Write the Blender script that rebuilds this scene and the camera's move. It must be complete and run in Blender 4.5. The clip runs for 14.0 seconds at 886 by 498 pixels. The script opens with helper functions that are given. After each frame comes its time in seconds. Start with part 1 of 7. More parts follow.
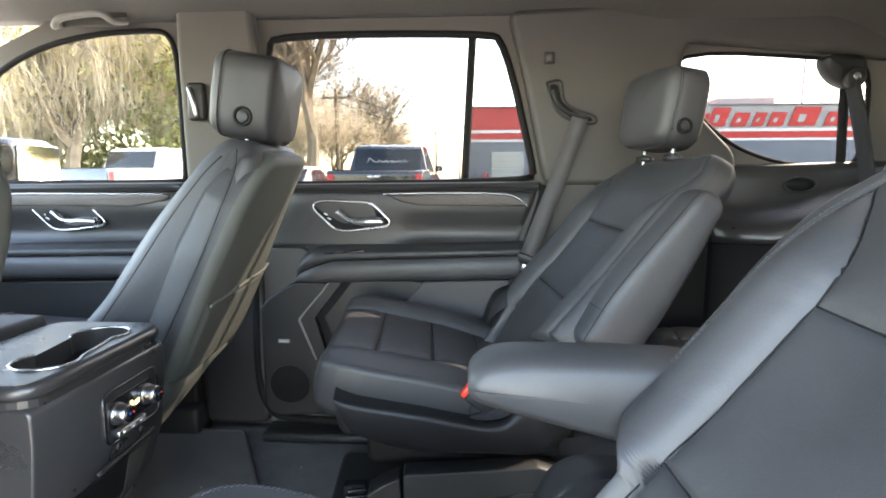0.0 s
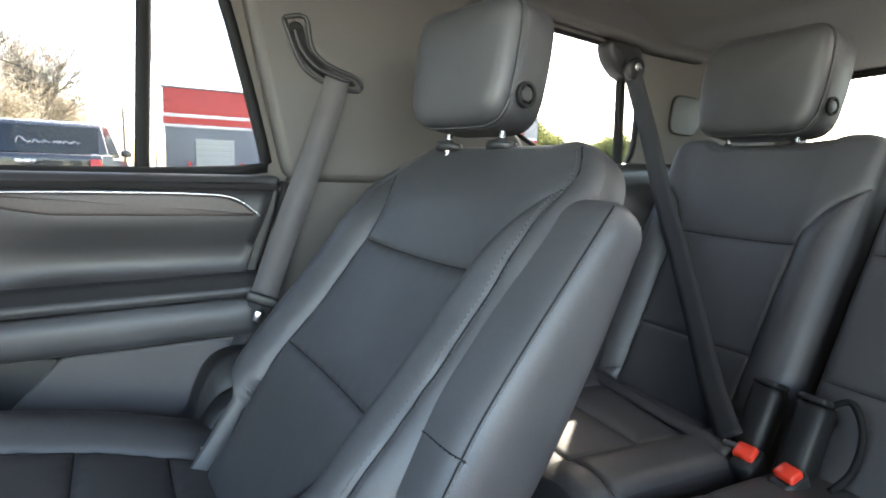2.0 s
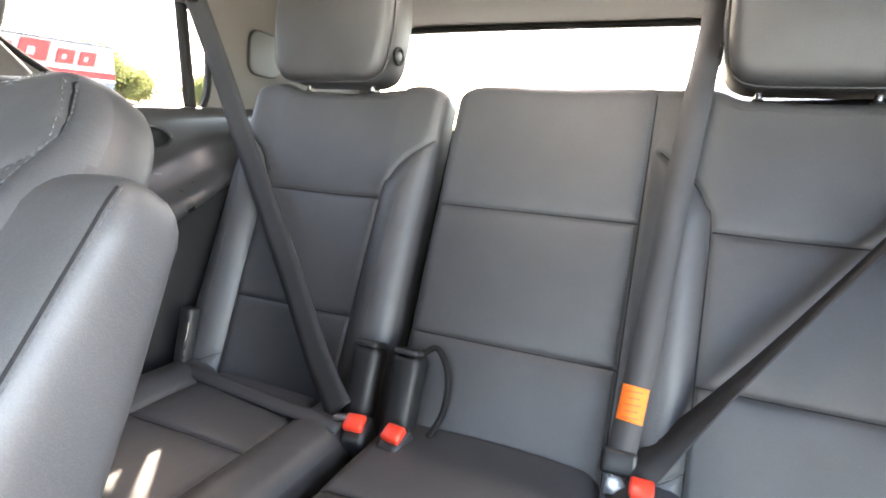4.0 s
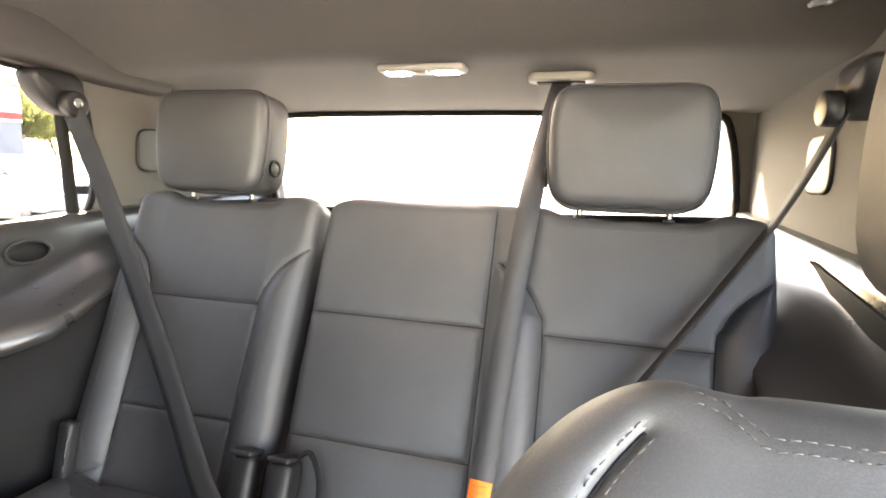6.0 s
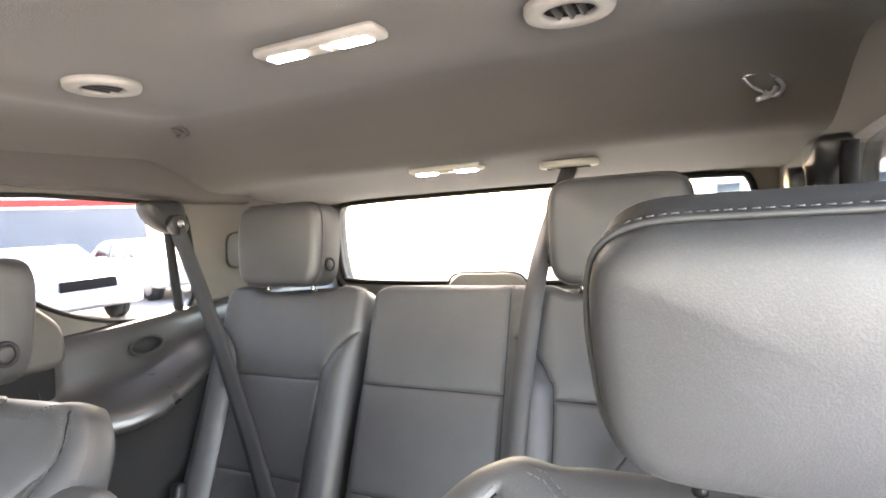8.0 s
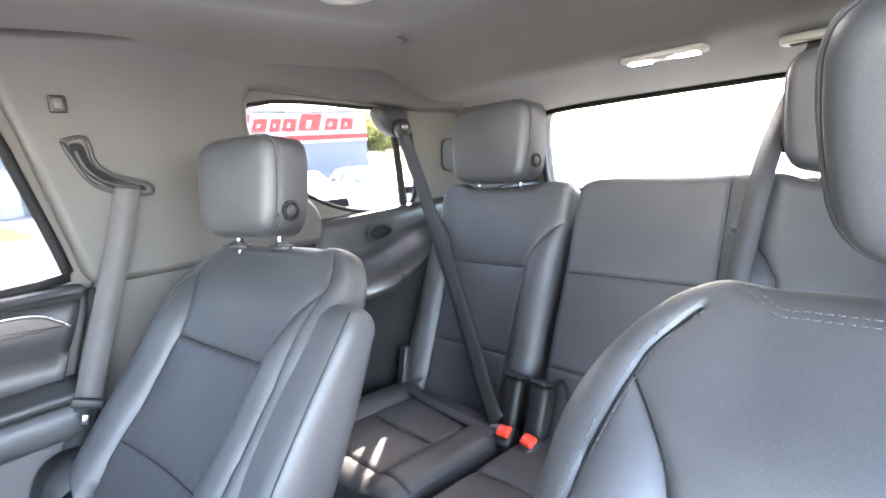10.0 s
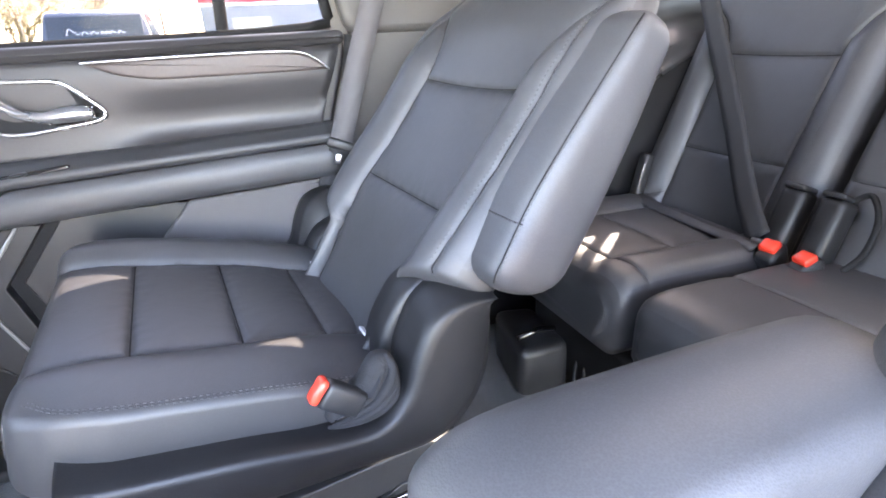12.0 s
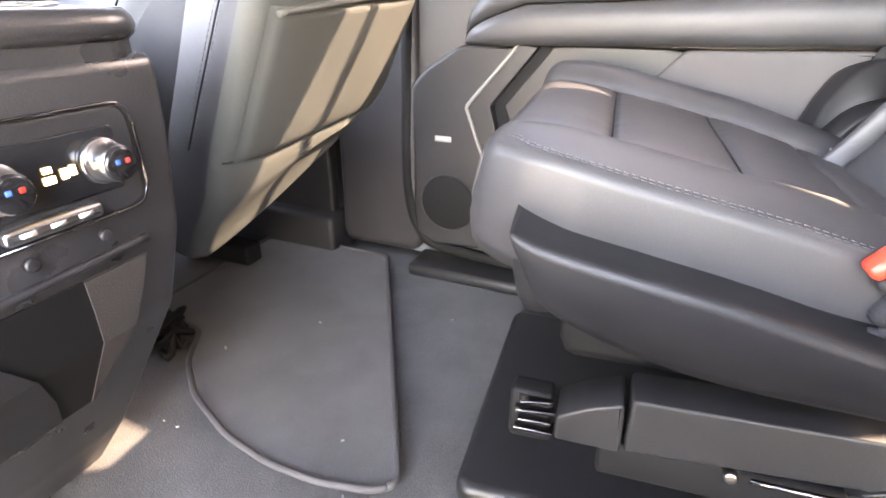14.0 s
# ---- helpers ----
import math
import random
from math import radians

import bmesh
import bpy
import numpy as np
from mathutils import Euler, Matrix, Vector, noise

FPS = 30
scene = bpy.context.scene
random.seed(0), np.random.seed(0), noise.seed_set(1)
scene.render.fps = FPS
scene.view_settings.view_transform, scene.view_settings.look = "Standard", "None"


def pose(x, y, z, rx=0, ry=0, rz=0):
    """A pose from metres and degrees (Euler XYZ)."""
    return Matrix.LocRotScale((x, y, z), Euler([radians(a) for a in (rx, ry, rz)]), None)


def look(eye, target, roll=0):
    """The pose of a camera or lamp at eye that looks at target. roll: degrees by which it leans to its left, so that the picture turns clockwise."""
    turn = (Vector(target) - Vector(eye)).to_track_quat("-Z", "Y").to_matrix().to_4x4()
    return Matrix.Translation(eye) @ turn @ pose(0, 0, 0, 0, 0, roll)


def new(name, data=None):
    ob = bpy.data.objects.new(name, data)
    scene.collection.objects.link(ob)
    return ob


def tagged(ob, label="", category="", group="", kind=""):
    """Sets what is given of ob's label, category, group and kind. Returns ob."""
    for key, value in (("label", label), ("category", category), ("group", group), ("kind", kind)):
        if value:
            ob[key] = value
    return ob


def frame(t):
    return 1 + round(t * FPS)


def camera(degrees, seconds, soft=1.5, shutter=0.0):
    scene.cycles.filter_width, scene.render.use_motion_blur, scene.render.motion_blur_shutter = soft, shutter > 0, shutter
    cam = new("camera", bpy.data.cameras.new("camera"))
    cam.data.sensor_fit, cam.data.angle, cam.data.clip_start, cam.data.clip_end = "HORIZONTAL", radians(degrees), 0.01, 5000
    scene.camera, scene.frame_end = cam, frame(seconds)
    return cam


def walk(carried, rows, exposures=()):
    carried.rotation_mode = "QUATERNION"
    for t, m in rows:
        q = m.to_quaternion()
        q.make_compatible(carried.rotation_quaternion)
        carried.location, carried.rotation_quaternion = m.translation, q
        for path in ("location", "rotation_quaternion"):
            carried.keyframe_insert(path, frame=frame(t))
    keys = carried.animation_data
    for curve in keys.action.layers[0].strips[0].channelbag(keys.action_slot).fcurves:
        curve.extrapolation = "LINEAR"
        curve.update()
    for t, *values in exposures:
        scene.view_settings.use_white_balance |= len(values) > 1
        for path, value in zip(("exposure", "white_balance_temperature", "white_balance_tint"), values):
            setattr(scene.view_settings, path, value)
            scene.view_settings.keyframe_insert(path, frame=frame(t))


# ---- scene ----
cam = camera(79.7, 14.0, soft=1.8)
PATH = [
    (0, (0.652, -0.889, 0.837), (0.543, 1.089, 0.555), -0.2),
    (0.5, (0.629, -0.738, 0.846), (0.655, 1.244, 0.578), 0.2),
    (1, (0.65, -0.566, 0.845), (0.867, 1.408, 0.603), 0.8),
    (1.5, (0.653, -0.447, 0.851), (1.164, 1.468, 0.584), 1.4),
    (2, (0.679, -0.317, 0.831), (1.575, 1.447, 0.54), 1.9),
    (2.5, (0.72, -0.252, 0.829), (1.972, 1.271, 0.495), 2.7),
    (3, (0.787, -0.185, 0.81), (2.41, 0.932, 0.468), 3.9),
    (3.5, (0.838, -0.217, 0.821), (2.575, 0.686, 0.41), 3.2),
    (3.7, (0.845, -0.221, 0.83), (2.616, 0.596, 0.386), 3.1),
    (5.8, (0.828, -0.338, 0.968), (2.722, 0.205, 0.627), 1.9),
    (6, (0.826, -0.36, 0.994), (2.726, 0.177, 0.675), 1.4),
    (6.5, (0.817, -0.419, 1.046), (2.724, 0.125, 0.788), 0.0),
    (7, (0.788, -0.483, 1.084), (2.687, 0.114, 0.89), -1.7),
    (7.2, (0.775, -0.502, 1.087), (2.665, 0.132, 0.92), -2.2),
    (9.3, (0.675, -0.543, 1.05), (2.214, 0.708, 0.799), -4.9),
    (9.5, (0.676, -0.547, 1.043), (2.16, 0.764, 0.765), -4.8),
    (10, (0.665, -0.547, 1.001), (2.014, 0.89, 0.662), -5.0),
    (10.5, (0.655, -0.539, 0.957), (1.874, 0.99, 0.537), -4.8),
    (11, (0.642, -0.517, 0.897), (1.693, 1.097, 0.358), -4.1),
    (11.5, (0.628, -0.489, 0.844), (1.514, 1.186, 0.203), -3.6),
    (12, (0.607, -0.446, 0.794), (1.267, 1.286, 0.042), -3.1),
    (12.5, (0.583, -0.416, 0.745), (0.996, 1.367, -0.062), -2.3),
    (13, (0.547, -0.386, 0.687), (0.641, 1.426, -0.155), -1.2),
    (13.5, (0.521, -0.356, 0.63), (0.254, 1.431, -0.228), -0.5),
    (14, (0.494, -0.335, 0.587), (-0.203, 1.333, -0.269), 0.2),
]
walk(cam, [(t, look(eye, target, roll)) for t, eye, target, roll in PATH],
     exposures=[(0, 5.13, 8284, 12), (1.0, 5.15, 7957, 11), (1.5, 5.02, 7630, 9), (2.0, 5.45, 7630, 10), (2.5, 5.88, 7630, 11), (3.5, 6.42, 7848, 15), (5.8, 6.64, 9309, 20), (7.0, 6.46, 9309, 20), (9.5, 6.47, 7169, 17), (10.5, 6.58, 7169, 19), (11.5, 6.58, 7276, 22), (12.5, 6.92, 8560, 24), (14, 7.18, 10166, 27)])

# ==== world and light ====
SUN_TO = Vector((1.2, 1.0, 1.22)).normalized()
world = bpy.data.worlds.new("sky")
scene.world = world
world.use_nodes = True
wn = world.node_tree
sky = wn.nodes.new("ShaderNodeTexSky")
sky.sky_type, sky.sun_disc = "NISHITA", False
sky.sun_elevation = math.asin(SUN_TO.z)
sky.sun_rotation = math.atan2(SUN_TO.x, SUN_TO.y)
sky.air_density, sky.dust_density = 1.0, 1.4
wn.links.new(sky.outputs[0], wn.nodes["Background"].inputs[0])
wn.nodes["Background"].inputs[1].default_value = 0.15
sun = bpy.data.lights.new("sun", "SUN")
sun.energy, sun.angle, sun.color = 2.1, radians(0.6), (1.0, 0.95, 0.86)
sun_ob = new("sun", sun)
sun_ob.rotation_euler = SUN_TO.to_track_quat("Z", "Y").to_euler()

# ==== materials ====


def nodes_of(name):
    m = bpy.data.materials.new(name)
    m.use_nodes = True
    nt = m.node_tree
    return m, nt, nt.nodes["Principled BSDF"]


def surface(name, low, high, rough=0.5, scale=6.0, grain=400.0, bump=0.15, depth=0.001, metal=0.0, spec=0.5,
            grain_kind="noise", coat=0.0, rough_var=0.1, sheen=0.0, fine=0.35, wrinkle=0.0, thin=0.0):
    """Two-scale surface: broad variation between two colours, and a fine grain that gives relief and a little colour."""
    m, nt, p = nodes_of(name)
    N, L = nt.nodes.new, nt.links.new
    co = N("ShaderNodeTexCoord")
    broad = N("ShaderNodeTexNoise")
    broad.inputs["Scale"].default_value, broad.inputs["Detail"].default_value = scale, 6
    L(co.outputs["Object"], broad.inputs["Vector"])
    if grain_kind == "cells":
        g = N("ShaderNodeTexVoronoi")
        g.inputs["Scale"].default_value = grain
        gout = g.outputs["Distance"]
    else:
        g = N("ShaderNodeTexNoise")
        g.inputs["Scale"].default_value, g.inputs["Detail"].default_value = grain, 3
        gout = g.outputs["Fac"]
    L(co.outputs["Object"], g.inputs["Vector"])
    mixf = N("ShaderNodeMix")
    mixf.inputs["Factor"].default_value = fine
    L(broad.outputs["Fac"], mixf.inputs[2])
    L(gout, mixf.inputs[3])
    ramp = N("ShaderNodeValToRGB")
    ramp.color_ramp.elements[0].position, ramp.color_ramp.elements[1].position = 0.3, 0.7
    ramp.color_ramp.elements[0].color, ramp.color_ramp.elements[1].color = (*low, 1), (*high, 1)
    L(mixf.outputs[0], ramp.inputs["Fac"])
    L(ramp.outputs["Color"], p.inputs["Base Color"])
    rr = N("ShaderNodeMapRange")
    rr.inputs["To Min"].default_value, rr.inputs["To Max"].default_value = rough - rough_var, rough + rough_var
    L(broad.outputs["Fac"], rr.inputs["Value"])
    L(rr.outputs[0], p.inputs["Roughness"])
    p.inputs["Metallic"].default_value = metal
    p.inputs["Specular IOR Level"].default_value = spec
    p.inputs["Coat Weight"].default_value = coat
    p.inputs["Sheen Weight"].default_value = sheen
    if bump:
        b = N("ShaderNodeBump")
        b.inputs["Strength"].default_value, b.inputs["Distance"].default_value = bump, depth
        L(gout, b.inputs["Height"])
        if wrinkle:
            w = N("ShaderNodeTexNoise")
            w.inputs["Scale"].default_value, w.inputs["Detail"].default_value, w.inputs["Distortion"].default_value = 17.0, 4, 0.6
            L(co.outputs["Object"], w.inputs["Vector"])
            b2 = N("ShaderNodeBump")
            b2.inputs["Strength"].default_value, b2.inputs["Distance"].default_value = wrinkle, 0.006
            L(w.outputs["Fac"], b2.inputs["Height"])
            L(b2.outputs[0], b.inputs["Normal"])
        L(b.outputs[0], p.inputs["Normal"])
    if thin:
        tr, mx = N("ShaderNodeBsdfTranslucent"), N("ShaderNodeMixShader")
        L(ramp.outputs["Color"], tr.inputs["Color"])
        mx.inputs[0].default_value = thin
        L(p.outputs[0], mx.inputs[1])
        L(tr.outputs[0], mx.inputs[2])
        L(mx.outputs[0], nt.nodes["Material Output"].inputs[0])
    return m


LEATHER = surface("black leather", (0.024, 0.024, 0.026), (0.039, 0.039, 0.042), 0.52, 9, 850, 0.18, 0.0004, grain_kind="cells", spec=0.46, wrinkle=0.18, rough_var=0.06)
LEATHER_SIDE = surface("black vinyl", (0.018, 0.018, 0.0195), (0.028, 0.028, 0.030), 0.53, 7, 850, 0.12, 0.0004, grain_kind="cells", spec=0.42, wrinkle=0.12, rough_var=0.06)
PLASTIC = surface("black grained plastic", (0.010, 0.010, 0.011), (0.018, 0.018, 0.0195), 0.46, 8, 700, 0.25, 0.0005, grain_kind="cells", spec=0.36)
SATIN = surface("satin black console plastic", (0.020, 0.0195, 0.020), (0.030, 0.029, 0.030), 0.30, 8, 600, 0.2, 0.0004, grain_kind="cells", spec=0.55)
VALANCE = surface("black seat valance plastic", (0.006, 0.006, 0.007), (0.011, 0.011, 0.012), 0.48, 8, 700, 0.25, 0.0005, grain_kind="cells", spec=0.3)
PLASTIC_SOFT = surface("soft charcoal door skin", (0.014, 0.0132, 0.0142), (0.023, 0.0215, 0.023), 0.47, 6, 650, 0.25, 0.0005, grain_kind="cells", spec=0.45)
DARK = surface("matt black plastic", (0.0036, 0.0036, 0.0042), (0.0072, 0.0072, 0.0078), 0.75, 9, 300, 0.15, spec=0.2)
GLOSS = surface("gloss black panel", (0.006, 0.006, 0.007), (0.012, 0.012, 0.013), 0.12, 5, 200, 0.0, rough_var=0.04)
PILLAR = surface("warm grey pillar cloth", (0.0558, 0.0504, 0.045), (0.0756, 0.0684, 0.0612), 0.8, 7, 500, 0.3, 0.0008, sheen=0.15, fine=0.5)
CHARCOAL_TRIM = surface("charcoal pillar trim", (0.02992, 0.0272, 0.02516), (0.04216, 0.03808, 0.03536), 0.6, 7, 600, 0.3, 0.0006, grain_kind="cells")
HEADLINER = surface("grey beige headliner cloth", (0.043, 0.0395, 0.034), (0.060, 0.055, 0.047), 0.9, 5, 420, 0.5, 0.0012, sheen=0.12, fine=0.5)
CARPET = surface("charcoal carpet", (0.0375, 0.03625, 0.03625), (0.1063, 0.1013, 0.09875), 0.95, 14, 520, 0.7, 0.002, spec=0.15, fine=0.6, sheen=0.15)
MAT = surface("charcoal floor mat pile", (0.045, 0.0425, 0.04125), (0.1187, 0.1125, 0.1075), 0.95, 10, 620, 0.7, 0.002, spec=0.15, fine=0.6, sheen=0.15)
BELT = surface("grey belt webbing", (0.04488, 0.04148, 0.04352), (0.0612, 0.05712, 0.05916), 0.65, 20, 900, 0.4, 0.0006, spec=0.3)
BELT_MID = surface("dark grey belt webbing", (0.0238, 0.0231, 0.0252), (0.035, 0.0343, 0.0371), 0.6, 20, 900, 0.4, 0.0006, spec=0.35)
BELT_DARK = surface("black belt webbing", (0.015, 0.015, 0.0165), (0.024, 0.024, 0.02625), 0.75, 20, 900, 0.4, 0.0006, spec=0.25)
THREAD = surface("grey stitching thread", (0.02976, 0.02976, 0.03224), (0.0465, 0.0465, 0.0496), 0.6, 30, 900, 0.2)
CHROME = surface("satin chrome", (0.42, 0.42, 0.435), (0.54, 0.54, 0.555), 0.27, 6, 300, 0.0, metal=0.9, rough_var=0.06)
STEEL = surface("steel", (0.42, 0.42, 0.43), (0.58, 0.58, 0.59), 0.3, 12, 300, 0.05, metal=1.0)
DARK_STEEL = surface("dark polished steel", (0.10, 0.10, 0.105), (0.15, 0.15, 0.155), 0.25, 12, 300, 0.05, metal=1.0)
WOODTRIM = surface("brown open pore trim", (0.0248, 0.01736, 0.01612), (0.0496, 0.03596, 0.03286), 0.56, 14, 160, 0.3, 0.0006)
RED = surface("red buckle button", (0.62, 0.035, 0.018), (0.74, 0.05, 0.026), 0.35, 8, 300, 0.0)
SEATBACK = surface("grey seat back cloth", (0.038, 0.040, 0.036), (0.053, 0.056, 0.050), 0.75, 8, 700, 0.3, 0.0008)
ORANGE = surface("orange paper tag", (0.80, 0.13, 0.012), (0.90, 0.18, 0.018), 0.7, 20, 300, 0.1)
BEIGE = surface("beige plastic bezel", (0.22, 0.21, 0.19), (0.28, 0.265, 0.24), 0.5, 8, 500, 0.1)
CLOTH_DARK = surface("black woven sleeve", (0.010, 0.010, 0.011), (0.022, 0.022, 0.024), 0.9, 20, 600, 0.6, 0.0012, spec=0.2, wrinkle=0.6)
GREY_GRIP = surface("grey grip plastic", (0.13, 0.125, 0.115), (0.17, 0.165, 0.15), 0.5, 8, 500, 0.1)
WHITE_PL = surface("pale grey plastic", (0.55, 0.55, 0.56), (0.66, 0.66, 0.67), 0.4, 8, 500, 0.05)
GREYCLOTH = surface("warm grey woven insert", (0.04464, 0.04104, 0.04248), (0.06336, 0.05832, 0.05976), 0.75, 8, 800, 0.5, 0.0008)
ASPHALT = surface("sun bleached concrete lot", (0.24, 0.235, 0.225), (0.34, 0.33, 0.315), 0.9, 1.2, 60, 0.6, 0.01, spec=0.2)
CONCRETE = surface("pale concrete", (0.34, 0.33, 0.31), (0.45, 0.43, 0.40), 0.85, 0.8, 30, 0.3, 0.01)
GRASS = surface("dry spring grass", (0.06, 0.085, 0.022), (0.13, 0.15, 0.05), 0.9, 0.7, 40, 0.8, 0.03, spec=0.1)
WALL_GREY = surface("grey painted block wall", (0.15, 0.165, 0.19), (0.21, 0.225, 0.25), 0.8, 0.5, 6, 0.3, 0.01)
WALL_RED = surface("red painted fascia", (0.50, 0.035, 0.03), (0.60, 0.055, 0.045), 0.6, 0.4, 5, 0.1, 0.01)
WALL_WHITE = surface("white painted band", (0.72, 0.72, 0.72), (0.82, 0.82, 0.82), 0.6, 0.5, 5, 0.1, 0.01)
DOOR_GREY = surface("beige steel door", (0.40, 0.40, 0.37), (0.48, 0.48, 0.44), 0.55, 0.8, 9, 0.1, 0.005)
BARK = surface("grey brown bark", (0.1875, 0.1438, 0.1063), (0.35, 0.2812, 0.2125), 0.9, 3, 25, 0.9, 0.02, spec=0.15)
LEAF_GOLD = surface("budding yellow green leaves", (0.50, 0.50, 0.20), (0.74, 0.70, 0.38), 0.7, 2, 9, 0.0, spec=0.2, thin=0.65)
LEAF_PINK = surface("budding tan twigs", (0.52, 0.45, 0.35), (0.76, 0.68, 0.56), 0.8, 2, 9, 0.0, spec=0.2, thin=0.65)
LEAF_GREEN = surface("fresh green leaves", (0.19, 0.22, 0.075), (0.33, 0.34, 0.15), 0.7, 2, 9, 0.0, spec=0.2, thin=0.6)
PAINT_BLACK = surface("black car paint", (0.012, 0.012, 0.014), (0.02, 0.02, 0.023), 0.22, 1, 50, 0.0, coat=1.0, rough_var=0.05)
PAINT_WHITE = surface("white car paint", (0.40, 0.40, 0.39), (0.48, 0.48, 0.47), 0.3, 1, 50, 0.0, coat=0.8, rough_var=0.05)
PAINT_SILVER = surface("silver car paint", (0.42, 0.43, 0.45), (0.52, 0.53, 0.55), 0.3, 1, 50, 0.0, coat=0.8, metal=0.4, rough_var=0.05)
PAINT_BLUE = surface("slate blue car paint", (0.06, 0.075, 0.095), (0.09, 0.105, 0.13), 0.28, 1, 50, 0.0, coat=0.8, rough_var=0.05)
CARGLASS = surface("dark car window", (0.012, 0.014, 0.016), (0.022, 0.025, 0.028), 0.06, 1, 50, 0.0, rough_var=0.03)
BADGE_BLUE = surface("blue enamel emblem", (0.02, 0.10, 0.42), (0.03, 0.13, 0.50), 0.25, 9, 300, 0.0)
MIRROR = surface("tinted mirror glass", (0.30, 0.32, 0.33), (0.34, 0.36, 0.37), 0.05, 2, 50, 0.0, metal=1.0, rough_var=0.01)
RUBBER = surface("black rubber", (0.015, 0.015, 0.015), (0.03, 0.03, 0.03), 0.8, 6, 200, 0.2)
TAILRED = surface("red tail lamp", (0.42, 0.02, 0.015), (0.55, 0.035, 0.025), 0.2, 4, 50, 0.0)
BODY = surface("grey body shell paint", (0.18, 0.18, 0.19), (0.24, 0.24, 0.25), 0.5, 2, 80, 0.05)


def pane_glass(name, tint, gloss=0.06):
    m = bpy.data.materials.new(name)
    m.use_nodes = True
    nt = m.node_tree
    nt.nodes.remove(nt.nodes["Principled BSDF"])
    clear, shine, mix, fr = (nt.nodes.new(k) for k in ("ShaderNodeBsdfTransparent", "ShaderNodeBsdfGlossy", "ShaderNodeMixShader", "ShaderNodeLayerWeight"))
    clear.inputs[0].default_value = (*tint, 1)
    shine.inputs["Roughness"].default_value = 0.02
    fr.inputs["Blend"].default_value = 0.5
    rise, share = nt.nodes.new("ShaderNodeMath"), nt.nodes.new("ShaderNodeMath")
    rise.operation, rise.inputs[1].default_value = "POWER", 5.0
    share.operation, share.inputs[1].default_value, share.inputs[2].default_value = "MULTIPLY_ADD", 0.2, 0.002
    nt.links.new(fr.outputs["Facing"], rise.inputs[0])
    nt.links.new(rise.outputs[0], share.inputs[0])
    nt.links.new(share.outputs[0], mix.inputs[0])
    nt.links.new(clear.outputs[0], mix.inputs[1])
    nt.links.new(shine.outputs[0], mix.inputs[2])
    nt.links.new(mix.outputs[0], nt.nodes["Material Output"].inputs[0])
    return m


GLASS = pane_glass("tinted privacy glass", (0.37, 0.375, 0.38))
GLASS_REAR = pane_glass("tinted rear window glass", (0.52, 0.53, 0.52))
GLASS_FRONT = pane_glass("front door glass", (0.58, 0.59, 0.59))


def glow(name, colour, strength):
    m, nt, p = nodes_of(name)
    p.inputs["Base Color"].default_value = (*colour, 1)
    p.inputs["Emission Color"].default_value = (*colour, 1)
    p.inputs["Emission Strength"].default_value = strength
    return m


LAMP_ON = glow("lit lamp lens", (0.93, 0.95, 1.0), 6.0)
ICONS = glow("lit amber icons", (1.0, 0.86, 0.45), 0.1)

# ==== mesh tools ====


def thing(name, x, y, z, label, category, group="", kind=""):
    ob = new(name)
    ob.location = (x, y, z)
    ob.empty_display_size = 0.05
    return tagged(ob, label, category, group, kind)


def mesh_of(name, bm, material, flat=False):
    me = bpy.data.meshes.new(name)
    bmesh.ops.recalc_face_normals(bm, faces=bm.faces[:])
    for f in bm.faces:
        f.smooth = not flat and f.material_index == 0
        f.material_index = 0
    bm.to_mesh(me)
    bm.free()
    me.materials.append(material)
    return me


def part(name, bm, material, parent=None, label="", flat=False):
    """One mesh object from a bmesh, under a thing or a part; its numbers are local to the thing."""
    ob = new(name, mesh_of(name, bm, material, flat))
    if parent is not None:
        ob.parent = parent
    if label:
        ob["label"] = label
    return ob


def setting(name, bm, material, label, category, flat=False):
    return tagged(part(name, bm, material, None, "", flat), label, category, "", "structure")


def hump(x):
    x = min(max(x, 0.0), 1.0)
    return x * x * (3 - 2 * x)


def chaikin(pts, times=2, closed=True):
    pts = [Vector(p) for p in pts]
    for _ in range(times):
        out = []
        n = len(pts)
        for i in range(n if closed else n - 1):
            a, b = pts[i], pts[(i + 1) % n]
            out += [a * 0.75 + b * 0.25, a * 0.25 + b * 0.75]
        if not closed:
            out = [pts[0]] + out + [pts[-1]]
        pts = out
    return pts


def skin(bm, rings, closed=True, caps=True):
    """Faces between rings with the same number of points."""
    vs = [[bm.verts.new(p) for p in r] for r in rings]
    n = len(vs[0])
    for a, b in zip(vs, vs[1:]):
        for i in range(n if closed else n - 1):
            j = (i + 1) % n
            bm.faces.new((a[i], a[j], b[j], b[i]))
    if caps and closed:
        for r in (vs[0], vs[-1]):
            c = bm.verts.new(sum((v.co for v in r), Vector()) / n)
            for i in range(n):
                bm.faces.new((r[i], r[(i + 1) % n], c))
    return vs


def inset(ring, d):
    """A closed 2D ring moved inwards by d."""
    n, out = len(ring), []
    area = sum(ring[i].x * ring[(i + 1) % n].y - ring[(i + 1) % n].x * ring[i].y for i in range(n))
    s = 1 if area > 0 else -1
    for i in range(n):
        t = ring[(i + 1) % n] - ring[i - 1]
        if t.length < 1e-9:
            out.append(ring[i].copy())
            continue
        t.normalize()
        out.append(ring[i] + Vector((-t.y, t.x)) * d * s)
    return out


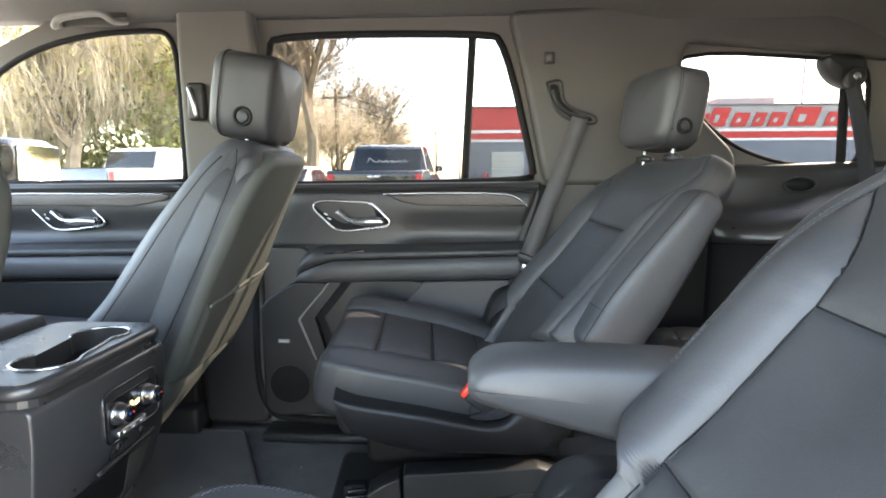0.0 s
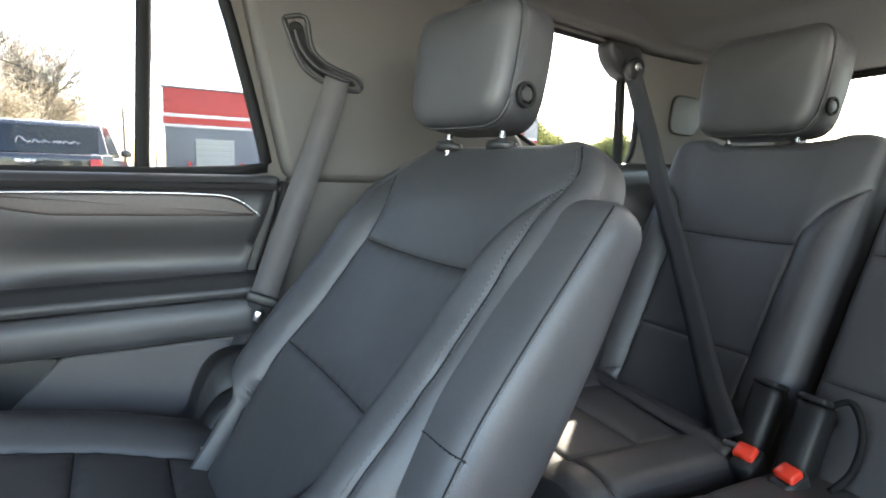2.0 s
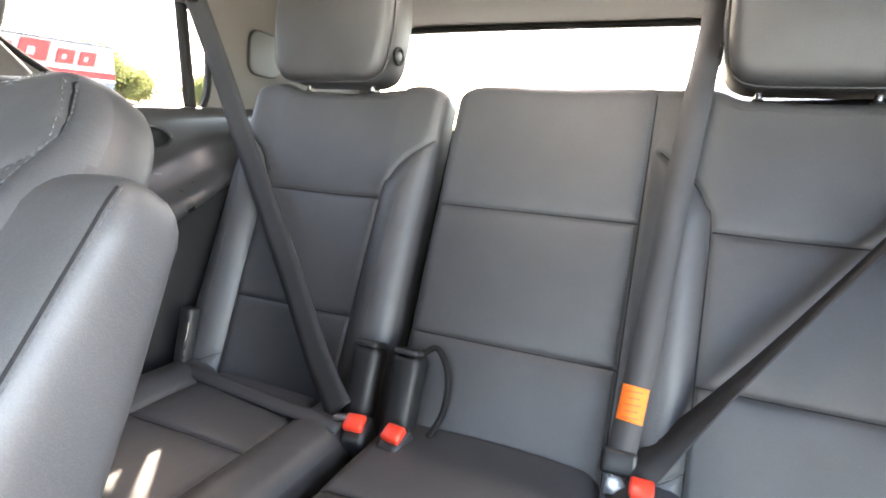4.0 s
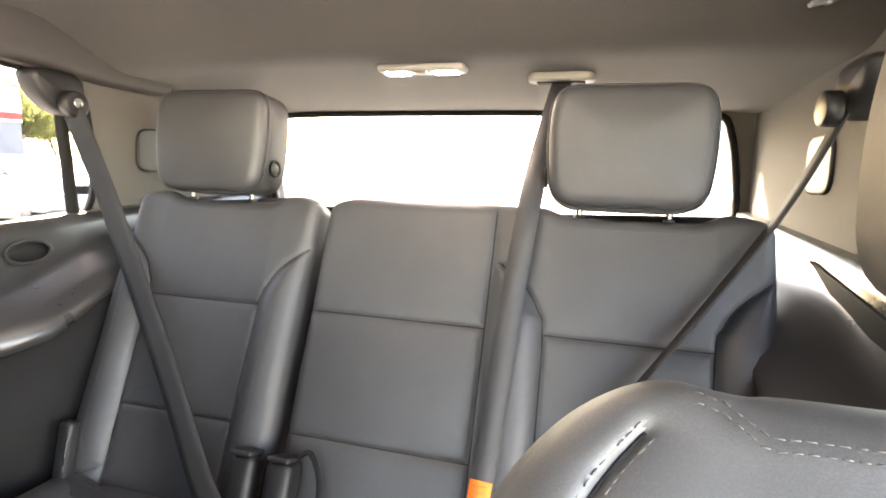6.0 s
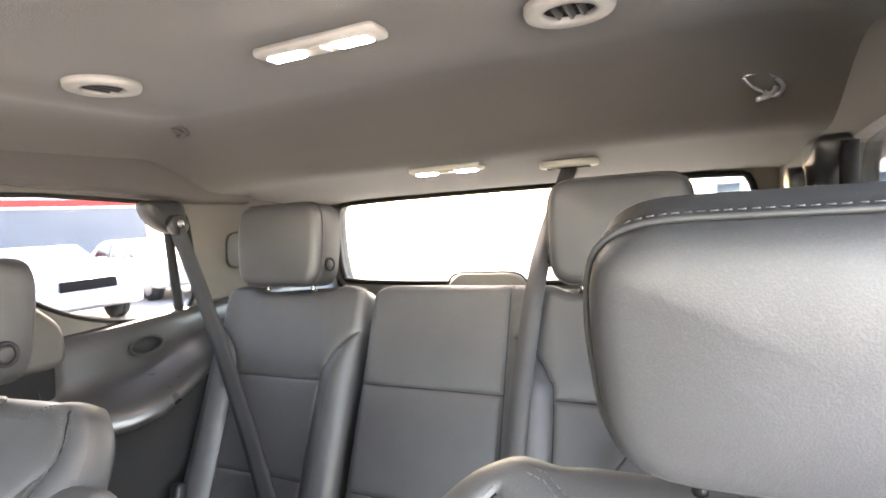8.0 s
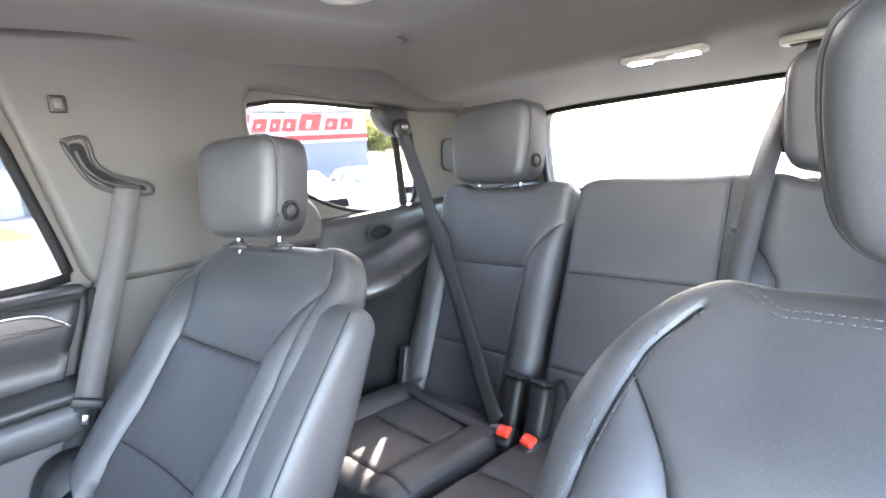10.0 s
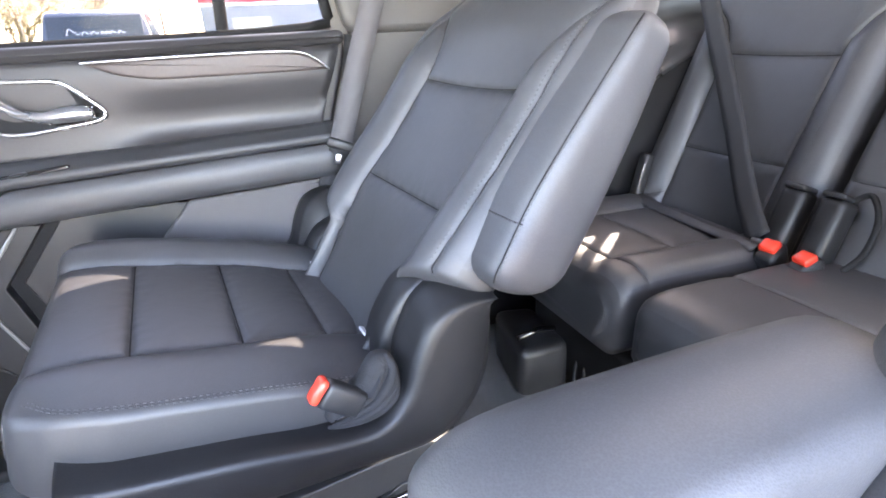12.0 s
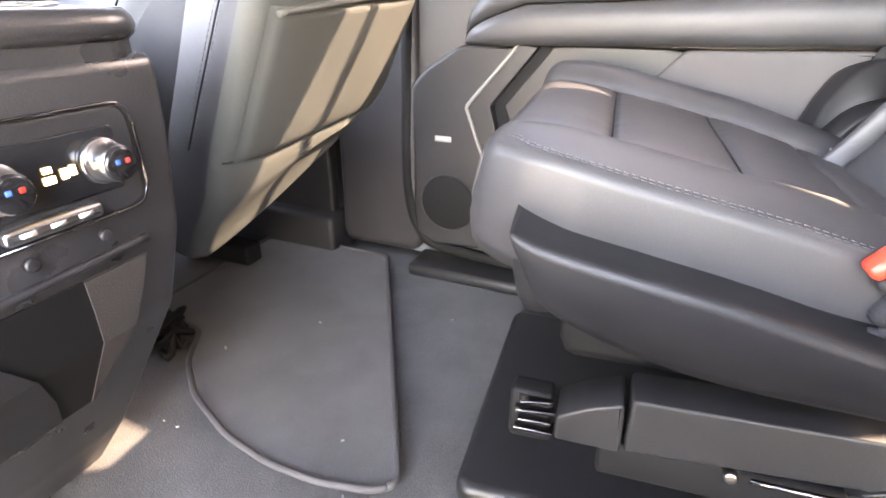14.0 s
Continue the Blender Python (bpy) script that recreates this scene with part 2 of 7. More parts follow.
def soften(pts, r):
    """A closed 2D outline with its corners rounded to about r, and long edges divided."""
    pts = [Vector(p) for p in pts]
    n, out = len(pts), []
    for i in range(n):
        a, p, b = pts[i - 1], pts[i], pts[(i + 1) % n]
        da, db = (a - p).length, (b - p).length
        if da < 1e-6 or db < 1e-6:
            continue
        q0, q1 = p + (a - p) * min(r / da, 0.46), p + (b - p) * min(r / db, 0.46)
        out += [q0 * (1 - t) ** 2 + p * 2 * t * (1 - t) + q1 * t * t for t in (0, 0.25, 0.5, 0.75, 1)]
    full = []
    for i, p in enumerate(out):
        q = out[(i + 1) % len(out)]
        k = max(1, int((q - p).length / 0.035)) if (q - p).length < 2 else 1
        full += [p + (q - p) * j / k for j in range(k)]
    return full


def slab(pts, m, t0, t1, bevel=0.01, puff=0.0, rounds=2, warp=None, back=True):
    """A padded panel: a 2D outline with rounded corners, from depth t0 to t1, with a rounded rim and a crowned face. m carries it into place.
    rounds: 0 leaves the corners, 1 and 2 round them a little and more; a smaller number is a radius in metres."""
    radius = {0: 0.0005, 1: 0.016, 2: 0.035}.get(rounds, rounds)
    ring = soften(pts, radius) if rounds else [Vector(p) for p in pts]
    c = sum(ring, Vector((0, 0))) / len(ring)
    if puff == 0.0 and warp is None and radius > 0.001:
        bevel = min(bevel, radius * 0.5)
    levels = []
    if back:
        levels.append((inset(ring, bevel * 0.6), t0))
    levels.append((ring, t0 + (bevel * 0.6 if back else 0)))
    for k in range(4):
        a = k / 3 * math.pi / 2
        levels.append((inset(ring, bevel * (1 - math.cos(a))), t1 - bevel + bevel * math.sin(a)))
    rim = levels[-1][0]
    flat_cap = puff == 0.0 and warp is None
    if flat_cap:
        levels.append((inset(rim, 0.002), t1))
    for s in () if flat_cap else (0.94, 0.86, 0.76, 0.64, 0.5, 0.35, 0.18):
        levels.append(([c + (p - c) * s for p in rim], t1 + puff * (1 - s**2.2)))
    rings = []
    for r, h in levels:
        row = [Vector((p.x, p.y, h)) for p in r]
        if warp:
            row = [warp(p) for p in row]
        rings.append([m @ p for p in row])
    bm = bmesh.new()
    vs = skin(bm, rings, caps=not flat_cap)
    if flat_cap:
        for ring_v in (vs[0], vs[-1]):
            es = [bm.edges.get((ring_v[i], ring_v[(i + 1) % len(ring_v)])) for i in range(len(ring_v))]
            for f in bmesh.ops.triangle_fill(bm, use_beauty=True, use_dissolve=False, edges=es)["geom"]:
                if isinstance(f, bmesh.types.BMFace):
                    f.material_index = 1
    return bm


def rbox(sx, sy, sz, m=Matrix(), bevel=0.01, seg=2):
    bm = bmesh.new()
    bmesh.ops.create_cube(bm, size=1.0, matrix=Matrix.Diagonal((sx, sy, sz, 1)))
    if bevel > 0:
        bmesh.ops.bevel(bm, geom=bm.edges[:], offset=min(bevel, 0.49 * min(sx, sy, sz)), segments=seg, affect="EDGES", profile=0.5)
    bm.transform(m)
    return bm


def at(x, y, z, rx=0, ry=0, rz=0):
    return pose(x, y, z, rx, ry, rz)


def catmull(pts, per=6):
    pts = [Vector(p) for p in pts]
    out = []
    for i in range(len(pts) - 1):
        p0, p1, p2, p3 = pts[max(i - 1, 0)], pts[i], pts[i + 1], pts[min(i + 2, len(pts) - 1)]
        for k in range(per):
            t = k / per
            out.append(0.5 * (2 * p1 + (p2 - p0) * t + (2 * p0 - 5 * p1 + 4 * p2 - p3) * t * t + (3 * p1 - p0 - 3 * p2 + p3) * t**3))
    return out + [pts[-1]]


def tube(pts, r, seg=8, per=5, closed=False, flat=1.0, smooth=True):
    """A rod along a smooth line; flat squeezes it."""
    line = catmull(pts + ([pts[0]] if closed else []), per) if smooth else [Vector(p) for p in pts]
    bm, rings = bmesh.new(), []
    up = Vector((0.03, 0.05, 1)).normalized()
    for i, p in enumerate(line):
        a, b = line[max(i - 1, 0)], line[min(i + 1, len(line) - 1)]
        t = (b - a).normalized()
        n = t.cross(up)
        n = n.normalized() if n.length > 1e-4 else Vector((1, 0, 0))
        b2 = n.cross(t).normalized()
        rad = r(i / (len(line) - 1)) if callable(r) else r
        rings.append([p + (n * math.cos(k * math.tau / seg) + b2 * math.sin(k * math.tau / seg) * flat) * rad for k in range(seg)])
    skin(bm, rings)
    return bm


def strap(pts, side, width, thick=0.0016, per=6, twist=None):
    """Belt webbing along a line; side: the way across, one for all or one a point."""
    line = catmull(pts, per)
    sides = [Vector(side)] * len(line) if not isinstance(side, list) else catmull(side, per)
    bm, rings = bmesh.new(), []
    for i, p in enumerate(line):
        t = (line[min(i + 1, len(line) - 1)] - line[max(i - 1, 0)]).normalized()
        s = sides[i] - t * sides[i].dot(t)
        s.normalize()
        n = s.cross(t)
        w = width / 2
        rings.append([p + s * w + n * thick, p + s * (w * 0.4) + n * thick * 1.3, p - s * (w * 0.4) + n * thick * 1.3, p - s * w + n * thick,
                      p - s * w - n * thick, p + s * w - n * thick])
    skin(bm, rings)
    return bm


def stitches(pts, normal, size=0.0055, gap=0.003, r=0.00055, per=8):
    """A run of short raised threads along a line."""
    line = catmull(pts, per)
    bm = bmesh.new()
    n = Vector(normal).normalized()
    cum, step = 0.0, size + gap
    nxt = 0.0
    for a, b in zip(line, line[1:]):
        seg = (b - a).length
        if seg < 1e-6:
            continue
        d = (b - a) / seg
        s = d.cross(n).normalized()
        while nxt < cum + seg:
            p = a + d * (nxt - cum)
            q = p + d * size
            vs = [bm.verts.new(v) for v in (p - s * r, p + s * r, q + s * r, q - s * r)]
            top = [bm.verts.new(v + n * r * 1.6) for v in (p - s * r * 0.6, p + s * r * 0.6, q + s * r * 0.6, q - s * r * 0.6)]
            bm.faces.new(top)
            for k in range(4):
                bm.faces.new((vs[k], vs[(k + 1) % 4], top[(k + 1) % 4], top[k]))
            nxt += step
        cum += seg
    return bm


def join(*bms):
    out = bmesh.new()
    for b in bms:
        me = bpy.data.meshes.new("tmp")
        b.to_mesh(me)
        b.free()
        out.from_mesh(me)
        bpy.data.meshes.remove(me)
    return out


def disc(r, h, m=Matrix(), seg=24, r2=None, bevel=0.0):
    """A short round drum along local z with a softened rim."""
    bm = bmesh.new()
    r2 = r if r2 is None else r2
    prof = [(r, 0), (r2, h - bevel), (r2 - bevel * 0.3, h - bevel * 0.3), (r2 - bevel, h)] if bevel else [(r, 0), (r2, h)]
    skin(bm, [[m @ Vector((a * math.cos(k * math.tau / seg), a * math.sin(k * math.tau / seg), z)) for k in range(seg)] for a, z in prof])
    return bm


def ring_bm(r_out, r_in, h, m=Matrix(), seg=28):
    bm = bmesh.new()
    prof = [(r_in, 0), (r_out, 0), (r_out, h * 0.6), (r_out * 0.96, h), (r_in * 1.04, h), (r_in, h * 0.6), (r_in, 0)]
    skin(bm, [[m @ Vector((a * math.cos(k * math.tau / seg), a * math.sin(k * math.tau / seg), z)) for k in range(seg)] for a, z in prof], caps=False)
    return bm


def extrude(pts, m, t0, t1, bevel=0.0):
    """A prism on a 2D outline."""
    bm = bmesh.new()
    a = [bm.verts.new(m @ Vector((p[0], p[1], t0))) for p in pts]
    b = [bm.verts.new(m @ Vector((p[0], p[1], t1))) for p in pts]
    bm.faces.new(a[::-1])
    bm.faces.new(b)
    n = len(pts)
    for i in range(n):
        bm.faces.new((a[i], a[(i + 1) % n], b[(i + 1) % n], b[i]))
    if bevel:
        bmesh.ops.bevel(bm, geom=bm.edges[:], offset=bevel, segments=2, affect="EDGES")
    return bm


# carries (x, z) outlines into upright panels that face -y or +y
def wall_m(y):
    return Matrix(((1, 0, 0, 0), (0, 0, 1, y), (0, 1, 0, 0), (0, 0, 0, 1)))


def side_m(s):
    """(u, v, w) -> (u along x, w along s*y, v along z)."""
    return Matrix(((1, 0, 0, 0), (0, 0, s, 0), (0, 1, 0, 0), (0, 0, 0, 1)))


def holed_wall(outer, holes, m, t0, t1):
    """A wall with openings: a prism whose faces are filled round the holes."""
    bm = bmesh.new()
    loops = [outer] + holes
    for t in (t0, t1):
        edges = []
        for lp in loops:
            vs = [bm.verts.new(m @ Vector((p[0], p[1], t))) for p in lp]
            edges += [bm.edges.new((vs[i], vs[(i + 1) % len(vs)])) for i in range(len(vs))]
        bmesh.ops.triangle_fill(bm, use_beauty=True, use_dissolve=False, edges=edges)
    for lp in loops:
        a = [bm.verts.new(m @ Vector((p[0], p[1], t0))) for p in lp]
        b = [bm.verts.new(m @ Vector((p[0], p[1], t1))) for p in lp]
        for i in range(len(lp)):
            j = (i + 1) % len(lp)
            bm.faces.new((a[i], a[j], b[j], b[i]))
    bmesh.ops.remove_doubles(bm, verts=bm.verts[:], dist=1e-5)
    return bm

# ==== cabin shell ====
Y_FAR, Y_NEAR = 0.76, -0.76
ROOF = 1.335


def roof_z(x, y):
    def step(a, b, v):
        t = min(max((v - a) / (b - a), 0), 1)
        return t * t * (3 - 2 * t)
    z = ROOF - 0.138 * step(1.62, 1.88, x) - 0.044 * step(1.82, 2.42, x)
    s = max(0.0, abs(y + 0.04) - 0.50) / 0.34
    cove = 0.06 * min(max(s - 0.35, 0.0) / 0.5, 1.0) ** 2 * step(0.95, 1.25, x) * (1 - step(1.60, 1.85, x))
    return z - 0.050 * min(s, 1.25) ** 2 * (1 - 0.6 * step(1.6, 2.0, x)) - cove - 0.012 * math.exp(-((abs(y + 0.04) - 0.52) / 0.05) ** 2) * (1 - step(1.5, 1.6, x))


def grid_sheet(xs, ys, fz, thick):
    bm = bmesh.new()
    low = [[bm.verts.new((x, y, fz(x, y))) for y in ys] for x in xs]
    up = [[bm.verts.new((x, y, fz(x, y) + thick)) for y in ys] for x in xs]
    for g in (low, up):
        for i in range(len(xs) - 1):
            for j in range(len(ys) - 1):
                bm.faces.new((g[i][j], g[i + 1][j], g[i + 1][j + 1], g[i][j + 1]))
    nx, ny = len(xs), len(ys)
    for i in range(nx - 1):
        for j in (0, ny - 1):
            bm.faces.new((low[i][j], low[i + 1][j], up[i + 1][j], up[i][j]))
    for j in range(ny - 1):
        for i in (0, nx - 1):
            bm.faces.new((low[i][j], low[i][j + 1], up[i][j + 1], up[i][j]))
    return bm


XS = [-1.25 + 3.71 * i / 90 for i in range(91)]
YS = [-0.93 + 1.695 * i / 50 for i in range(51)]
setting("ceiling", grid_sheet(XS, YS, roof_z, 0.035), HEADLINER, "grey beige cloth headliner with a drop towards the tailgate", "ceiling")
setting("roof", rbox(3.75, 1.77, 0.02, at(0.60, -0.10, 1.395), 0.005), BODY, "painted steel roof above the headliner", "roof")

setting("floor", grid_sheet([-1.25 + 3.75 * i / 60 for i in range(61)], [-0.93 + 1.71 * i / 30 for i in range(31)],
                            lambda x, y: 0.004 * noise.noise(Vector((x * 5, y * 5, 0))) - 0.003, -0.05),
        CARPET, "charcoal carpet floor of the cabin", "floor")

# far body side with its three window openings
WIN_FRONT = chaikin([(-0.265, 0.812), (-0.25, 0.826), (-0.25, 1.03), (-0.253, 1.18), (-0.262, 1.235), (-0.285, 1.266), (-0.33, 1.272), (-0.504, 1.266), (-0.70, 1.226), (-0.86, 1.140), (-1.02, 0.98), (-1.06, 0.835), (-1.04, 0.812)], 2)
WIN_REAR = chaikin([(0.045, 0.805), (0.035, 0.805), (0.03, 1.21), (0.06, 1.252), (0.69, 1.246), (0.745, 1.225), (0.838, 0.85), (0.838, 0.812)], 2)
WIN_QUARTER = chaikin([(1.245, 1.19), (1.25, 1.10), (1.32, 1.00), (1.42, 0.915), (1.56, 0.862), (1.72, 0.852), (1.79, 0.868), (1.80, 1.0), (1.79, 1.14), (1.72, 1.158)], 2)


def as2(pts):
    return [(float(p[0]), float(p[1])) for p in pts]


WIN_FRONT, WIN_REAR, WIN_QUARTER = as2(WIN_FRONT), as2(WIN_REAR), as2(WIN_QUARTER)
SIDE = [(-1.25, 0.79), (2.46, 0.79), (2.46, 1.20), (1.9, 1.24), (1.5, 1.37), (-0.5, 1.37), (-1.25, 1.05)]
setting("wall_far", holed_wall(SIDE, [WIN_FRONT, WIN_REAR, WIN_QUARTER], wall_m(0), Y_FAR, Y_FAR + 0.014), PILLAR,
        "grey cloth covered upper body side with window openings", "wall", True)
setting("wall_far_lower", extrude([(-1.25, -0.05), (2.46, -0.05), (2.46, 0.79), (-1.25, 0.79)], wall_m(0), Y_FAR + 0.02, Y_FAR + 0.08), BODY,
        "painted lower body side behind the door trims", "wall", True)
# near body side: front door shut, rear doorway open, quarter with window
setting("wall_near_quarter", holed_wall([(1.28, -0.05), (2.46, -0.05), (2.46, 1.20), (1.9, 1.24), (1.5, 1.37), (1.28, 1.37)], [WIN_QUARTER[2:] + [(1.32, 1.16)]],
                                        wall_m(0), Y_NEAR - 0.05, Y_NEAR), HEADLINER, "grey trimmed rear quarter with its side window", "wall", True)
setting("wall_near_front", holed_wall([(-1.25, -0.05), (-0.12, -0.05), (-0.12, 1.37), (-0.5, 1.37), (-1.25, 1.05)], [WIN_FRONT], wall_m(0), -0.98, -0.93), BODY,
        "driver side wall with the front door window", "wall", True)
setting("door_sill", rbox(1.42, 0.16, 0.05, at(0.58, -0.92, -0.03), 0.012), PLASTIC, "black scuff plate in the open rear doorway", "sill")
setting("pillar_near", rbox(0.05, 0.14, 1.42, at(1.30, -0.84, 0.66), 0.01), PLASTIC, "black trimmed pillar behind the open doorway", "pillar")
setting("roof_rail_near", rbox(1.45, 0.07, 0.10, at(0.58, -0.945, 1.33), 0.02), HEADLINER, "roof rail above the open rear doorway", "rail")
# front and back ends
setting("bulkhead", rbox(0.06, 1.80, 0.86, at(-1.27, -0.08, 0.38), 0.02), PLASTIC, "black bulkhead below the windscreen", "wall")
REARWIN = as2(chaikin([(-0.70, 0.83), (-0.74, 0.87), (-0.70, 1.12), (-0.66, 1.145), (0.66, 1.145), (0.72, 1.12), (0.71, 0.87), (0.68, 0.83)], 2))
YZ = Matrix(((0, 0, 1, 0), (1, 0, 0, 0), (0, 1, 0, 0), (0, 0, 0, 1)))
setting("tailgate", holed_wall([(-0.86, -0.05), (0.82, -0.05), (0.82, 1.30), (-0.86, 1.30)], [REARWIN], YZ, 2.44, 2.50), PILLAR, "trimmed tailgate with its wide rear window", "tailgate", True)
setting("cargo_floor", rbox(0.86, 1.46, 0.30, at(2.02, 0.0, 0.15), 0.02), CARPET, "charcoal carpeted load floor behind the third row", "floor")
setting("seat_plinth", rbox(0.42, 1.20, 0.20, at(1.44, -0.02, 0.10), 0.02), DARK, "dark raised floor under the third row bench", "floor")

# window panes
def pane(name, pts, m, t, material, label):
    ob = setting(name, extrude(pts, m, t, t + 0.004), material, label, "window", True)
    return ob


def grow(pts, d):
    r = [Vector(p) for p in pts]
    return as2(inset(r, -d))


pane("window_1", grow(WIN_FRONT, 0.012), wall_m(0), Y_FAR + 0.004, GLASS_FRONT, "clear front door window")
pane("window_2", grow(WIN_REAR, 0.012), wall_m(0), Y_FAR + 0.004, GLASS, "clear rear door window with a black divider")
pane("window_3", grow(WIN_QUARTER, 0.012), wall_m(0), Y_FAR + 0.004, GLASS, "clear rear quarter window")
pane("window_4", grow(WIN_QUARTER[2:] + [(1.32, 1.16)], 0.012), wall_m(0), Y_NEAR - 0.03, GLASS, "clear rear quarter window")
pane("window_5", grow(REARWIN, 0.012), YZ, 2.468, GLASS_REAR, "wide rear window full of glare")
setting("window_divider", tube([(0.652, Y_FAR + 0.012, 1.255), (0.640, Y_FAR + 0.012, 1.03), (0.628, Y_FAR + 0.012, 0.795)], 0.013, 8, 4, flat=0.9), DARK, "black upright divider in the rear door window", "window divider")


def seal(name, pts, y, r, label, material=DARK):
    return setting(name, tube([(p[0], y, p[1]) for p in pts] + [(pts[0][0], y, pts[0][1])], r, 6, 1, smooth=False), material, label, "trim")


seal("trim_window_rear", WIN_REAR, Y_FAR - 0.002, 0.011, "black rubber seal round the rear door window")
seal("trim_window_front", WIN_FRONT, Y_FAR - 0.002, 0.009, "black rubber seal round the front door window")
seal("trim_window_quarter", WIN_QUARTER, Y_FAR - 0.001, 0.006, "black edge round the rear quarter window")
setting("trim_rear_window", tube([(2.438, p[0], p[1]) for p in REARWIN] + [(2.438, *REARWIN[0])], 0.010, 6, 1, smooth=False), DARK, "black seal round the rear window", "trim")

# pillars and rear side trims
setting("pillar_b", slab([(-0.215, 0.03), (0.0, 0.03), (0.0, 0.79), (-0.20, 0.79)], side_m(-1) @ Matrix.Translation((0, 0, -Y_FAR)), 0.0, 0.055, 0.025, 0.0, 2),
        PLASTIC_SOFT, "charcoal lower middle pillar trim between the doors", "pillar")
setting("pillar_b_upper", slab([(-0.225, 0.793), (0.005, 0.793), (0.012, 1.2), (0.0, 1.34), (-0.225, 1.34), (-0.228, 1.2)], side_m(-1) @ Matrix.Translation((0, 0, -Y_FAR)), 0.0, 0.052, 0.025, 0.0, 2),
        PILLAR, "warm grey upper middle pillar trim between the windows", "pillar")
setting("pillar_c", slab([(0.868, 0.80), (0.80, 1.12), (0.752, 1.30), (1.60, 1.33), (2.02, 1.30), (2.02, 1.148), (1.80, 1.152), (1.72, 1.166), (1.258, 1.208), (1.248, 1.10), (1.31, 1.00), (1.42, 0.89), (1.42, 0.80)], side_m(-1) @ Matrix.Translation((0, 0, -Y_FAR)), 0.0, 0.042, 0.018, 0.0, 2),
        CHARCOAL_TRIM, "dark grey rear pillar trim with belt slot", "pillar")
setting("quarter_trim_front", slab([(0.885, 0.02), (1.14, 0.02), (1.14, 0.83), (0.885, 0.83), (0.862, 0.78), (0.80, 0.56), (0.72, 0.34), (0.70, 0.02)], side_m(-1) @ Matrix.Translation((0, 0, -Y_FAR)), 0.0, 0.03, 0.018, 0.0, 2),
        CHARCOAL_TRIM, "dark grey lower rear pillar trim", "trim")
setting("quarter_trim_middle", slab([(1.136, 0.02), (1.36, 0.02), (1.40, 0.83), (1.136, 0.83)], side_m(-1) @ Matrix.Translation((0, 0, -Y_FAR)), 0.0, 0.027, 0.008, 0.0, 2),
        DARK, "black plastic trim ahead of the wheel arch", "trim")


def ledge(name, y0, s, label):
    """Moulded side trim over the wheel arch: a profile drawn out along the car."""
    for nm, prof, mat_, lab in ((name, [(0.00, 0.866), (0.028, 0.860), (0.034, 0.82), (0.038, 0.768), (0.050, 0.744), (0.080, 0.724), (0.125, 0.696), (0.156, 0.674), (0.166, 0.655), (0.166, 0.638), (0.10, 0.63), (0.0, 0.63)], SATIN, label),
                                (name + "_lower", [(0.0, 0.628), (0.158, 0.634), (0.160, 0.45), (0.160, 0.02), (0.0, 0.02)], DARK, "black carpeted wheel arch side")):
        rings = []
        for i in range(19):
            x = 1.36 + i / 18 * 1.06
            k = min(1, (x - 1.34) / 0.18)
            lift = 0.11 * hump((x - 1.46) / 0.34)
            rings.append([Vector((x, y0 - s * (d * (0.35 + 0.65 * k)), z + 0.025 * (x - 1.7) * (z > 0.7) + lift * (min(max((0.866 - z) / 0.226, 0), 1) if z > 0.6 else 0))) for d, z in prof])
        bm = bmesh.new()
        skin(bm, rings)
        setting(nm, bm, mat_, lab, "trim")


ledge("quarter_trim_far", Y_FAR, 1, "black moulded trim over the rear wheel arch")
ledge("quarter_trim_near", Y_NEAR, -1, "black moulded trim over the rear wheel arch")


def small(name, bm, material, label, category, flat=False, group=""):
    return tagged(part(name, bm, material, None, "", flat), label, category, group)


for s, yy in ((1, Y_FAR), (-1, Y_NEAR)):
    # speaker cover on the rearmost pillar, and the cap in the ledge
    small("pillar_speaker_cover", slab([(1.915, 0.955), (2.03, 0.95), (2.04, 1.06), (1.925, 1.065)], side_m(-s) @ Matrix.Translation((0, 0, -abs(yy))), -0.004, 0.007, 0.004, 0.001), PLASTIC,
          "dark square speaker cover on the rear pillar", "speaker cover", group="rear pillar speaker covers")
    if s < 0:
        continue
    cup = thing("side_cup_tray", 1.60, yy - s * 0.035, 0.80, "small dark oval tray set into the side trim", "tray")
    part("rim", tube([(0.045 * math.cos(a), -s * 0.012, 0.022 * math.sin(a)) for a in [k * math.tau / 16 for k in range(17)]], 0.004, 6, 2), PLASTIC, cup)
    part("pocket", disc(0.042, 0.01, Matrix.Rotation(radians(90), 4, "X") @ Matrix.Diagonal((1, 0.5, 1, 1)), 20), DARK, cup)

small("side_grille", slab([(1.53, 0.805), (1.86, 0.848), (1.70, 0.785), (1.56, 0.775)], side_m(1) @ Matrix.Translation((0, 0, Y_NEAR + 0.037)), -0.002, 0.006, 0.003, 0, 0.02), DARK, "dark three cornered grille in the side trim", "grille")
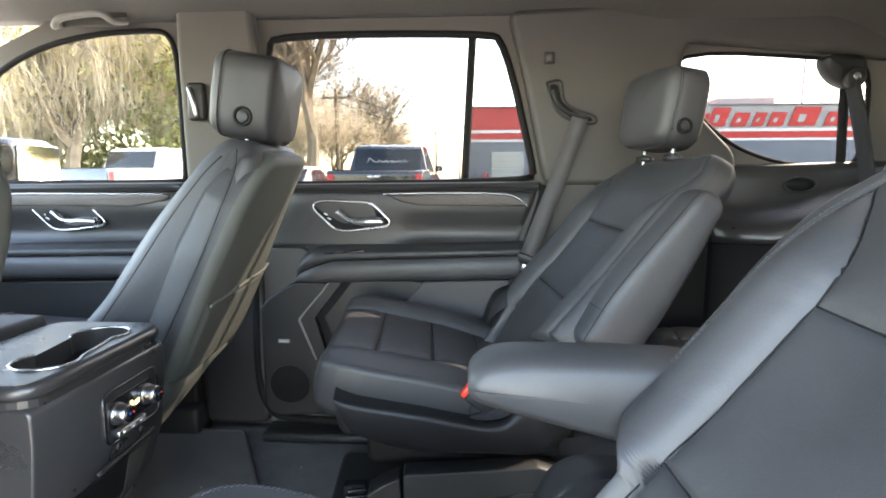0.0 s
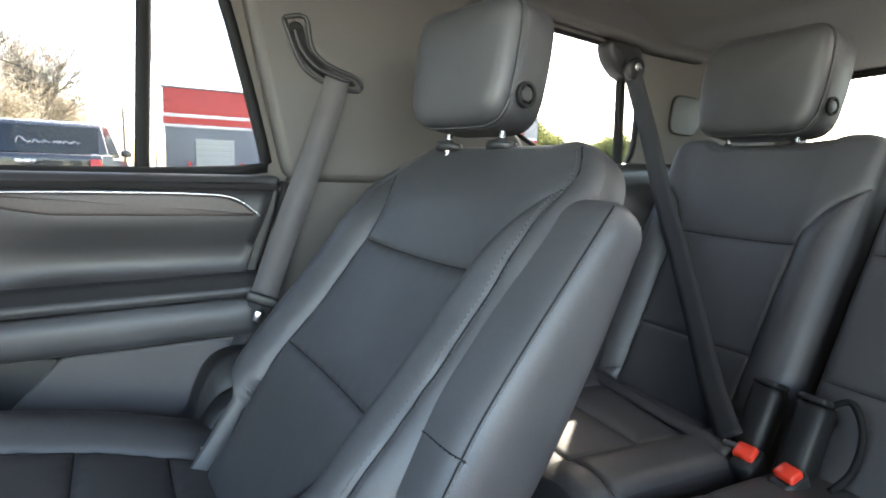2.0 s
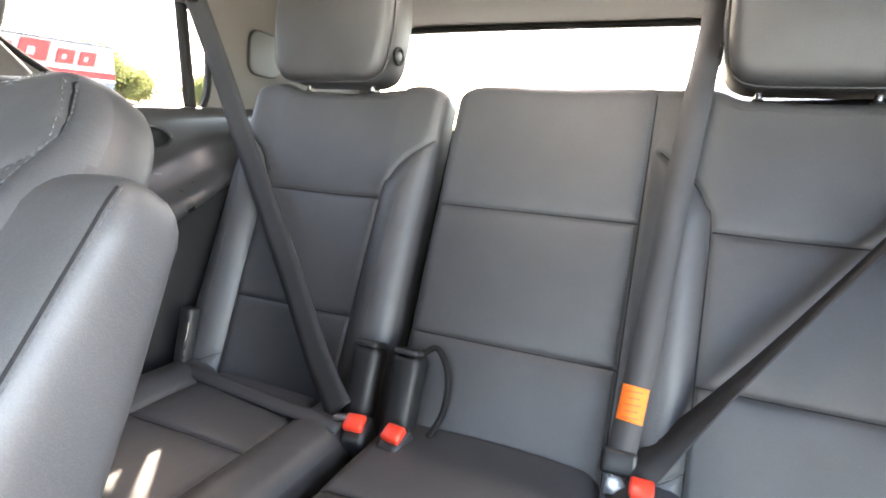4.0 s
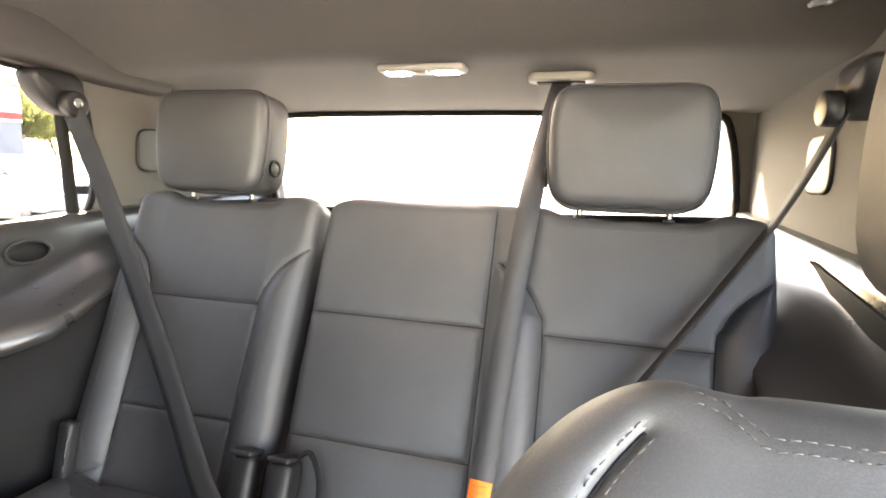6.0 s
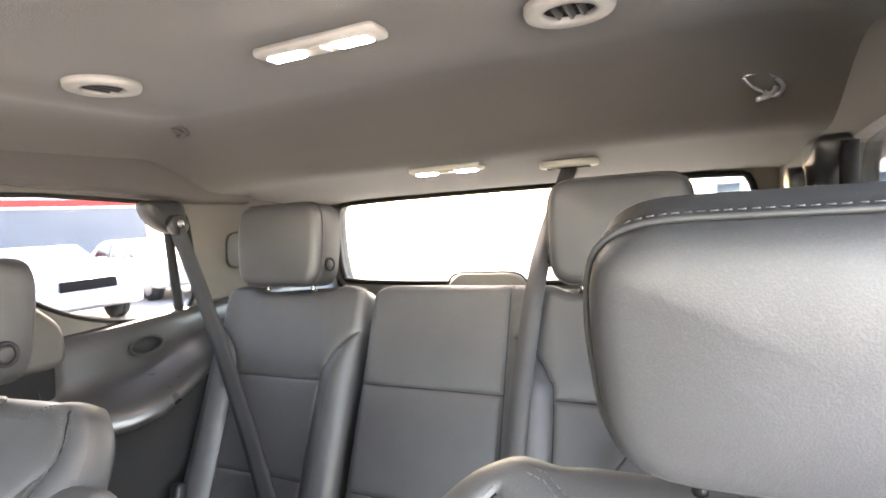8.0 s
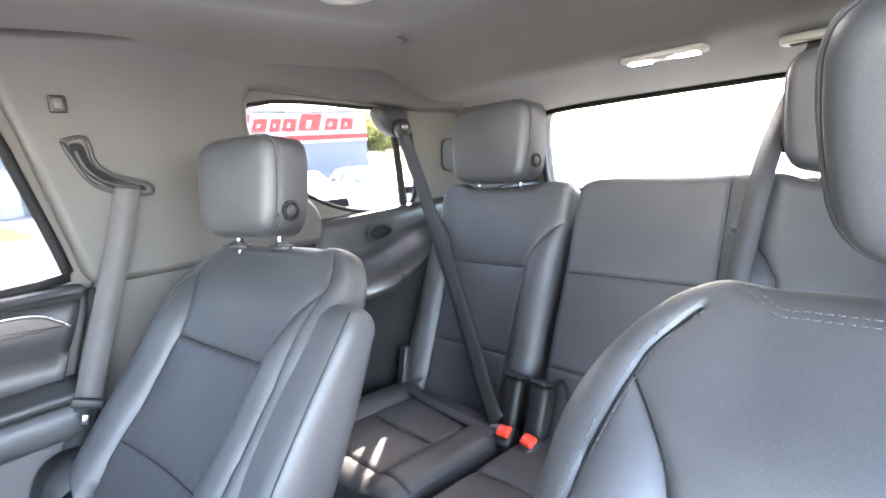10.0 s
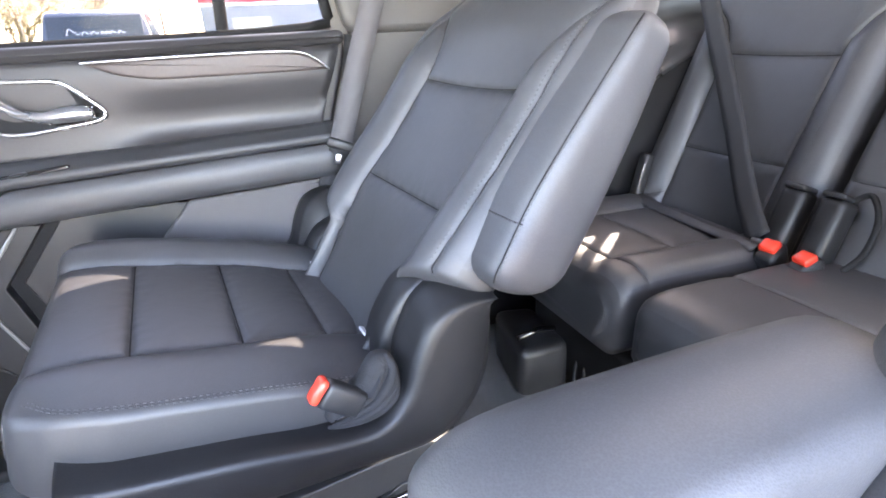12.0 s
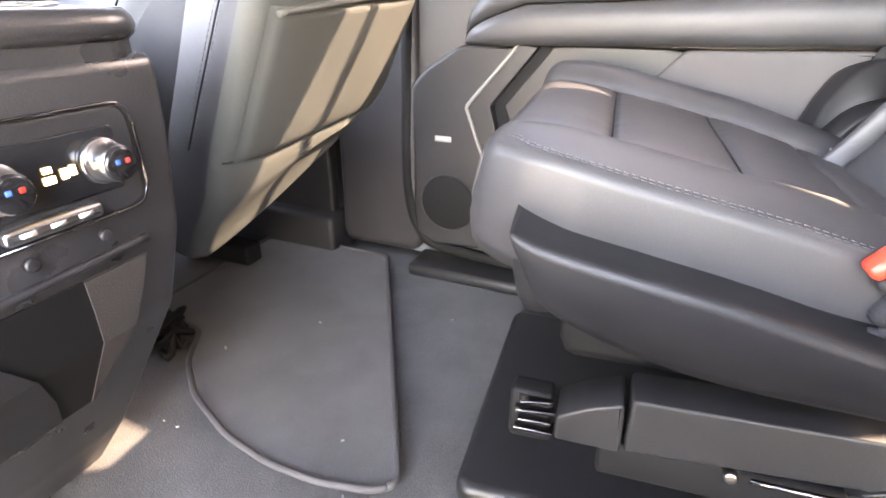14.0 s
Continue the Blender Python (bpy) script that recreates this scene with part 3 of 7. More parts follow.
# sill and weather strip of the far rear door
setting("door_sill_front", rbox(0.80, 0.10, 0.11, at(-0.62, 0.715, 0.045), 0.012), PLASTIC, "black sill trim below the front door", "sill")
setting("door_sill_far", rbox(0.86, 0.10, 0.03, at(0.42, 0.70, 0.012), 0.01), PLASTIC, "black scuff plate below the rear door", "sill")
setting("trim_door_seal", tube([(-0.022, 0.712, 0.80), (-0.024, 0.712, 0.50), (-0.030, 0.712, 0.22), (-0.005, 0.712, 0.10), (0.07, 0.712, 0.055), (0.35, 0.712, 0.045), (0.60, 0.712, 0.06), (0.70, 0.712, 0.2), (0.80, 0.712, 0.45), (0.872, 0.712, 0.80)], 0.014, 8, 6), DARK,
        "black rubber door seal round the doorway", "trim")


# ==== doors ====
def door_panel(name, dx, rear, label):
    """Inner door trim; outlines in (x, z), depth grows into the cabin from y = 0 at the far wall."""
    d = thing(name, dx, Y_FAR, 0, label, "door", "", "structure")
    f = side_m(-1)

    def p(pname, pts, t0, t1, bevel, puff, mat, lab="", rounds=2):
        return part(pname, slab(pts, f, t0, t1, bevel, puff, rounds), mat, d, lab)

    xr = 0.858 if rear else 0.66
    edge = [(-0.015, 0.10), (0.03, 0.055), (0.58, 0.06), (0.66, 0.2), (0.76, 0.45), (xr, 0.76), (xr + 0.003, 0.80), (-0.015, 0.80)] if rear else \
        [(-0.3, 0.06), (0.66, 0.06), (0.66, 0.80), (-0.3, 0.80)]
    p("door_skin", edge, -0.02, 0.026, 0.012, 0.0, PLASTIC_SOFT, "", 1)
    x0 = -0.01 if rear else -0.3
    rings = []
    for k in range(41):
        t = k / 40
        x = x0 + (xr - 0.012 - x0) * t
        scoop = hump((x - 0.36) / 0.16) if rear else 1.0
        cut = 0.062 * hump((t - 0.86) / 0.14)
        row = [(0.015, 0.786), (0.040, 0.786), (0.045 + 0.006 * scoop, 0.772), (0.046 + 0.009 * scoop, 0.742), (0.044 + 0.006 * scoop, 0.716), (0.042 - 0.003 * scoop, 0.690), (0.041 - 0.010 * scoop, 0.664), (0.041 - 0.007 * scoop, 0.642), (0.042 + 0.006 * scoop, 0.626), (0.043 + 0.022 * scoop, 0.614), (0.015, 0.610)]
        rings.append([Vector((x - cut * (0.786 - z_) / 0.17, -d_, z_)) for d_, z_ in row])
    bm = bmesh.new()
    skin(bm, rings)
    part("upper_pad", bm, PLASTIC_SOFT, d, "soft charcoal upper door pad")
    p("belt_cap", [(x0, 0.778), (x0, 0.806), (xr, 0.812), (xr + 0.002, 0.785)], 0.0, 0.050, 0.012, 0.001, PLASTIC_SOFT, "black cap below the window", 1)
    wood = [(0.385, 0.777), (0.44, 0.752), (0.50, 0.741), (0.80, 0.738), (0.815, 0.740), (0.795, 0.757), (0.765, 0.772), (0.70, 0.777)] if rear else \
        [(-0.25, 0.776), (-0.1, 0.742), (0.5, 0.738), (0.62, 0.76), (0.62, 0.776)]
    p("trim_inlay", wood, 0.035, 0.060, 0.004, 0.001, WOODTRIM, "brown open pore wood inlay", 1)
    line = [(0.385, -0.061, 0.777), (0.55, -0.061, 0.779), (0.70, -0.061, 0.778), (0.765, -0.061, 0.773), (0.795, -0.061, 0.758), (0.817, -0.061, 0.739)] if rear else \
        [(-0.25, -0.058, 0.777), (0.2, -0.058, 0.779), (0.62, -0.058, 0.777)]
    part("bright_strip", tube(line, 0.0019, 6, 5), CHROME, d, "thin bright metal strip")
    # handle
    bez = [(0.167, 0.741), (0.175, 0.752), (0.21, 0.757), (0.335, 0.751), (0.355, 0.742), (0.402, 0.695), (0.402, 0.684), (0.385, 0.677), (0.275, 0.664), (0.245, 0.665), (0.225, 0.674), (0.17, 0.728)]
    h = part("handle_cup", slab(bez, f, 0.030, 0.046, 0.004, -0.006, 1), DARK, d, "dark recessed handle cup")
    ring = soften(bez, 0.016)
    part("bezel", tube([(q.x, -0.049, q.y) for q in ring] + [(ring[0].x, -0.049, ring[0].y)], 0.0040, 8, 1, smooth=False), CHROME, h, "satin chrome bezel")
    part("lever", tube([(0.245, -0.055, 0.722), (0.275, -0.062, 0.700), (0.31, -0.064, 0.692), (0.345, -0.062, 0.694), (0.385, -0.056, 0.693)], lambda t: 0.015 - 0.004 * math.sin(t * 6), 10, 6, flat=0.75), CHROME, h, "chrome door lever")
    for k in range(2):
        part("lock_mark", rbox(0.012, 0.003, 0.004, at(0.205 + 0.010 * k, -0.048, 0.715 - 0.014 * k, 0, 30, 0), 0.001), WHITE_PL, h, "small pale lock symbol")
    # armrest: hard upper shelf and padded lower roll
    for pname, mat_, lab, upper in (("armrest_shelf", LEATHER_SIDE, "black armrest shelf", True), ("armrest_pad", LEATHER, "padded black armrest roll", False)):
        rings = []
        for k in range(45):
            t = (k / 44) ** 1.5
            x = (0.104 + 0.708 * t) if rear else (-0.3 + 0.96 * t)
            e = min(1, (x - 0.104) / 0.095) if rear else 1
            bend = math.sqrt(max(0.0, 1 - (1 - e) ** 2))
            zt = 0.512 + (0.104 + 0.018 * t) * bend
            zs = 0.510 + (0.064 + 0.022 * t) * min(1, max(0, (x - 0.104) / 0.13)) ** 0.5 if rear else 0.575 + 0.02 * t
            zb = 0.503 + 0.02 * t
            zs = min(zs, zt - 0.004)
            de = 0.45 + 0.55 * bend
            if upper:
                row = [(0.015, zt - 0.002), (0.050 * de, zt), (0.074 * de, zt - 0.006 * bend), (0.088 * de, zt - 0.018 * bend), (0.094 * de, (zt + zs) / 2), (0.093 * de, zs + 0.003), (0.086 * de, zs + 0.001), (0.015, zs + 0.001)]
            else:
                row = [(0.015, zs - 0.001), (0.089 * de, zs - 0.001), (0.0955 * de, zs - 0.003), (0.100 * de, zs * 0.62 + zb * 0.38), (0.100 * de, zs * 0.3 + zb * 0.7), (0.093 * de, zb + 0.006), (0.070 * de, zb), (0.015, zb)]
            rings.append([Vector((x - (0.03 * (0.62 - z_) if k == 44 else 0), -d_, z_)) for d_, z_ in row])
        bm = bmesh.new()
        skin(bm, rings)
        part(pname, bm, mat_, d, lab)
    if rear:
        p("switch_plate", [(0.20, 0.600), (0.33, 0.612), (0.33, 0.603), (0.22, 0.591)], 0.07, 0.091, 0.002, 0.001, GLOSS, "gloss black window switch plate", 1)
        p("window_switch", [(0.235, 0.604), (0.265, 0.607), (0.267, 0.602), (0.24, 0.598)], 0.08, 0.096, 0.002, 0.001, PLASTIC, "", 1)
        p("lower_panel", [(0.10, 0.505), (0.78, 0.512), (0.66, 0.20), (0.56, 0.08), (0.10, 0.08)], 0.015, 0.036, 0.01, 0.0, PLASTIC_SOFT, "", 1)
        p("speaker_housing", [(-0.01, 0.09), (-0.012, 0.42), (0.02, 0.455), (0.095, 0.503), (0.222, 0.512), (0.118, 0.392), (0.165, 0.262), (0.20, 0.20), (0.20, 0.075), (0.03, 0.065)], 0.015, 0.062, 0.010, 0.0, PLASTIC, "black moulded speaker housing", 1)
        p("door_fascia", [(-0.012, 0.40), (-0.012, 0.61), (0.13, 0.61), (0.19, 0.56), (0.14, 0.48), (0.03, 0.40)], 0.015, 0.040, 0.005, 0.0, CHARCOAL_TRIM, "grey fascia beside the armrest", 1)
        p("pocket_rib", [(0.222, 0.512), (0.256, 0.507), (0.166, 0.393), (0.205, 0.255), (0.166, 0.258), (0.118, 0.391)], 0.02, 0.072, 0.008, 0.0, PLASTIC, "angled charcoal pocket rib", 0.004)
        part("bright_angle", tube([(0.222, -0.073, 0.514), (0.172, -0.074, 0.454), (0.124, -0.074, 0.398), (0.118, -0.074, 0.386), (0.122, -0.074, 0.374), (0.142, -0.074, 0.322), (0.166, -0.072, 0.260)], 0.0036, 6, 4), GREY_GRIP, d, "pale metal strip with an angled bend")
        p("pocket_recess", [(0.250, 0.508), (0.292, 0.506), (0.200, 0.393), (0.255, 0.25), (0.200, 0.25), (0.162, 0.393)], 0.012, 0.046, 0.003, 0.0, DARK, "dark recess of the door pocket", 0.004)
        p("pocket_wall", [(0.280, 0.506), (0.508, 0.508), (0.425, 0.418), (0.385, 0.36), (0.30, 0.25), (0.245, 0.25), (0.190, 0.393)], 0.02, 0.052, 0.006, 0.0, PLASTIC, "", 0.004)
        p("pocket_cloth", [(0.505, 0.508), (0.775, 0.516), (0.735, 0.40), (0.70, 0.345), (0.42, 0.345), (0.382, 0.362), (0.422, 0.418)], 0.02, 0.060, 0.008, 0.0, GREYCLOTH, "warm grey door pocket insert", 0.01)
        p("pocket_floor", [(0.265, 0.245), (0.305, 0.252), (0.38, 0.355), (0.425, 0.338), (0.70, 0.338), (0.60, 0.12), (0.23, 0.10)], 0.02, 0.056, 0.008, 0.0, PLASTIC, "", 0.006)
        gr = part("speaker_grille", disc(0.062, 0.006, Matrix.Translation((0.075, -0.064, 0.175)) @ Matrix.Rotation(radians(90), 4, "X"), 32, bevel=0.002), DARK, d, "round black perforated speaker grille")
        part("grille_ring", tube([(0.075 + 0.063 * math.cos(a), -0.066, 0.175 + 0.063 * math.sin(a)) for a in [k * math.tau / 32 for k in range(33)]], 0.002, 5, 1, smooth=False), PLASTIC, gr)
        bd = part("badge", rbox(0.036, 0.006, 0.011, at(0.062, -0.0635, 0.316), 0.001), BEIGE, d, "small bright speaker badge")
        part("badge_mark", rbox(0.028, 0.001, 0.003, at(0.062, -0.0672, 0.316), 0), STEEL, bd)
    else:
        p("lower_panel", [(-0.3, 0.49), (0.66, 0.51), (0.66, 0.08), (-0.3, 0.08)], 0.015, 0.05, 0.01, 0.0, PLASTIC, "", 1)
    return d


door_panel("door_1", 0.0, True, "black rear door trim with wood inlay and chrome handle")
door_panel("door_2", -0.90, False, "black front door trim with wood inlay and chrome handle")


# ==== seats ====
def frame_of(x, z, lean):
    """(u, v, w): u across, v up the backrest, w towards the sitter."""
    a = radians(lean)
    return Matrix(((0, math.sin(a), -math.cos(a), x), (1, 0, 0, 0), (0, math.cos(a), math.sin(a), z), (0, 0, 0, 1)))


def headrest(parent, m, w, h, d, side, button=True, knob=0.0175, back=0.02):
    """A padded block with a seamed front pad; m: its centre, u across, v up, w forward. side: +1 or -1, where the button sits."""
    prof = soften([(-w * 0.45, -h / 2), (w * 0.45, -h / 2), (w * 0.497, h * 0.04), (w * 0.475, h / 2), (-w * 0.475, h / 2), (-w * 0.497, h * 0.04)], 0.046)
    prof = chaikin(prof, 1)
    hr = part("headrest", slab([tuple(q) for q in prof], m, -d / 2, d / 2 - 0.016, 0.022, 0.004, 0), LEATHER_SIDE, parent, "black leather headrest")
    part("front_pad", slab([tuple(q) for q in inset(prof, 0.003)], m, d / 2 - 0.040, d / 2, 0.020, 0.008, 0), LEATHER, hr)
    rim = inset(prof, 0.001)
    part("piping", tube([m @ Vector((q.x, q.y, d / 2 - 0.024)) for q in rim] + [m @ Vector((rim[0].x, rim[0].y, d / 2 - 0.024))], 0.0022, 6, 1, smooth=False), LEATHER_SIDE, hr)
    part("stitching", stitches([m @ Vector((q.x, q.y, d / 2 - 0.030)) for q in inset(prof, -0.0012)], m.to_3x3() @ Vector((0, 0, 1)), size=0.0038, gap=0.0024, r=0.0004, per=1), THREAD, hr)
    if button:
        bmx = m @ Matrix.Translation((side * (w * 0.485 - 0.001), -h * 0.24, d * back)) @ Matrix.Rotation(radians(90 * side), 4, "Y")
        part("button_ring", ring_bm(knob, knob * 0.72, 0.0055, bmx), DARK, hr, "round release button surround")
        part("button", disc(knob * 0.6, 0.0050, bmx, 20, bevel=0.002), PLASTIC, hr, "round black release button")
    for s in (-1, 1):
        q = [m @ Vector((s * w * 0.27, -h / 2 + 0.02, -0.01)), m @ Vector((s * w * 0.27, -h / 2 - 0.02, -0.012)), m @ Vector((s * w * 0.27, -h / 2 - 0.040, -0.014))]
        part("post", tube(q, 0.0055, 10, 3), DARK_STEEL, hr, "dark steel headrest post")
        gm = m @ Matrix.Translation((s * w * 0.27, -h / 2 - 0.024, -0.013)) @ Matrix.Rotation(radians(-90), 4, "X")
        part("post_guide", join(ring_bm(0.0205, 0.0065, 0.010, gm @ Matrix.Diagonal((1.25, 0.85, 1, 1))), disc(0.012, 0.016, gm, 16, 0.009, 0.002)), PLASTIC, hr, "black oval post guide")
        part("guide_tab", rbox(0.006, 0.004, 0.005, gm @ Matrix.Translation((0.021 * side, 0.004, 0.008)), 0.0015), STEEL, hr, "small bright release tab")
    return hr


def mirrored(pts):
    return pts + [(-a, b) for a, b in reversed(pts)]


def curve_at(pts, v):
    """Height-wise lookup: pts are (v, value), v rising."""
    if v <= pts[0][0]:
        return pts[0][1]
    for (a, x), (b, y) in zip(pts, pts[1:]):
        if v <= b:
            t = (v - a) / (b - a)
            return x + (y - x) * t
    return pts[-1][1]


def seam_gap(U, V, seams):
    """Distance of every point of a grid from the nearest seam line."""
    best = np.full(U.shape, 9.0)
    for line in seams:
        for (ax, ay), (bx, by) in zip(line, line[1:]):
            dx, dy = bx - ax, by - ay
            q = dx * dx + dy * dy + 1e-12
            t = np.clip(((U - ax) * dx + (V - ay) * dy) / q, 0, 1)
            best = np.minimum(best, np.hypot(U - ax - t * dx, V - ay - t * dy))
    return best


def padded(parent, body, m, W, v0, v1, front, depth, seams, panel, end_r=0.04, edge=0.04, start_r=0.0, saddle=None,
           label="", tuft=0.006, groove=0.0028, step=0.0033, seed=0.0, skin_mat=None):
    """Upholstery over foam: cross sections along v with a dense front that sinks along the seams.
    W(v): half width; front(u, v): height of the face; panel(u, v): name of the part that a spot belongs to, or None for the body."""
    rows = []
    if start_r:
        rows += [(v0 + start_r * (1 - math.cos(k / 7 * math.pi / 2)), start_r * (1 - math.sin(k / 7 * math.pi / 2))) for k in range(7)]
    lo, hi = v0 + start_r, v1 - end_r
    n = max(2, int((hi - lo) / step))
    rows += [(lo + (hi - lo) * k / n, 0.0) for k in range(n + 1)]
    rows += [(hi + end_r * math.sin(k / 12 * math.pi / 2), end_r * (1 - math.cos(k / 12 * math.pi / 2))) for k in range(1, 13)]
    half = [W(v) for v, _ in rows]
    mid = max(8, int(2 * (max(half) - edge) / step))
    ne = 12
    U, E = [], []
    for w in half:
        u, e = [], []
        for k in range(ne):
            a = (1 - k / ne) * math.pi / 2
            u.append(-(w - edge) - edge * math.sin(a))
            e.append(edge * (1 - math.cos(a)))
        for k in range(mid + 1):
            u.append((w - edge) * (2 * k / mid - 1))
            e.append(0.0)
        for k in range(1, ne + 1):
            a = k / ne * math.pi / 2
            u.append(w - edge + edge * math.sin(a))
            e.append(edge * (1 - math.cos(a)))
        U.append(u)
        E.append(e)
    U, E = np.array(U), np.array(E)
    V = np.repeat(np.array([v for v, _ in rows])[:, None], U.shape[1], 1)
    D = np.repeat(np.array([d for _, d in rows])[:, None], U.shape[1], 1)
    gap = seam_gap(U, V, seams)
    H = np.array([[front(U[i, j], V[i, j]) for j in range(U.shape[1])] for i in range(U.shape[0])])
    fade = np.clip(1 - (E + D) / (edge * 0.8 + 1e-6), 0, 1)
    H = H - E - D - fade * (tuft * np.exp(-gap / 0.016) + groove * np.exp(-(gap / 0.0034) ** 2))
    rip = np.array([[noise.noise(Vector((U[i, j] * 9 + seed, V[i, j] * 9, seed))) * 0.0016 +
                     noise.noise(Vector((U[i, j] * 55 + seed, V[i, j] * 55, 3.0))) * 0.0011 * math.exp(-gap[i, j] / 0.018) for j in range(U.shape[1])] for i in range(U.shape[0])])
    H = H + rip
    if saddle:
        V = V + np.array([[saddle(U[i, j], V[i, j]) for j in range(U.shape[1])] for i in range(U.shape[0])])
    nr, nc = U.shape
    cols = nc + 4
    row_v = np.array([v for v, _ in rows])

    def surf(u, v):
        i = int(np.argmin(np.abs(row_v - v)))
        return float(np.interp(u, U[i], H[i]))
    verts = []
    for i in range(nr):
        verts += [m @ Vector((U[i, j], V[i, j], H[i, j])) for j in range(nc)]
        w, dr = half[i], rows[i][1]
        bz = min(-depth + min(dr, depth * 0.4), float(min(H[i, 0], H[i, -1])) - 0.036)
        for u, h in ((w, bz + 0.03), (w - 0.03, bz), (-(w - 0.03), bz), (-w, bz + 0.03)):
            verts.append(m @ Vector((u, V[i, 0 if u < 0 else -1], h)))
    groups = {}
    for i in range(nr - 1):
        for j in range(cols):
            k = (j + 1) % cols
            name = None
            if j < nc - 1:
                name = panel((U[i, j] + U[i + 1, k]) / 2, (V[i, j] + V[i + 1, k]) / 2)
            groups.setdefault(name, []).append((i * cols + j, i * cols + k, (i + 1) * cols + k, (i + 1) * cols + j))
    groups[None].append(tuple(range((nr - 1) * cols, nr * cols)))
    groups[None].append(tuple(range(cols - 1, -1, -1)))

    def lay(name, faces, mat, over, lab=""):
        used = sorted({i for f in faces for i in f})
        at_ = {o: k for k, o in enumerate(used)}
        me = bpy.data.meshes.new(name)
        me.from_pydata([verts[i] for i in used], [], [tuple(at_[i] for i in f) for f in faces])
        me.materials.append(mat)
        me.shade_smooth()
        ob = new(name, me)
        ob.parent = over
        if lab:
            ob["label"] = lab
        return ob
    root = lay(body, groups.pop(None), LEATHER_SIDE, parent, label)
    for line in seams:
        pts = []
        for (ax, ay), (bx, by) in zip(line, line[1:]):
            k = max(1, int(math.hypot(bx - ax, by - ay) / 0.012))
            pts += [(ax + (bx - ax) * q / k, ay + (by - ay) * q / k) for q in range(k)]
        pts = [m @ Vector((u, v, surf(u, v) + 0.0002)) for u, v in pts + [line[-1]] if v0 <= v <= v1 - end_r * 0.6 and abs(u) < W(v) - 0.004]
        if len(pts) > 2:
            part("seam", tube(pts, 0.0011, 5, 1, smooth=False), DARK, root)
    for name in groups:
        lay(name.split(":")[0], groups[name], skin_mat or LEATHER, root)

    def spot(u, v, lift=0.0):
        """A point on the upholstery."""
        i = min(range(nr), key=lambda k: abs(rows[k][0] - v))
        j = int(np.argmin(np.abs(U[i] - u)))
        return m @ Vector((u, v + (V[i, j] - rows[i][0]), H[i, j] + lift))
    return root, spot


def sewn(root, spot, line, normal, label="grey stitching", spread=0.0, thick=0.00042):
    """Stitches laid along a line on the upholstery; spread gives two rows."""
    for k in ((-1, 1) if spread else (0,)):
        pts = []
        for i, (u, v) in enumerate(line):
            a, b = Vector(line[max(i - 1, 0)]), Vector(line[min(i + 1, len(line) - 1)])
            t = (b - a).normalized()
            q = Vector((u, v)) + Vector((-t.y, t.x)) * spread * k
            pts.append(spot(q.x, q.y, 0.0004))
        part("stitching", stitches(pts, normal, size=0.0042, gap=0.0022, r=thick, per=2), THREAD, root, label)


def dense(line, n=40):
    pts = catmull([(a, b, 0) for a, b in line], max(2, n // (len(line) - 1)))
    return [(p.x, p.y) for p in pts]


INNER = dense([(0.140, -0.03), (0.143, 0.10), (0.146, 0.25), (0.149, 0.40), (0.156, 0.445), (0.174, 0.485), (0.207, 0.530)])
OUTER = dense([(0.214, 0.135), (0.217, 0.19), (0.219, 0.28), (0.217, 0.42), (0.207, 0.530), (0.194, 0.565), (0.172, 0.595)])


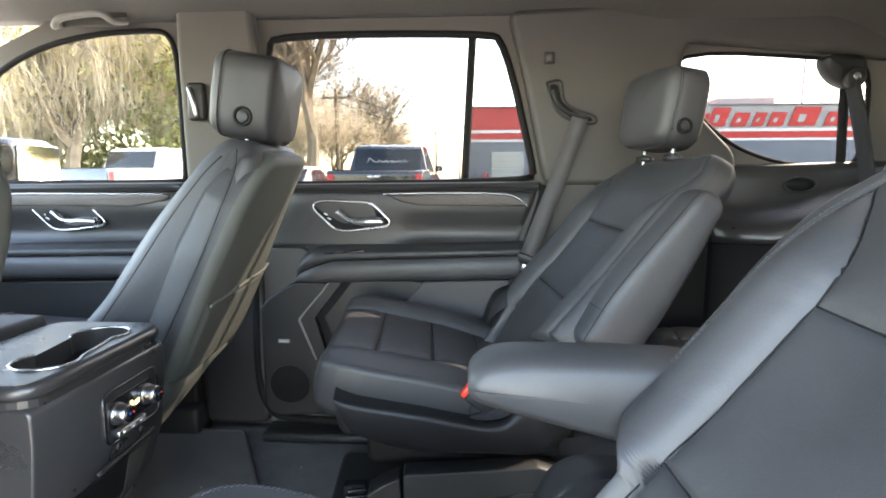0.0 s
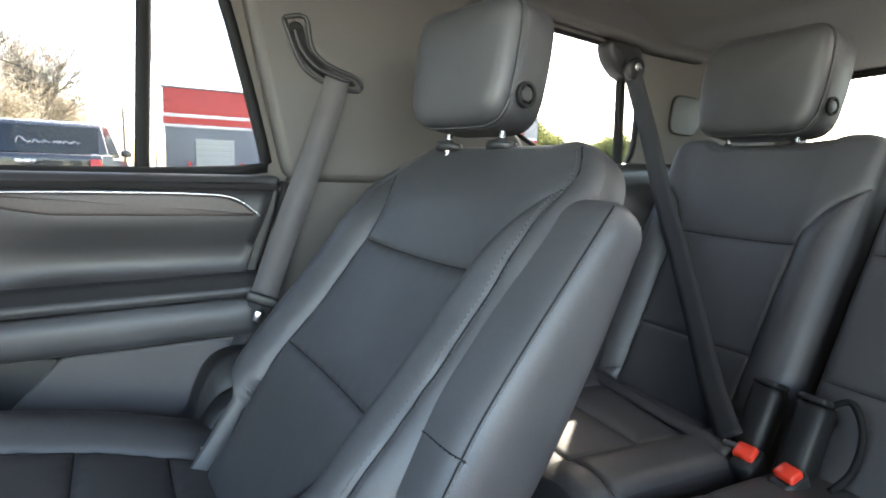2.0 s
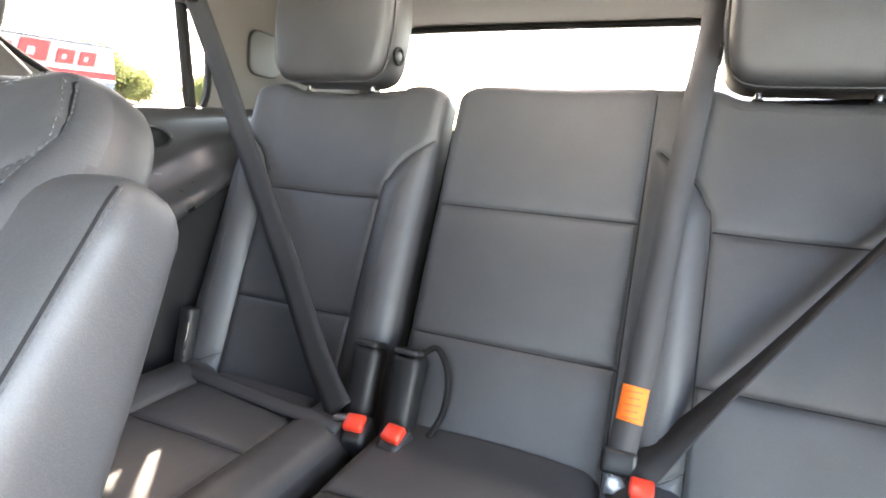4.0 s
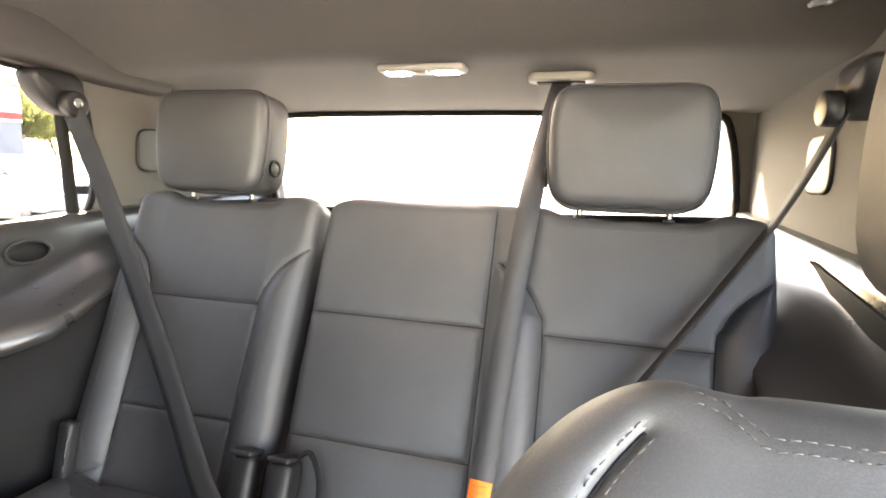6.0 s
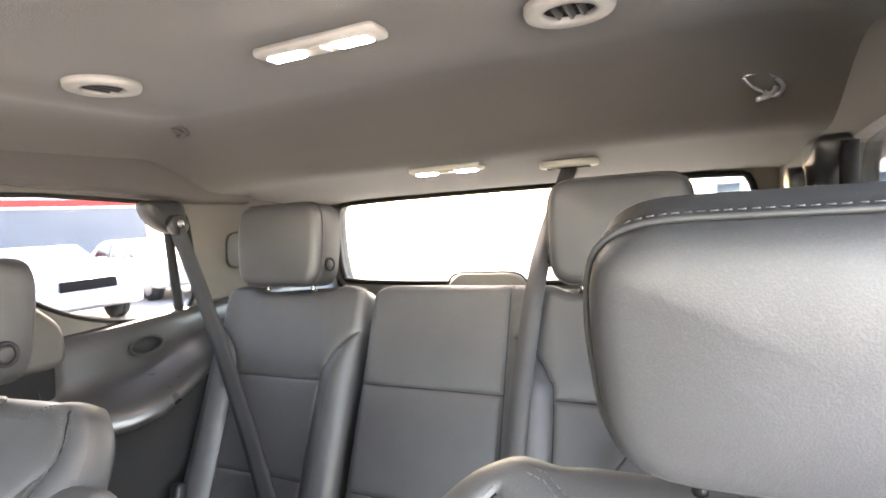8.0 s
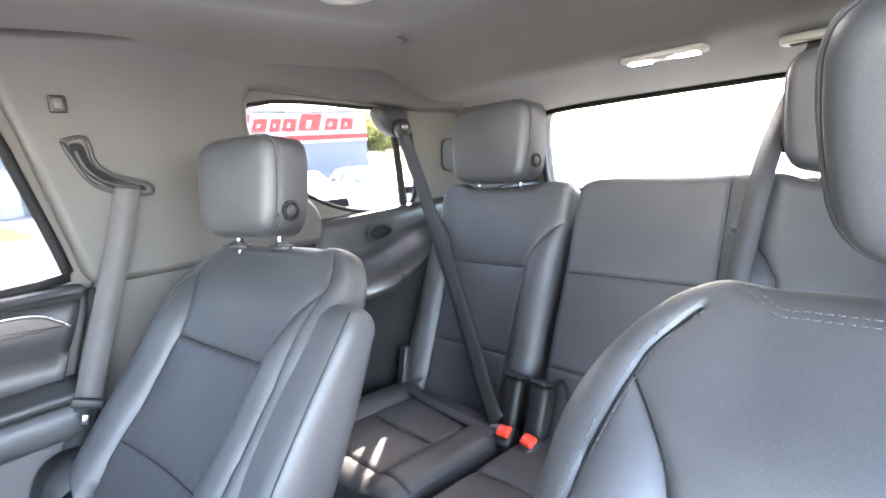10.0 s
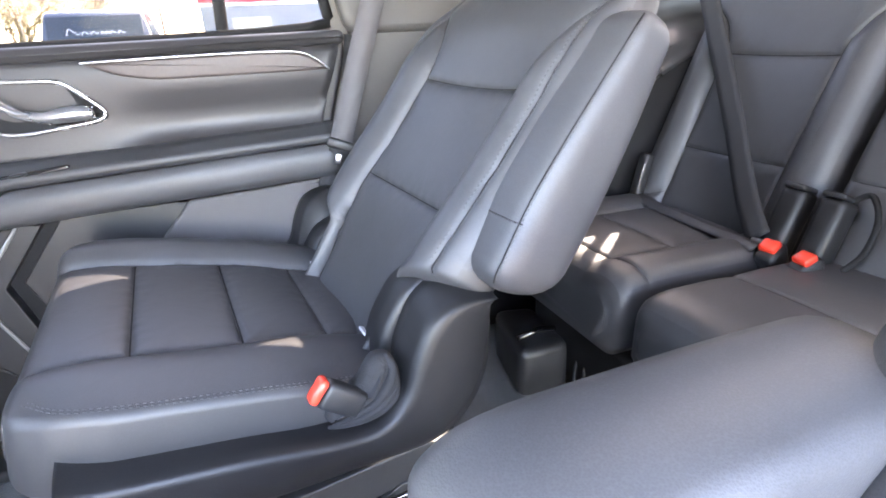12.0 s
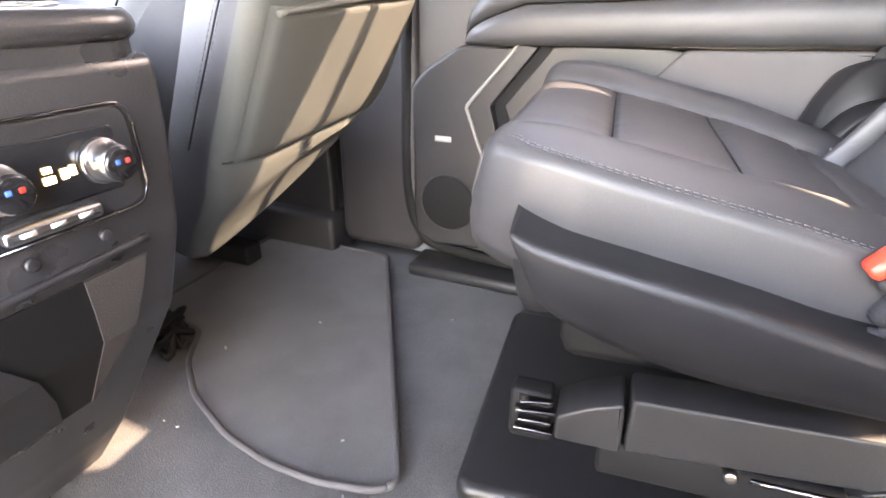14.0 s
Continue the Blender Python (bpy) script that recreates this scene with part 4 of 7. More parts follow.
def chair_back(parent, m, uc=0.0, seed=0.0, top=0.625, foot=0.095):
    """Backrest with two seams across, side bolsters and rounded shoulders."""
    m = m @ Matrix.Translation((uc, 0, 0))
    inn, out = [(v, u) for u, v in INNER], [(v, u) for u, v in OUTER]

    def W(v):
        w = curve_at([(-0.03, 0.222), (0.05, 0.240), (0.16, 0.255), (0.32, 0.264), (0.45, 0.266)], v)
        w -= (w - 0.166) * (1 - hump((v - foot) / 0.050))
        x = (v - 0.46) / (top - 0.005 - 0.46)
        return w - (0.13 * (1 - math.sqrt(max(0, 1 - min(x, 1.0) ** 2))) if x > 0 else 0)

    def front(u, v):
        a = abs(u)
        i, w = curve_at(inn, v) if v < 0.53 else 0.207, W(v)
        x = (a - i) / max(w - i, 0.02)
        swell = 0.026 * math.sin(math.pi * min(max(x, 0), 1) ** 0.8) * hump((0.56 - v) / 0.16) if x > 0 else 0.0
        dish = -0.012 * (1 - min(1, a / 0.15) ** 2) * hump((0.5 - v) / 0.1) + 0.012 * math.exp(-((v - 0.16) / 0.12) ** 2)
        return 0.008 + swell + dish - 0.016 * hump((v - 0.48) / 0.14)

    def panel(u, v):
        a = abs(u)
        if a > W(min(v, top - 0.012)) - 0.010 or v > top - 0.004:
            return None
        if v < foot + 0.015:
            return "lower_panel"
        if v < 0.53 and a > curve_at(inn, v):
            return "bolster:%d" % (u > 0) if a < curve_at(out, v) else "outer_bolster:%d" % (u > 0)
        if v > 0.50 and a > curve_at(out, v):
            return "outer_bolster:%d" % (u > 0)
        return "lower_panel" if v < 0.205 else "middle_panel" if v < 0.40 else "upper_panel"
    seams = [[(s * a, b) for a, b in line] for s in (-1, 1) for line in (INNER, OUTER)]
    seams += [[(-0.1485, 0.40), (0.1485, 0.40)], [(-0.145, 0.205), (0.145, 0.205)]]

    def saddle(u, v):
        return -0.012 * hump((0.17 - abs(u)) / 0.05) * hump((v - 0.48) / 0.14)
    bk, spot = padded(parent, "backrest", m, W, -0.03, top, front, 0.062, seams, panel, 0.036, 0.040, saddle=saddle, label="black leather backrest with side bolsters", seed=seed)
    nz = m.to_3x3() @ Vector((0, 0, 1))
    for s in (-1, 1):
        sewn(bk, spot, [(s * a, b) for a, b in OUTER if b > foot + 0.05], nz, "grey double stitching", 0.0045)
    sewn(bk, spot, [(-0.15 + 0.3 * k / 20, top - 0.030 + 0.010 * (abs(k - 10) > 8)) for k in range(21)], nz, "grey double stitching", 0.003)
    return bk


def chair_cushion(parent, top, side, uc=0.0, seed=0.0):
    """Cushion; u across, v from the back to the front, w up."""
    m = top @ Matrix(((0, -1, 0, 0), (1, 0, 0, uc), (0, 0, 1, 0), (0, 0, 0, 1)))
    inn = [(-0.06, 0.128), (0.04, 0.134), (0.16, 0.150), (0.30, 0.157), (0.40, 0.163)]

    def W(v):
        w = curve_at([(-0.06, 0.245), (0.0, 0.272), (0.12, 0.282), (0.30, 0.281), (0.36, 0.270)], v)
        r = 0.05
        x = (v - (0.392 - r)) / r
        return w - (r * (1 - math.sqrt(max(0, 1 - x * x))) if x > 0 else 0)

    def front(u, v):
        a, i, w = abs(u), curve_at(inn, v), W(min(v, 0.385))
        x = (a - i) / max(w - i, 0.02)
        swell = (0.007 if u * side > 0 else 0.022) * math.sin(math.pi * min(max(x, 0), 1) ** 0.75) if x > 0 else 0.0
        sink = 0.016 * max(0, (0.15 - v) / 0.18) ** 1.6 if v < 0.15 else 0.0
        return 0.004 + swell - min(sink, 0.03) - 0.012 * max(0, (v - 0.31) / 0.08) ** 2

    def panel(u, v):
        a = abs(u)
        if a > W(min(v, 0.385)) - 0.004 or v > 0.385:
            return None
        if a > curve_at(inn, v):
            return "bolster:%d" % (u > 0)
        return "rear_strip" if v < 0.045 else "rear_panel" if v < 0.16 else "middle_panel" if v < 0.287 else "front_panel"
    side_line = dense([(0.128, -0.06), (0.134, 0.04), (0.150, 0.16), (0.157, 0.30), (0.163, 0.40)])
    seams = [[(s * a, b) for a, b in side_line] for s in (-1, 1)] + [[(-0.134, 0.045), (0.134, 0.045)], [(-0.15, 0.16), (0.15, 0.16)], [(-0.156, 0.287), (0.156, 0.287)]]
    rim = dense([(0.258, 0.0), (0.272, 0.12), (0.271, 0.28), (0.262, 0.34), (0.235, 0.372)])
    cs, spot = padded(parent, "cushion", m, W, -0.06, 0.395, front, 0.115, seams, panel, 0.022, 0.011, label="black leather seat cushion", seed=seed, groove=0.003)
    for s in (-1, 1):
        sewn(cs, spot, [(s * a, b) for a, b in rim], m.to_3x3() @ Vector((0, 0, 1)), "grey stitching along the cushion edge", 0.002, 0.0004)
    return cs


def raised_arm(side):
    """Armrest folded up beside the backrest: rounded cross sections along it, and its two sewn lines."""
    front = catmull([(0.106, 0, 0.560), (0.143, 0, 0.622), (0.190, 0, 0.683), (0.236, 0, 0.738), (0.277, 0, 0.786)], 6)
    rear = catmull([(0.208, 0, 0.516), (0.246, 0, 0.572), (0.278, 0, 0.630), (0.308, 0, 0.690), (0.334, 0, 0.750)], 6)
    way = (front[-1] - front[0]).normalized()
    rows = []
    for f, r, e in [(front[0], rear[0], -k / 6) for k in range(6, 0, -1)] + [(f, r, 0.0) for f, r in zip(front, rear)] + [(front[-1], rear[-1], k / 6) for k in range(1, 7)]:
        a = abs(e) * math.pi / 2 * 0.96
        mid, half = (f + r) / 2, (f - r) / 2
        mid = mid + way * math.copysign(0.042 * math.sin(a), e) if e else mid
        rows.append((mid, half * math.cos(a) ** 0.8, 0.046 * math.cos(a) ** 0.6))
    seg, rings = 48, []
    for mid, half, wide in rows:
        ring = []
        for k in range(seg):
            t = k * math.tau / seg
            c, q = math.cos(t), math.sin(t)
            cx, cy = math.copysign(abs(c) ** 0.56, c), math.copysign(abs(q) ** 0.56, q)
            ring.append(Vector((mid.x, side * (0.308 + wide * cy), mid.z)) + half * cx)
        rings.append(ring)
    bm = bmesh.new()
    skin(bm, rings)
    lines = []
    for k in (5, seg - 5):
        run = [rings[i][k] for i in range(3, len(rings) - 3)]
        out = (run[len(run) // 2] - Vector((rows[len(rows) // 2][0].x, side * 0.308, rows[len(rows) // 2][0].z))).normalized()
        lines.append((run, out))
    cross = [rings[10][k % seg] for k in range(-6, 7)]
    lines.append((cross, (front[4] - rear[4]).normalized()))
    return bm, lines


def captain_chair(name, x, y, side, arm_down, label, lean=37.0, yaw=0.0):
    """side: +1 or -1, the way to the aisle in y. Local origin on the floor, under the hinge of the backrest."""
    c = thing(name, x, y, 0, label, "car seat", "second row seats")
    c.rotation_euler = (0, 0, radians(yaw))
    m = frame_of(0.005, 0.40, lean)
    uc = -0.05 if not arm_down else 0.034
    chair_back(c, Matrix.Translation((-0.004 if arm_down else 0.0, 0, 0)) @ m, uc, 3.0 * side, 0.640 if arm_down else 0.622, 0.165 if arm_down else 0.095)
    headrest(c, Matrix.Translation((0.352 if arm_down else 0.370, -0.004 if arm_down else -0.012, 0.998 if arm_down else 0.976)) @ Matrix.Rotation(radians(0 if arm_down else 7), 4, "Z") @ frame_of(0, 0, -9 if arm_down else 8), 0.262 if arm_down else 0.216, 0.156 if arm_down else 0.176, 0.110 if arm_down else 0.098, side, not arm_down)
    # cushion: outline in (x, y), top face up
    top = at(0, 0, 0.406, 0, 12, 0)

    chair_cushion(c, top, side, 0.0, 5.0 * side)
    # plastic side valances
    for s in (-1, 1):
        T = catmull([(-0.348, 0, 0.437), (-0.31, 0, 0.425), (-0.19, 0, 0.401), (-0.06, 0, 0.375), (-0.002, 0, 0.405), (0.014, 0, 0.448), (0.040, 0, 0.494), (0.082, 0, 0.514), (0.128, 0, 0.505)], 5)
        R = catmull([(-0.346, 0, 0.431), (-0.311, 0, 0.419), (-0.187, 0, 0.396), (-0.054, 0, 0.369), (-0.006, 0, 0.398), (0.014, 0, 0.448), (0.036, 0, 0.487), (0.074, 0, 0.503), (0.122, 0, 0.498)], 5)
        B = catmull([(-0.338, 0, 0.395), (-0.312, 0, 0.350), (-0.20, 0, 0.313), (-0.06, 0, 0.303), (0.040, 0, 0.300), (0.094, 0, 0.333), (0.120, 0, 0.383), (0.127, 0, 0.444), (0.125, 0, 0.490)], 5)
        rows = []
        for a_, r_, b_ in zip(T, R, B):
            def lay(q, y):
                return Vector((q.x, s * y, q.z))
            rows.append([lay(a_, 0.235), lay(a_, 0.262), lay(a_.lerp(r_, 0.6), 0.300), lay(r_, 0.314), lay(r_.lerp(b_, 0.05), 0.319), lay(r_.lerp(b_, 0.14), 0.319), lay(r_.lerp(b_, 0.5), 0.312), lay(r_.lerp(b_, 0.85), 0.300), lay(b_, 0.290), lay(b_, 0.235)])
        bm = bmesh.new()
        skin(bm, rows)
        part("side_valance", bm, VALANCE, c, "black plastic side valance with a raised ridge")
    part("front_valance", rbox(0.05, 0.54, 0.09, at(-0.328, 0, 0.372, 0, -12, 0), 0.02), VALANCE, c, "black plastic front valance")
    for s in (-1, 1):
        low = 0.0 if s == side or arm_down else -0.055
        part("hinge_cover", slab([(a, b + low) for a, b in ((-0.012, 0.40), (0.0, 0.452), (0.035, 0.502), (0.080, 0.520), (0.125, 0.508), (0.14, 0.44), (0.10, 0.36), (0.0, 0.35))], side_m(s) @ Matrix.Translation((0, 0, 0.222)), -0.040, 0.022, 0.012, 0.0, 0.02), VALANCE, c, "black plastic hinge cover beside the backrest")
    # base and rails
    part("seat_base", rbox(0.44, 0.26, 0.11, at(-0.09, 0, 0.245), 0.02), DARK, c, "black seat base")
    for s in (-1, 1):
        rm = side_m(s) @ Matrix.Translation((0, 0, 0.178))
        rl = part("rail_cover", slab([(-0.225, 0.142), (-0.225, 0.212), (0.06, 0.222), (0.11, 0.205), (0.13, 0.168)], rm, -0.02, 0.032, 0.006, 0.0, 0.006), PLASTIC, c, "black plastic rail cover")
        part("rail_nose", slab([(-0.30, 0.140), (-0.30, 0.172), (-0.268, 0.192), (-0.232, 0.206), (-0.229, 0.140)], rm, -0.02, 0.034, 0.006, 0.0, 0.006), PLASTIC, rl)
        part("cover_flap", slab([(-0.02, 0.150), (0.01, 0.166), (0.11, 0.172), (0.12, 0.152)], rm, 0.0, 0.036, 0.003, 0.0, 0.004), PLASTIC, rl)
        part("rail", rbox(0.50, 0.030, 0.050, at(0.0, s * 0.180, 0.112), 0.005), DARK, rl, "dark steel seat rail")
        part("slide_rod", tube([(-0.10, s * 0.208, 0.138), (0.05, s * 0.208, 0.138), (0.16, s * 0.208, 0.138)], 0.0030, 8, 3), DARK_STEEL, rl, "dark steel slide rod")
        part("rod_bolt", disc(0.007, 0.012, at(-0.118, s * 0.200, 0.138, -90 * s, 0, 0), 12, bevel=0.002), STEEL, rl)
        for k in range(4):
            part("latch_plate", rbox(0.045 - 0.008 * (k % 2), 0.020, 0.004, at(-0.325, s * 0.19, 0.132 + 0.014 * k, 0, 0, 4 * k), 0.001), DARK_STEEL, rl, "steel latch plate")
        part("latch_block", rbox(0.05, 0.03, 0.07, at(-0.33, s * 0.175, 0.145), 0.006), DARK, rl)
    part("rail_plate", slab([(-0.415, -0.222), (0.275, -0.175), (0.215, -0.09), (0.215, 0.09), (0.275, 0.175), (-0.415, 0.222)], at(0, 0, 0.0), 0.0, 0.036, 0.012, 0.0, 0.03), PLASTIC, c, "black moulded floor plate under the rails")
    # buckle beside the cushion, on the aisle side
    bx = part("buckle", rbox(0.054, 0.022, 0.034, at(-0.074, side * 0.292, 0.413, 0, 38, 0), 0.006), PLASTIC, c, "black belt buckle")
    part("buckle_button", rbox(0.011, 0.020, 0.031, at(-0.099, side * 0.2925, 0.434, 0, 38, 0), 0.004), RED, bx, "red release button")
    part("buckle_sleeve", slab([(-0.098, 0.382), (-0.082, 0.412), (-0.052, 0.418), (-0.030, 0.450), (-0.006, 0.446), (0.004, 0.412), (-0.004, 0.380), (-0.05, 0.366)], side_m(side) @ Matrix.Translation((0, 0, 0.262)), 0.0, 0.034, 0.014, 0.006, 0.012), CLOTH_DARK, bx, "gathered black buckle sleeve")
    for k in range(4):
        h = 0.011 * k
        part("sleeve_fold", tube([(-0.094 + 0.5 * h, side * (0.288 + 0.002 * k), 0.376 + 0.2 * h), (-0.050 + 0.4 * h, side * (0.302 + 0.002 * (k % 2)), 0.382 + 0.55 * h), (-0.012, side * 0.300, 0.398 + h), (-0.004 - 0.3 * h, side * 0.284, 0.424 + 0.7 * h)], lambda t: 0.0062 - 0.003 * abs(2 * t - 1), 8, 5), CLOTH_DARK, bx)
    for k, (px, py, pz) in enumerate(((0.008, -0.15, 0.402), (0.008, 0.14, 0.402))):
        part("child_anchor_tag", rbox(0.020, 0.026, 0.004, at(px, py, pz, 0, 25, 0), 0.001), WHITE_PL, c, "small white anchor tag")
    # armrest on the aisle side
    ay = side * 0.335
    if arm_down:
        out = [(-0.068, 0.595), (-0.066, 0.622), (-0.035, 0.640), (0.10, 0.640), (0.20, 0.636), (0.25, 0.58), (0.21, 0.525), (0.10, 0.548), (-0.03, 0.582)]
        mm = side_m(side) @ Matrix.Translation((0, 0, 0.290))
    if arm_down:
        ar = part("armrest", slab(out, mm, -0.046, 0.046, 0.020, 0.006, 2), LEATHER, c, "padded leather armrest folded down")
        ring = inset(soften(out, 0.035), 0.0035)
        for h in (0.030, -0.030):
            loop = [mm @ Vector((q.x, q.y, h * 1.12)) for q in ring]
            part("seam", tube(loop + [loop[0]], 0.0015, 5, 1, smooth=False), DARK, ar)
    else:
        bm, lines = raised_arm(side)
        ar = part("armrest", bm, LEATHER, c, "padded leather armrest folded up")
        for line, n in lines:
            part("seam", tube(line, 0.0011, 5, 1, smooth=False), DARK, ar)
            for k in (-1, 1):
                row = [p + n * 0.0004 + Vector((0, k * 0.0042, 0)) for p in line]
                part("stitching", stitches(row, n, size=0.0042, gap=0.0022, r=0.00042, per=1), THREAD, ar, "grey double stitching")
    part("hinge", disc(0.03, 0.05, Matrix.Translation((0.14 if not arm_down else 0.25, side * 0.245, 0.56)) @ Matrix.Rotation(radians(-90 * side), 4, "X"), 20, bevel=0.006), PLASTIC, ar, "black hinge cover")
    return c


captain_chair("captain_chair", 0.715, 0.365, -1, False, "black leather captain chair with its armrest folded up", yaw=5.4)
captain_chair("captain_chair", 0.715, -0.597, 1, True, "black leather captain chair with its armrest folded down")


def front_seat(x, y, side, label):
    c = thing("front_seat", x, y, 0, label, "car seat", "front seats")
    side_prof = [(0.0, 0.40), (0.075, 0.49), (0.168, 0.585), (0.275, 0.742), (0.38, 0.875), (0.425, 0.912), (0.475, 0.902), (0.500, 0.862), (0.478, 0.80), (0.412, 0.66), (0.337, 0.50), (0.29, 0.42), (0.18, 0.36), (0.06, 0.34)]

    def turn_in(u):
        return 0.08 * (u + 0.262) + 0.9 * max(0.0, u - 0.02) ** 2

    def narrow(q):
        k = min(1, max(0, (q.y - 0.55) / 0.37))
        u = q.z * (1 - 0.20 * k * k) * (0.74 if q.z * side < 0 else 1.0)
        fx, rx = 0.78 * (q.y - 0.40), 0.30 + 0.456 * (q.y - 0.40)
        return Vector((q.x - turn_in(-side * u) * min(1, max(0, (q.x - fx) / (rx - fx))), q.y, u))
    bk = part("backrest", slab(side_prof, side_m(1), -0.262, 0.262, 0.045, 0.006, 0.03, narrow), LEATHER, c, "black leather backrest")
    mr = frame_of(0.262, 0.40, 24.5) @ Matrix.Diagonal((1, 1, -1, 1)) @ Matrix.Translation((0.035 * side, 0, 0))

    def rear_w(v):
        w = curve_at([(-0.150, 0.212), (0.03, 0.230), (0.30, 0.227), (0.42, 0.212), (0.52, 0.18)], v)
        x = (v - 0.46) / 0.07
        return w - (0.07 * (1 - math.sqrt(max(0, 1 - min(x, 1) ** 2))) if x > 0 else 0)

    def rear_face(u, v):
        pocket = 0.006 * hump((0.215 - v) / 0.004) * hump((rear_w(v) - 0.02 - abs(u)) / 0.01) if v > 0.03 else 0
        return 0.046 - turn_in(-side * u - 0.035) - 0.018 * hump((-0.02 - v) / 0.1) + pocket - 0.02 * (max(side * u, 0) / 0.26) ** 4

    def rear_panel(u, v):
        return "map_pocket" if 0.03 < v < 0.213 and abs(u) < 0.215 else "kick_panel" if v <= 0.03 else "rear_panel"
    rear, spot = padded(bk, "rear_edge", mr, rear_w, -0.150, 0.53, rear_face, 0.02, [[(-0.27, 0.03), (0.27, 0.03)]], rear_panel, 0.02, 0.02, 0.02, step=0.006, skin_mat=SEATBACK, saddle=lambda u, v: 0.34 * (0.227 - side * u) * hump((0.03 - v) / 0.12), label="black vinyl seat back edge")
    part("pocket_hem", tube([spot(-0.205 + 0.41 * k / 16, 0.213 + 0.008 * math.cos((k - 8) / 4), 0.004) for k in range(17)], 0.0038, 8, 2), SEATBACK, bk, "elastic pocket hem")
    front_line = [(0.055, 0.2695, 0.415), (0.14, 0.270, 0.50), (0.235, 0.268, 0.62), (0.325, 0.262, 0.745), (0.395, 0.250, 0.835), (0.430, 0.238, 0.872)]
    rear_line = [(0.262, 0.2665, 0.43), (0.325, 0.268, 0.55), (0.385, 0.264, 0.67), (0.432, 0.253, 0.78), (0.456, 0.242, 0.845), (0.458, 0.232, 0.885)]
    for line in (front_line, rear_line):
        part("side_seam", tube([Vector((x_, side * y_, z_)) for x_, y_, z_ in line], 0.0011, 5, 5), DARK, bk)
    for k in (-1, 1):
        part("stitching", stitches([Vector((x_ + 0.0045 * k, side * (y_ + 0.0006), z_)) for x_, y_, z_ in rear_line], (0, side, 0), size=0.0042, gap=0.0022, r=0.00042), THREAD, bk, "grey double stitching")
    headrest(c, Matrix.Translation((0.418, 0.016 * side, 1.006)) @ frame_of(0, 0, 10), 0.208, 0.187, 0.140, side, knob=0.021, back=-0.10)
    part("cushion", slab([(-0.50, -0.24), (-0.50, 0.24), (0.0, 0.26), (0.05, 0.2), (0.05, -0.2), (0.0, -0.26)], at(0, 0, 0.40, 0, 4, 0), -0.14, 0.0, 0.04, 0.01, 1), LEATHER, c, "black leather seat cushion")
    for s in (-1, 1):
        rl = part("rail", rbox(0.42, 0.05, 0.05, at(-0.30, s * 0.17, 0.04), 0.006), DARK, c, "dark steel seat rail")
        part("bracket", rbox(0.05, 0.03, 0.26, at(-0.20, s * 0.17, 0.19), 0.006), DARK, rl)
    part("base", rbox(0.36, 0.36, 0.10, at(-0.26, 0, 0.24), 0.02), DARK, c, "dark seat base")
    return c


front_seat(-0.262, 0.365, -1, "black leather front passenger seat with grey seat back")
front_seat(-0.32, -0.575, 1, "black leather driver seat")


# ==== third row bench ====
M3 = frame_of(1.515, 0.37, 24.0)


def at_y(m, y):
    return Matrix.Translation((0, y, 0)) @ m


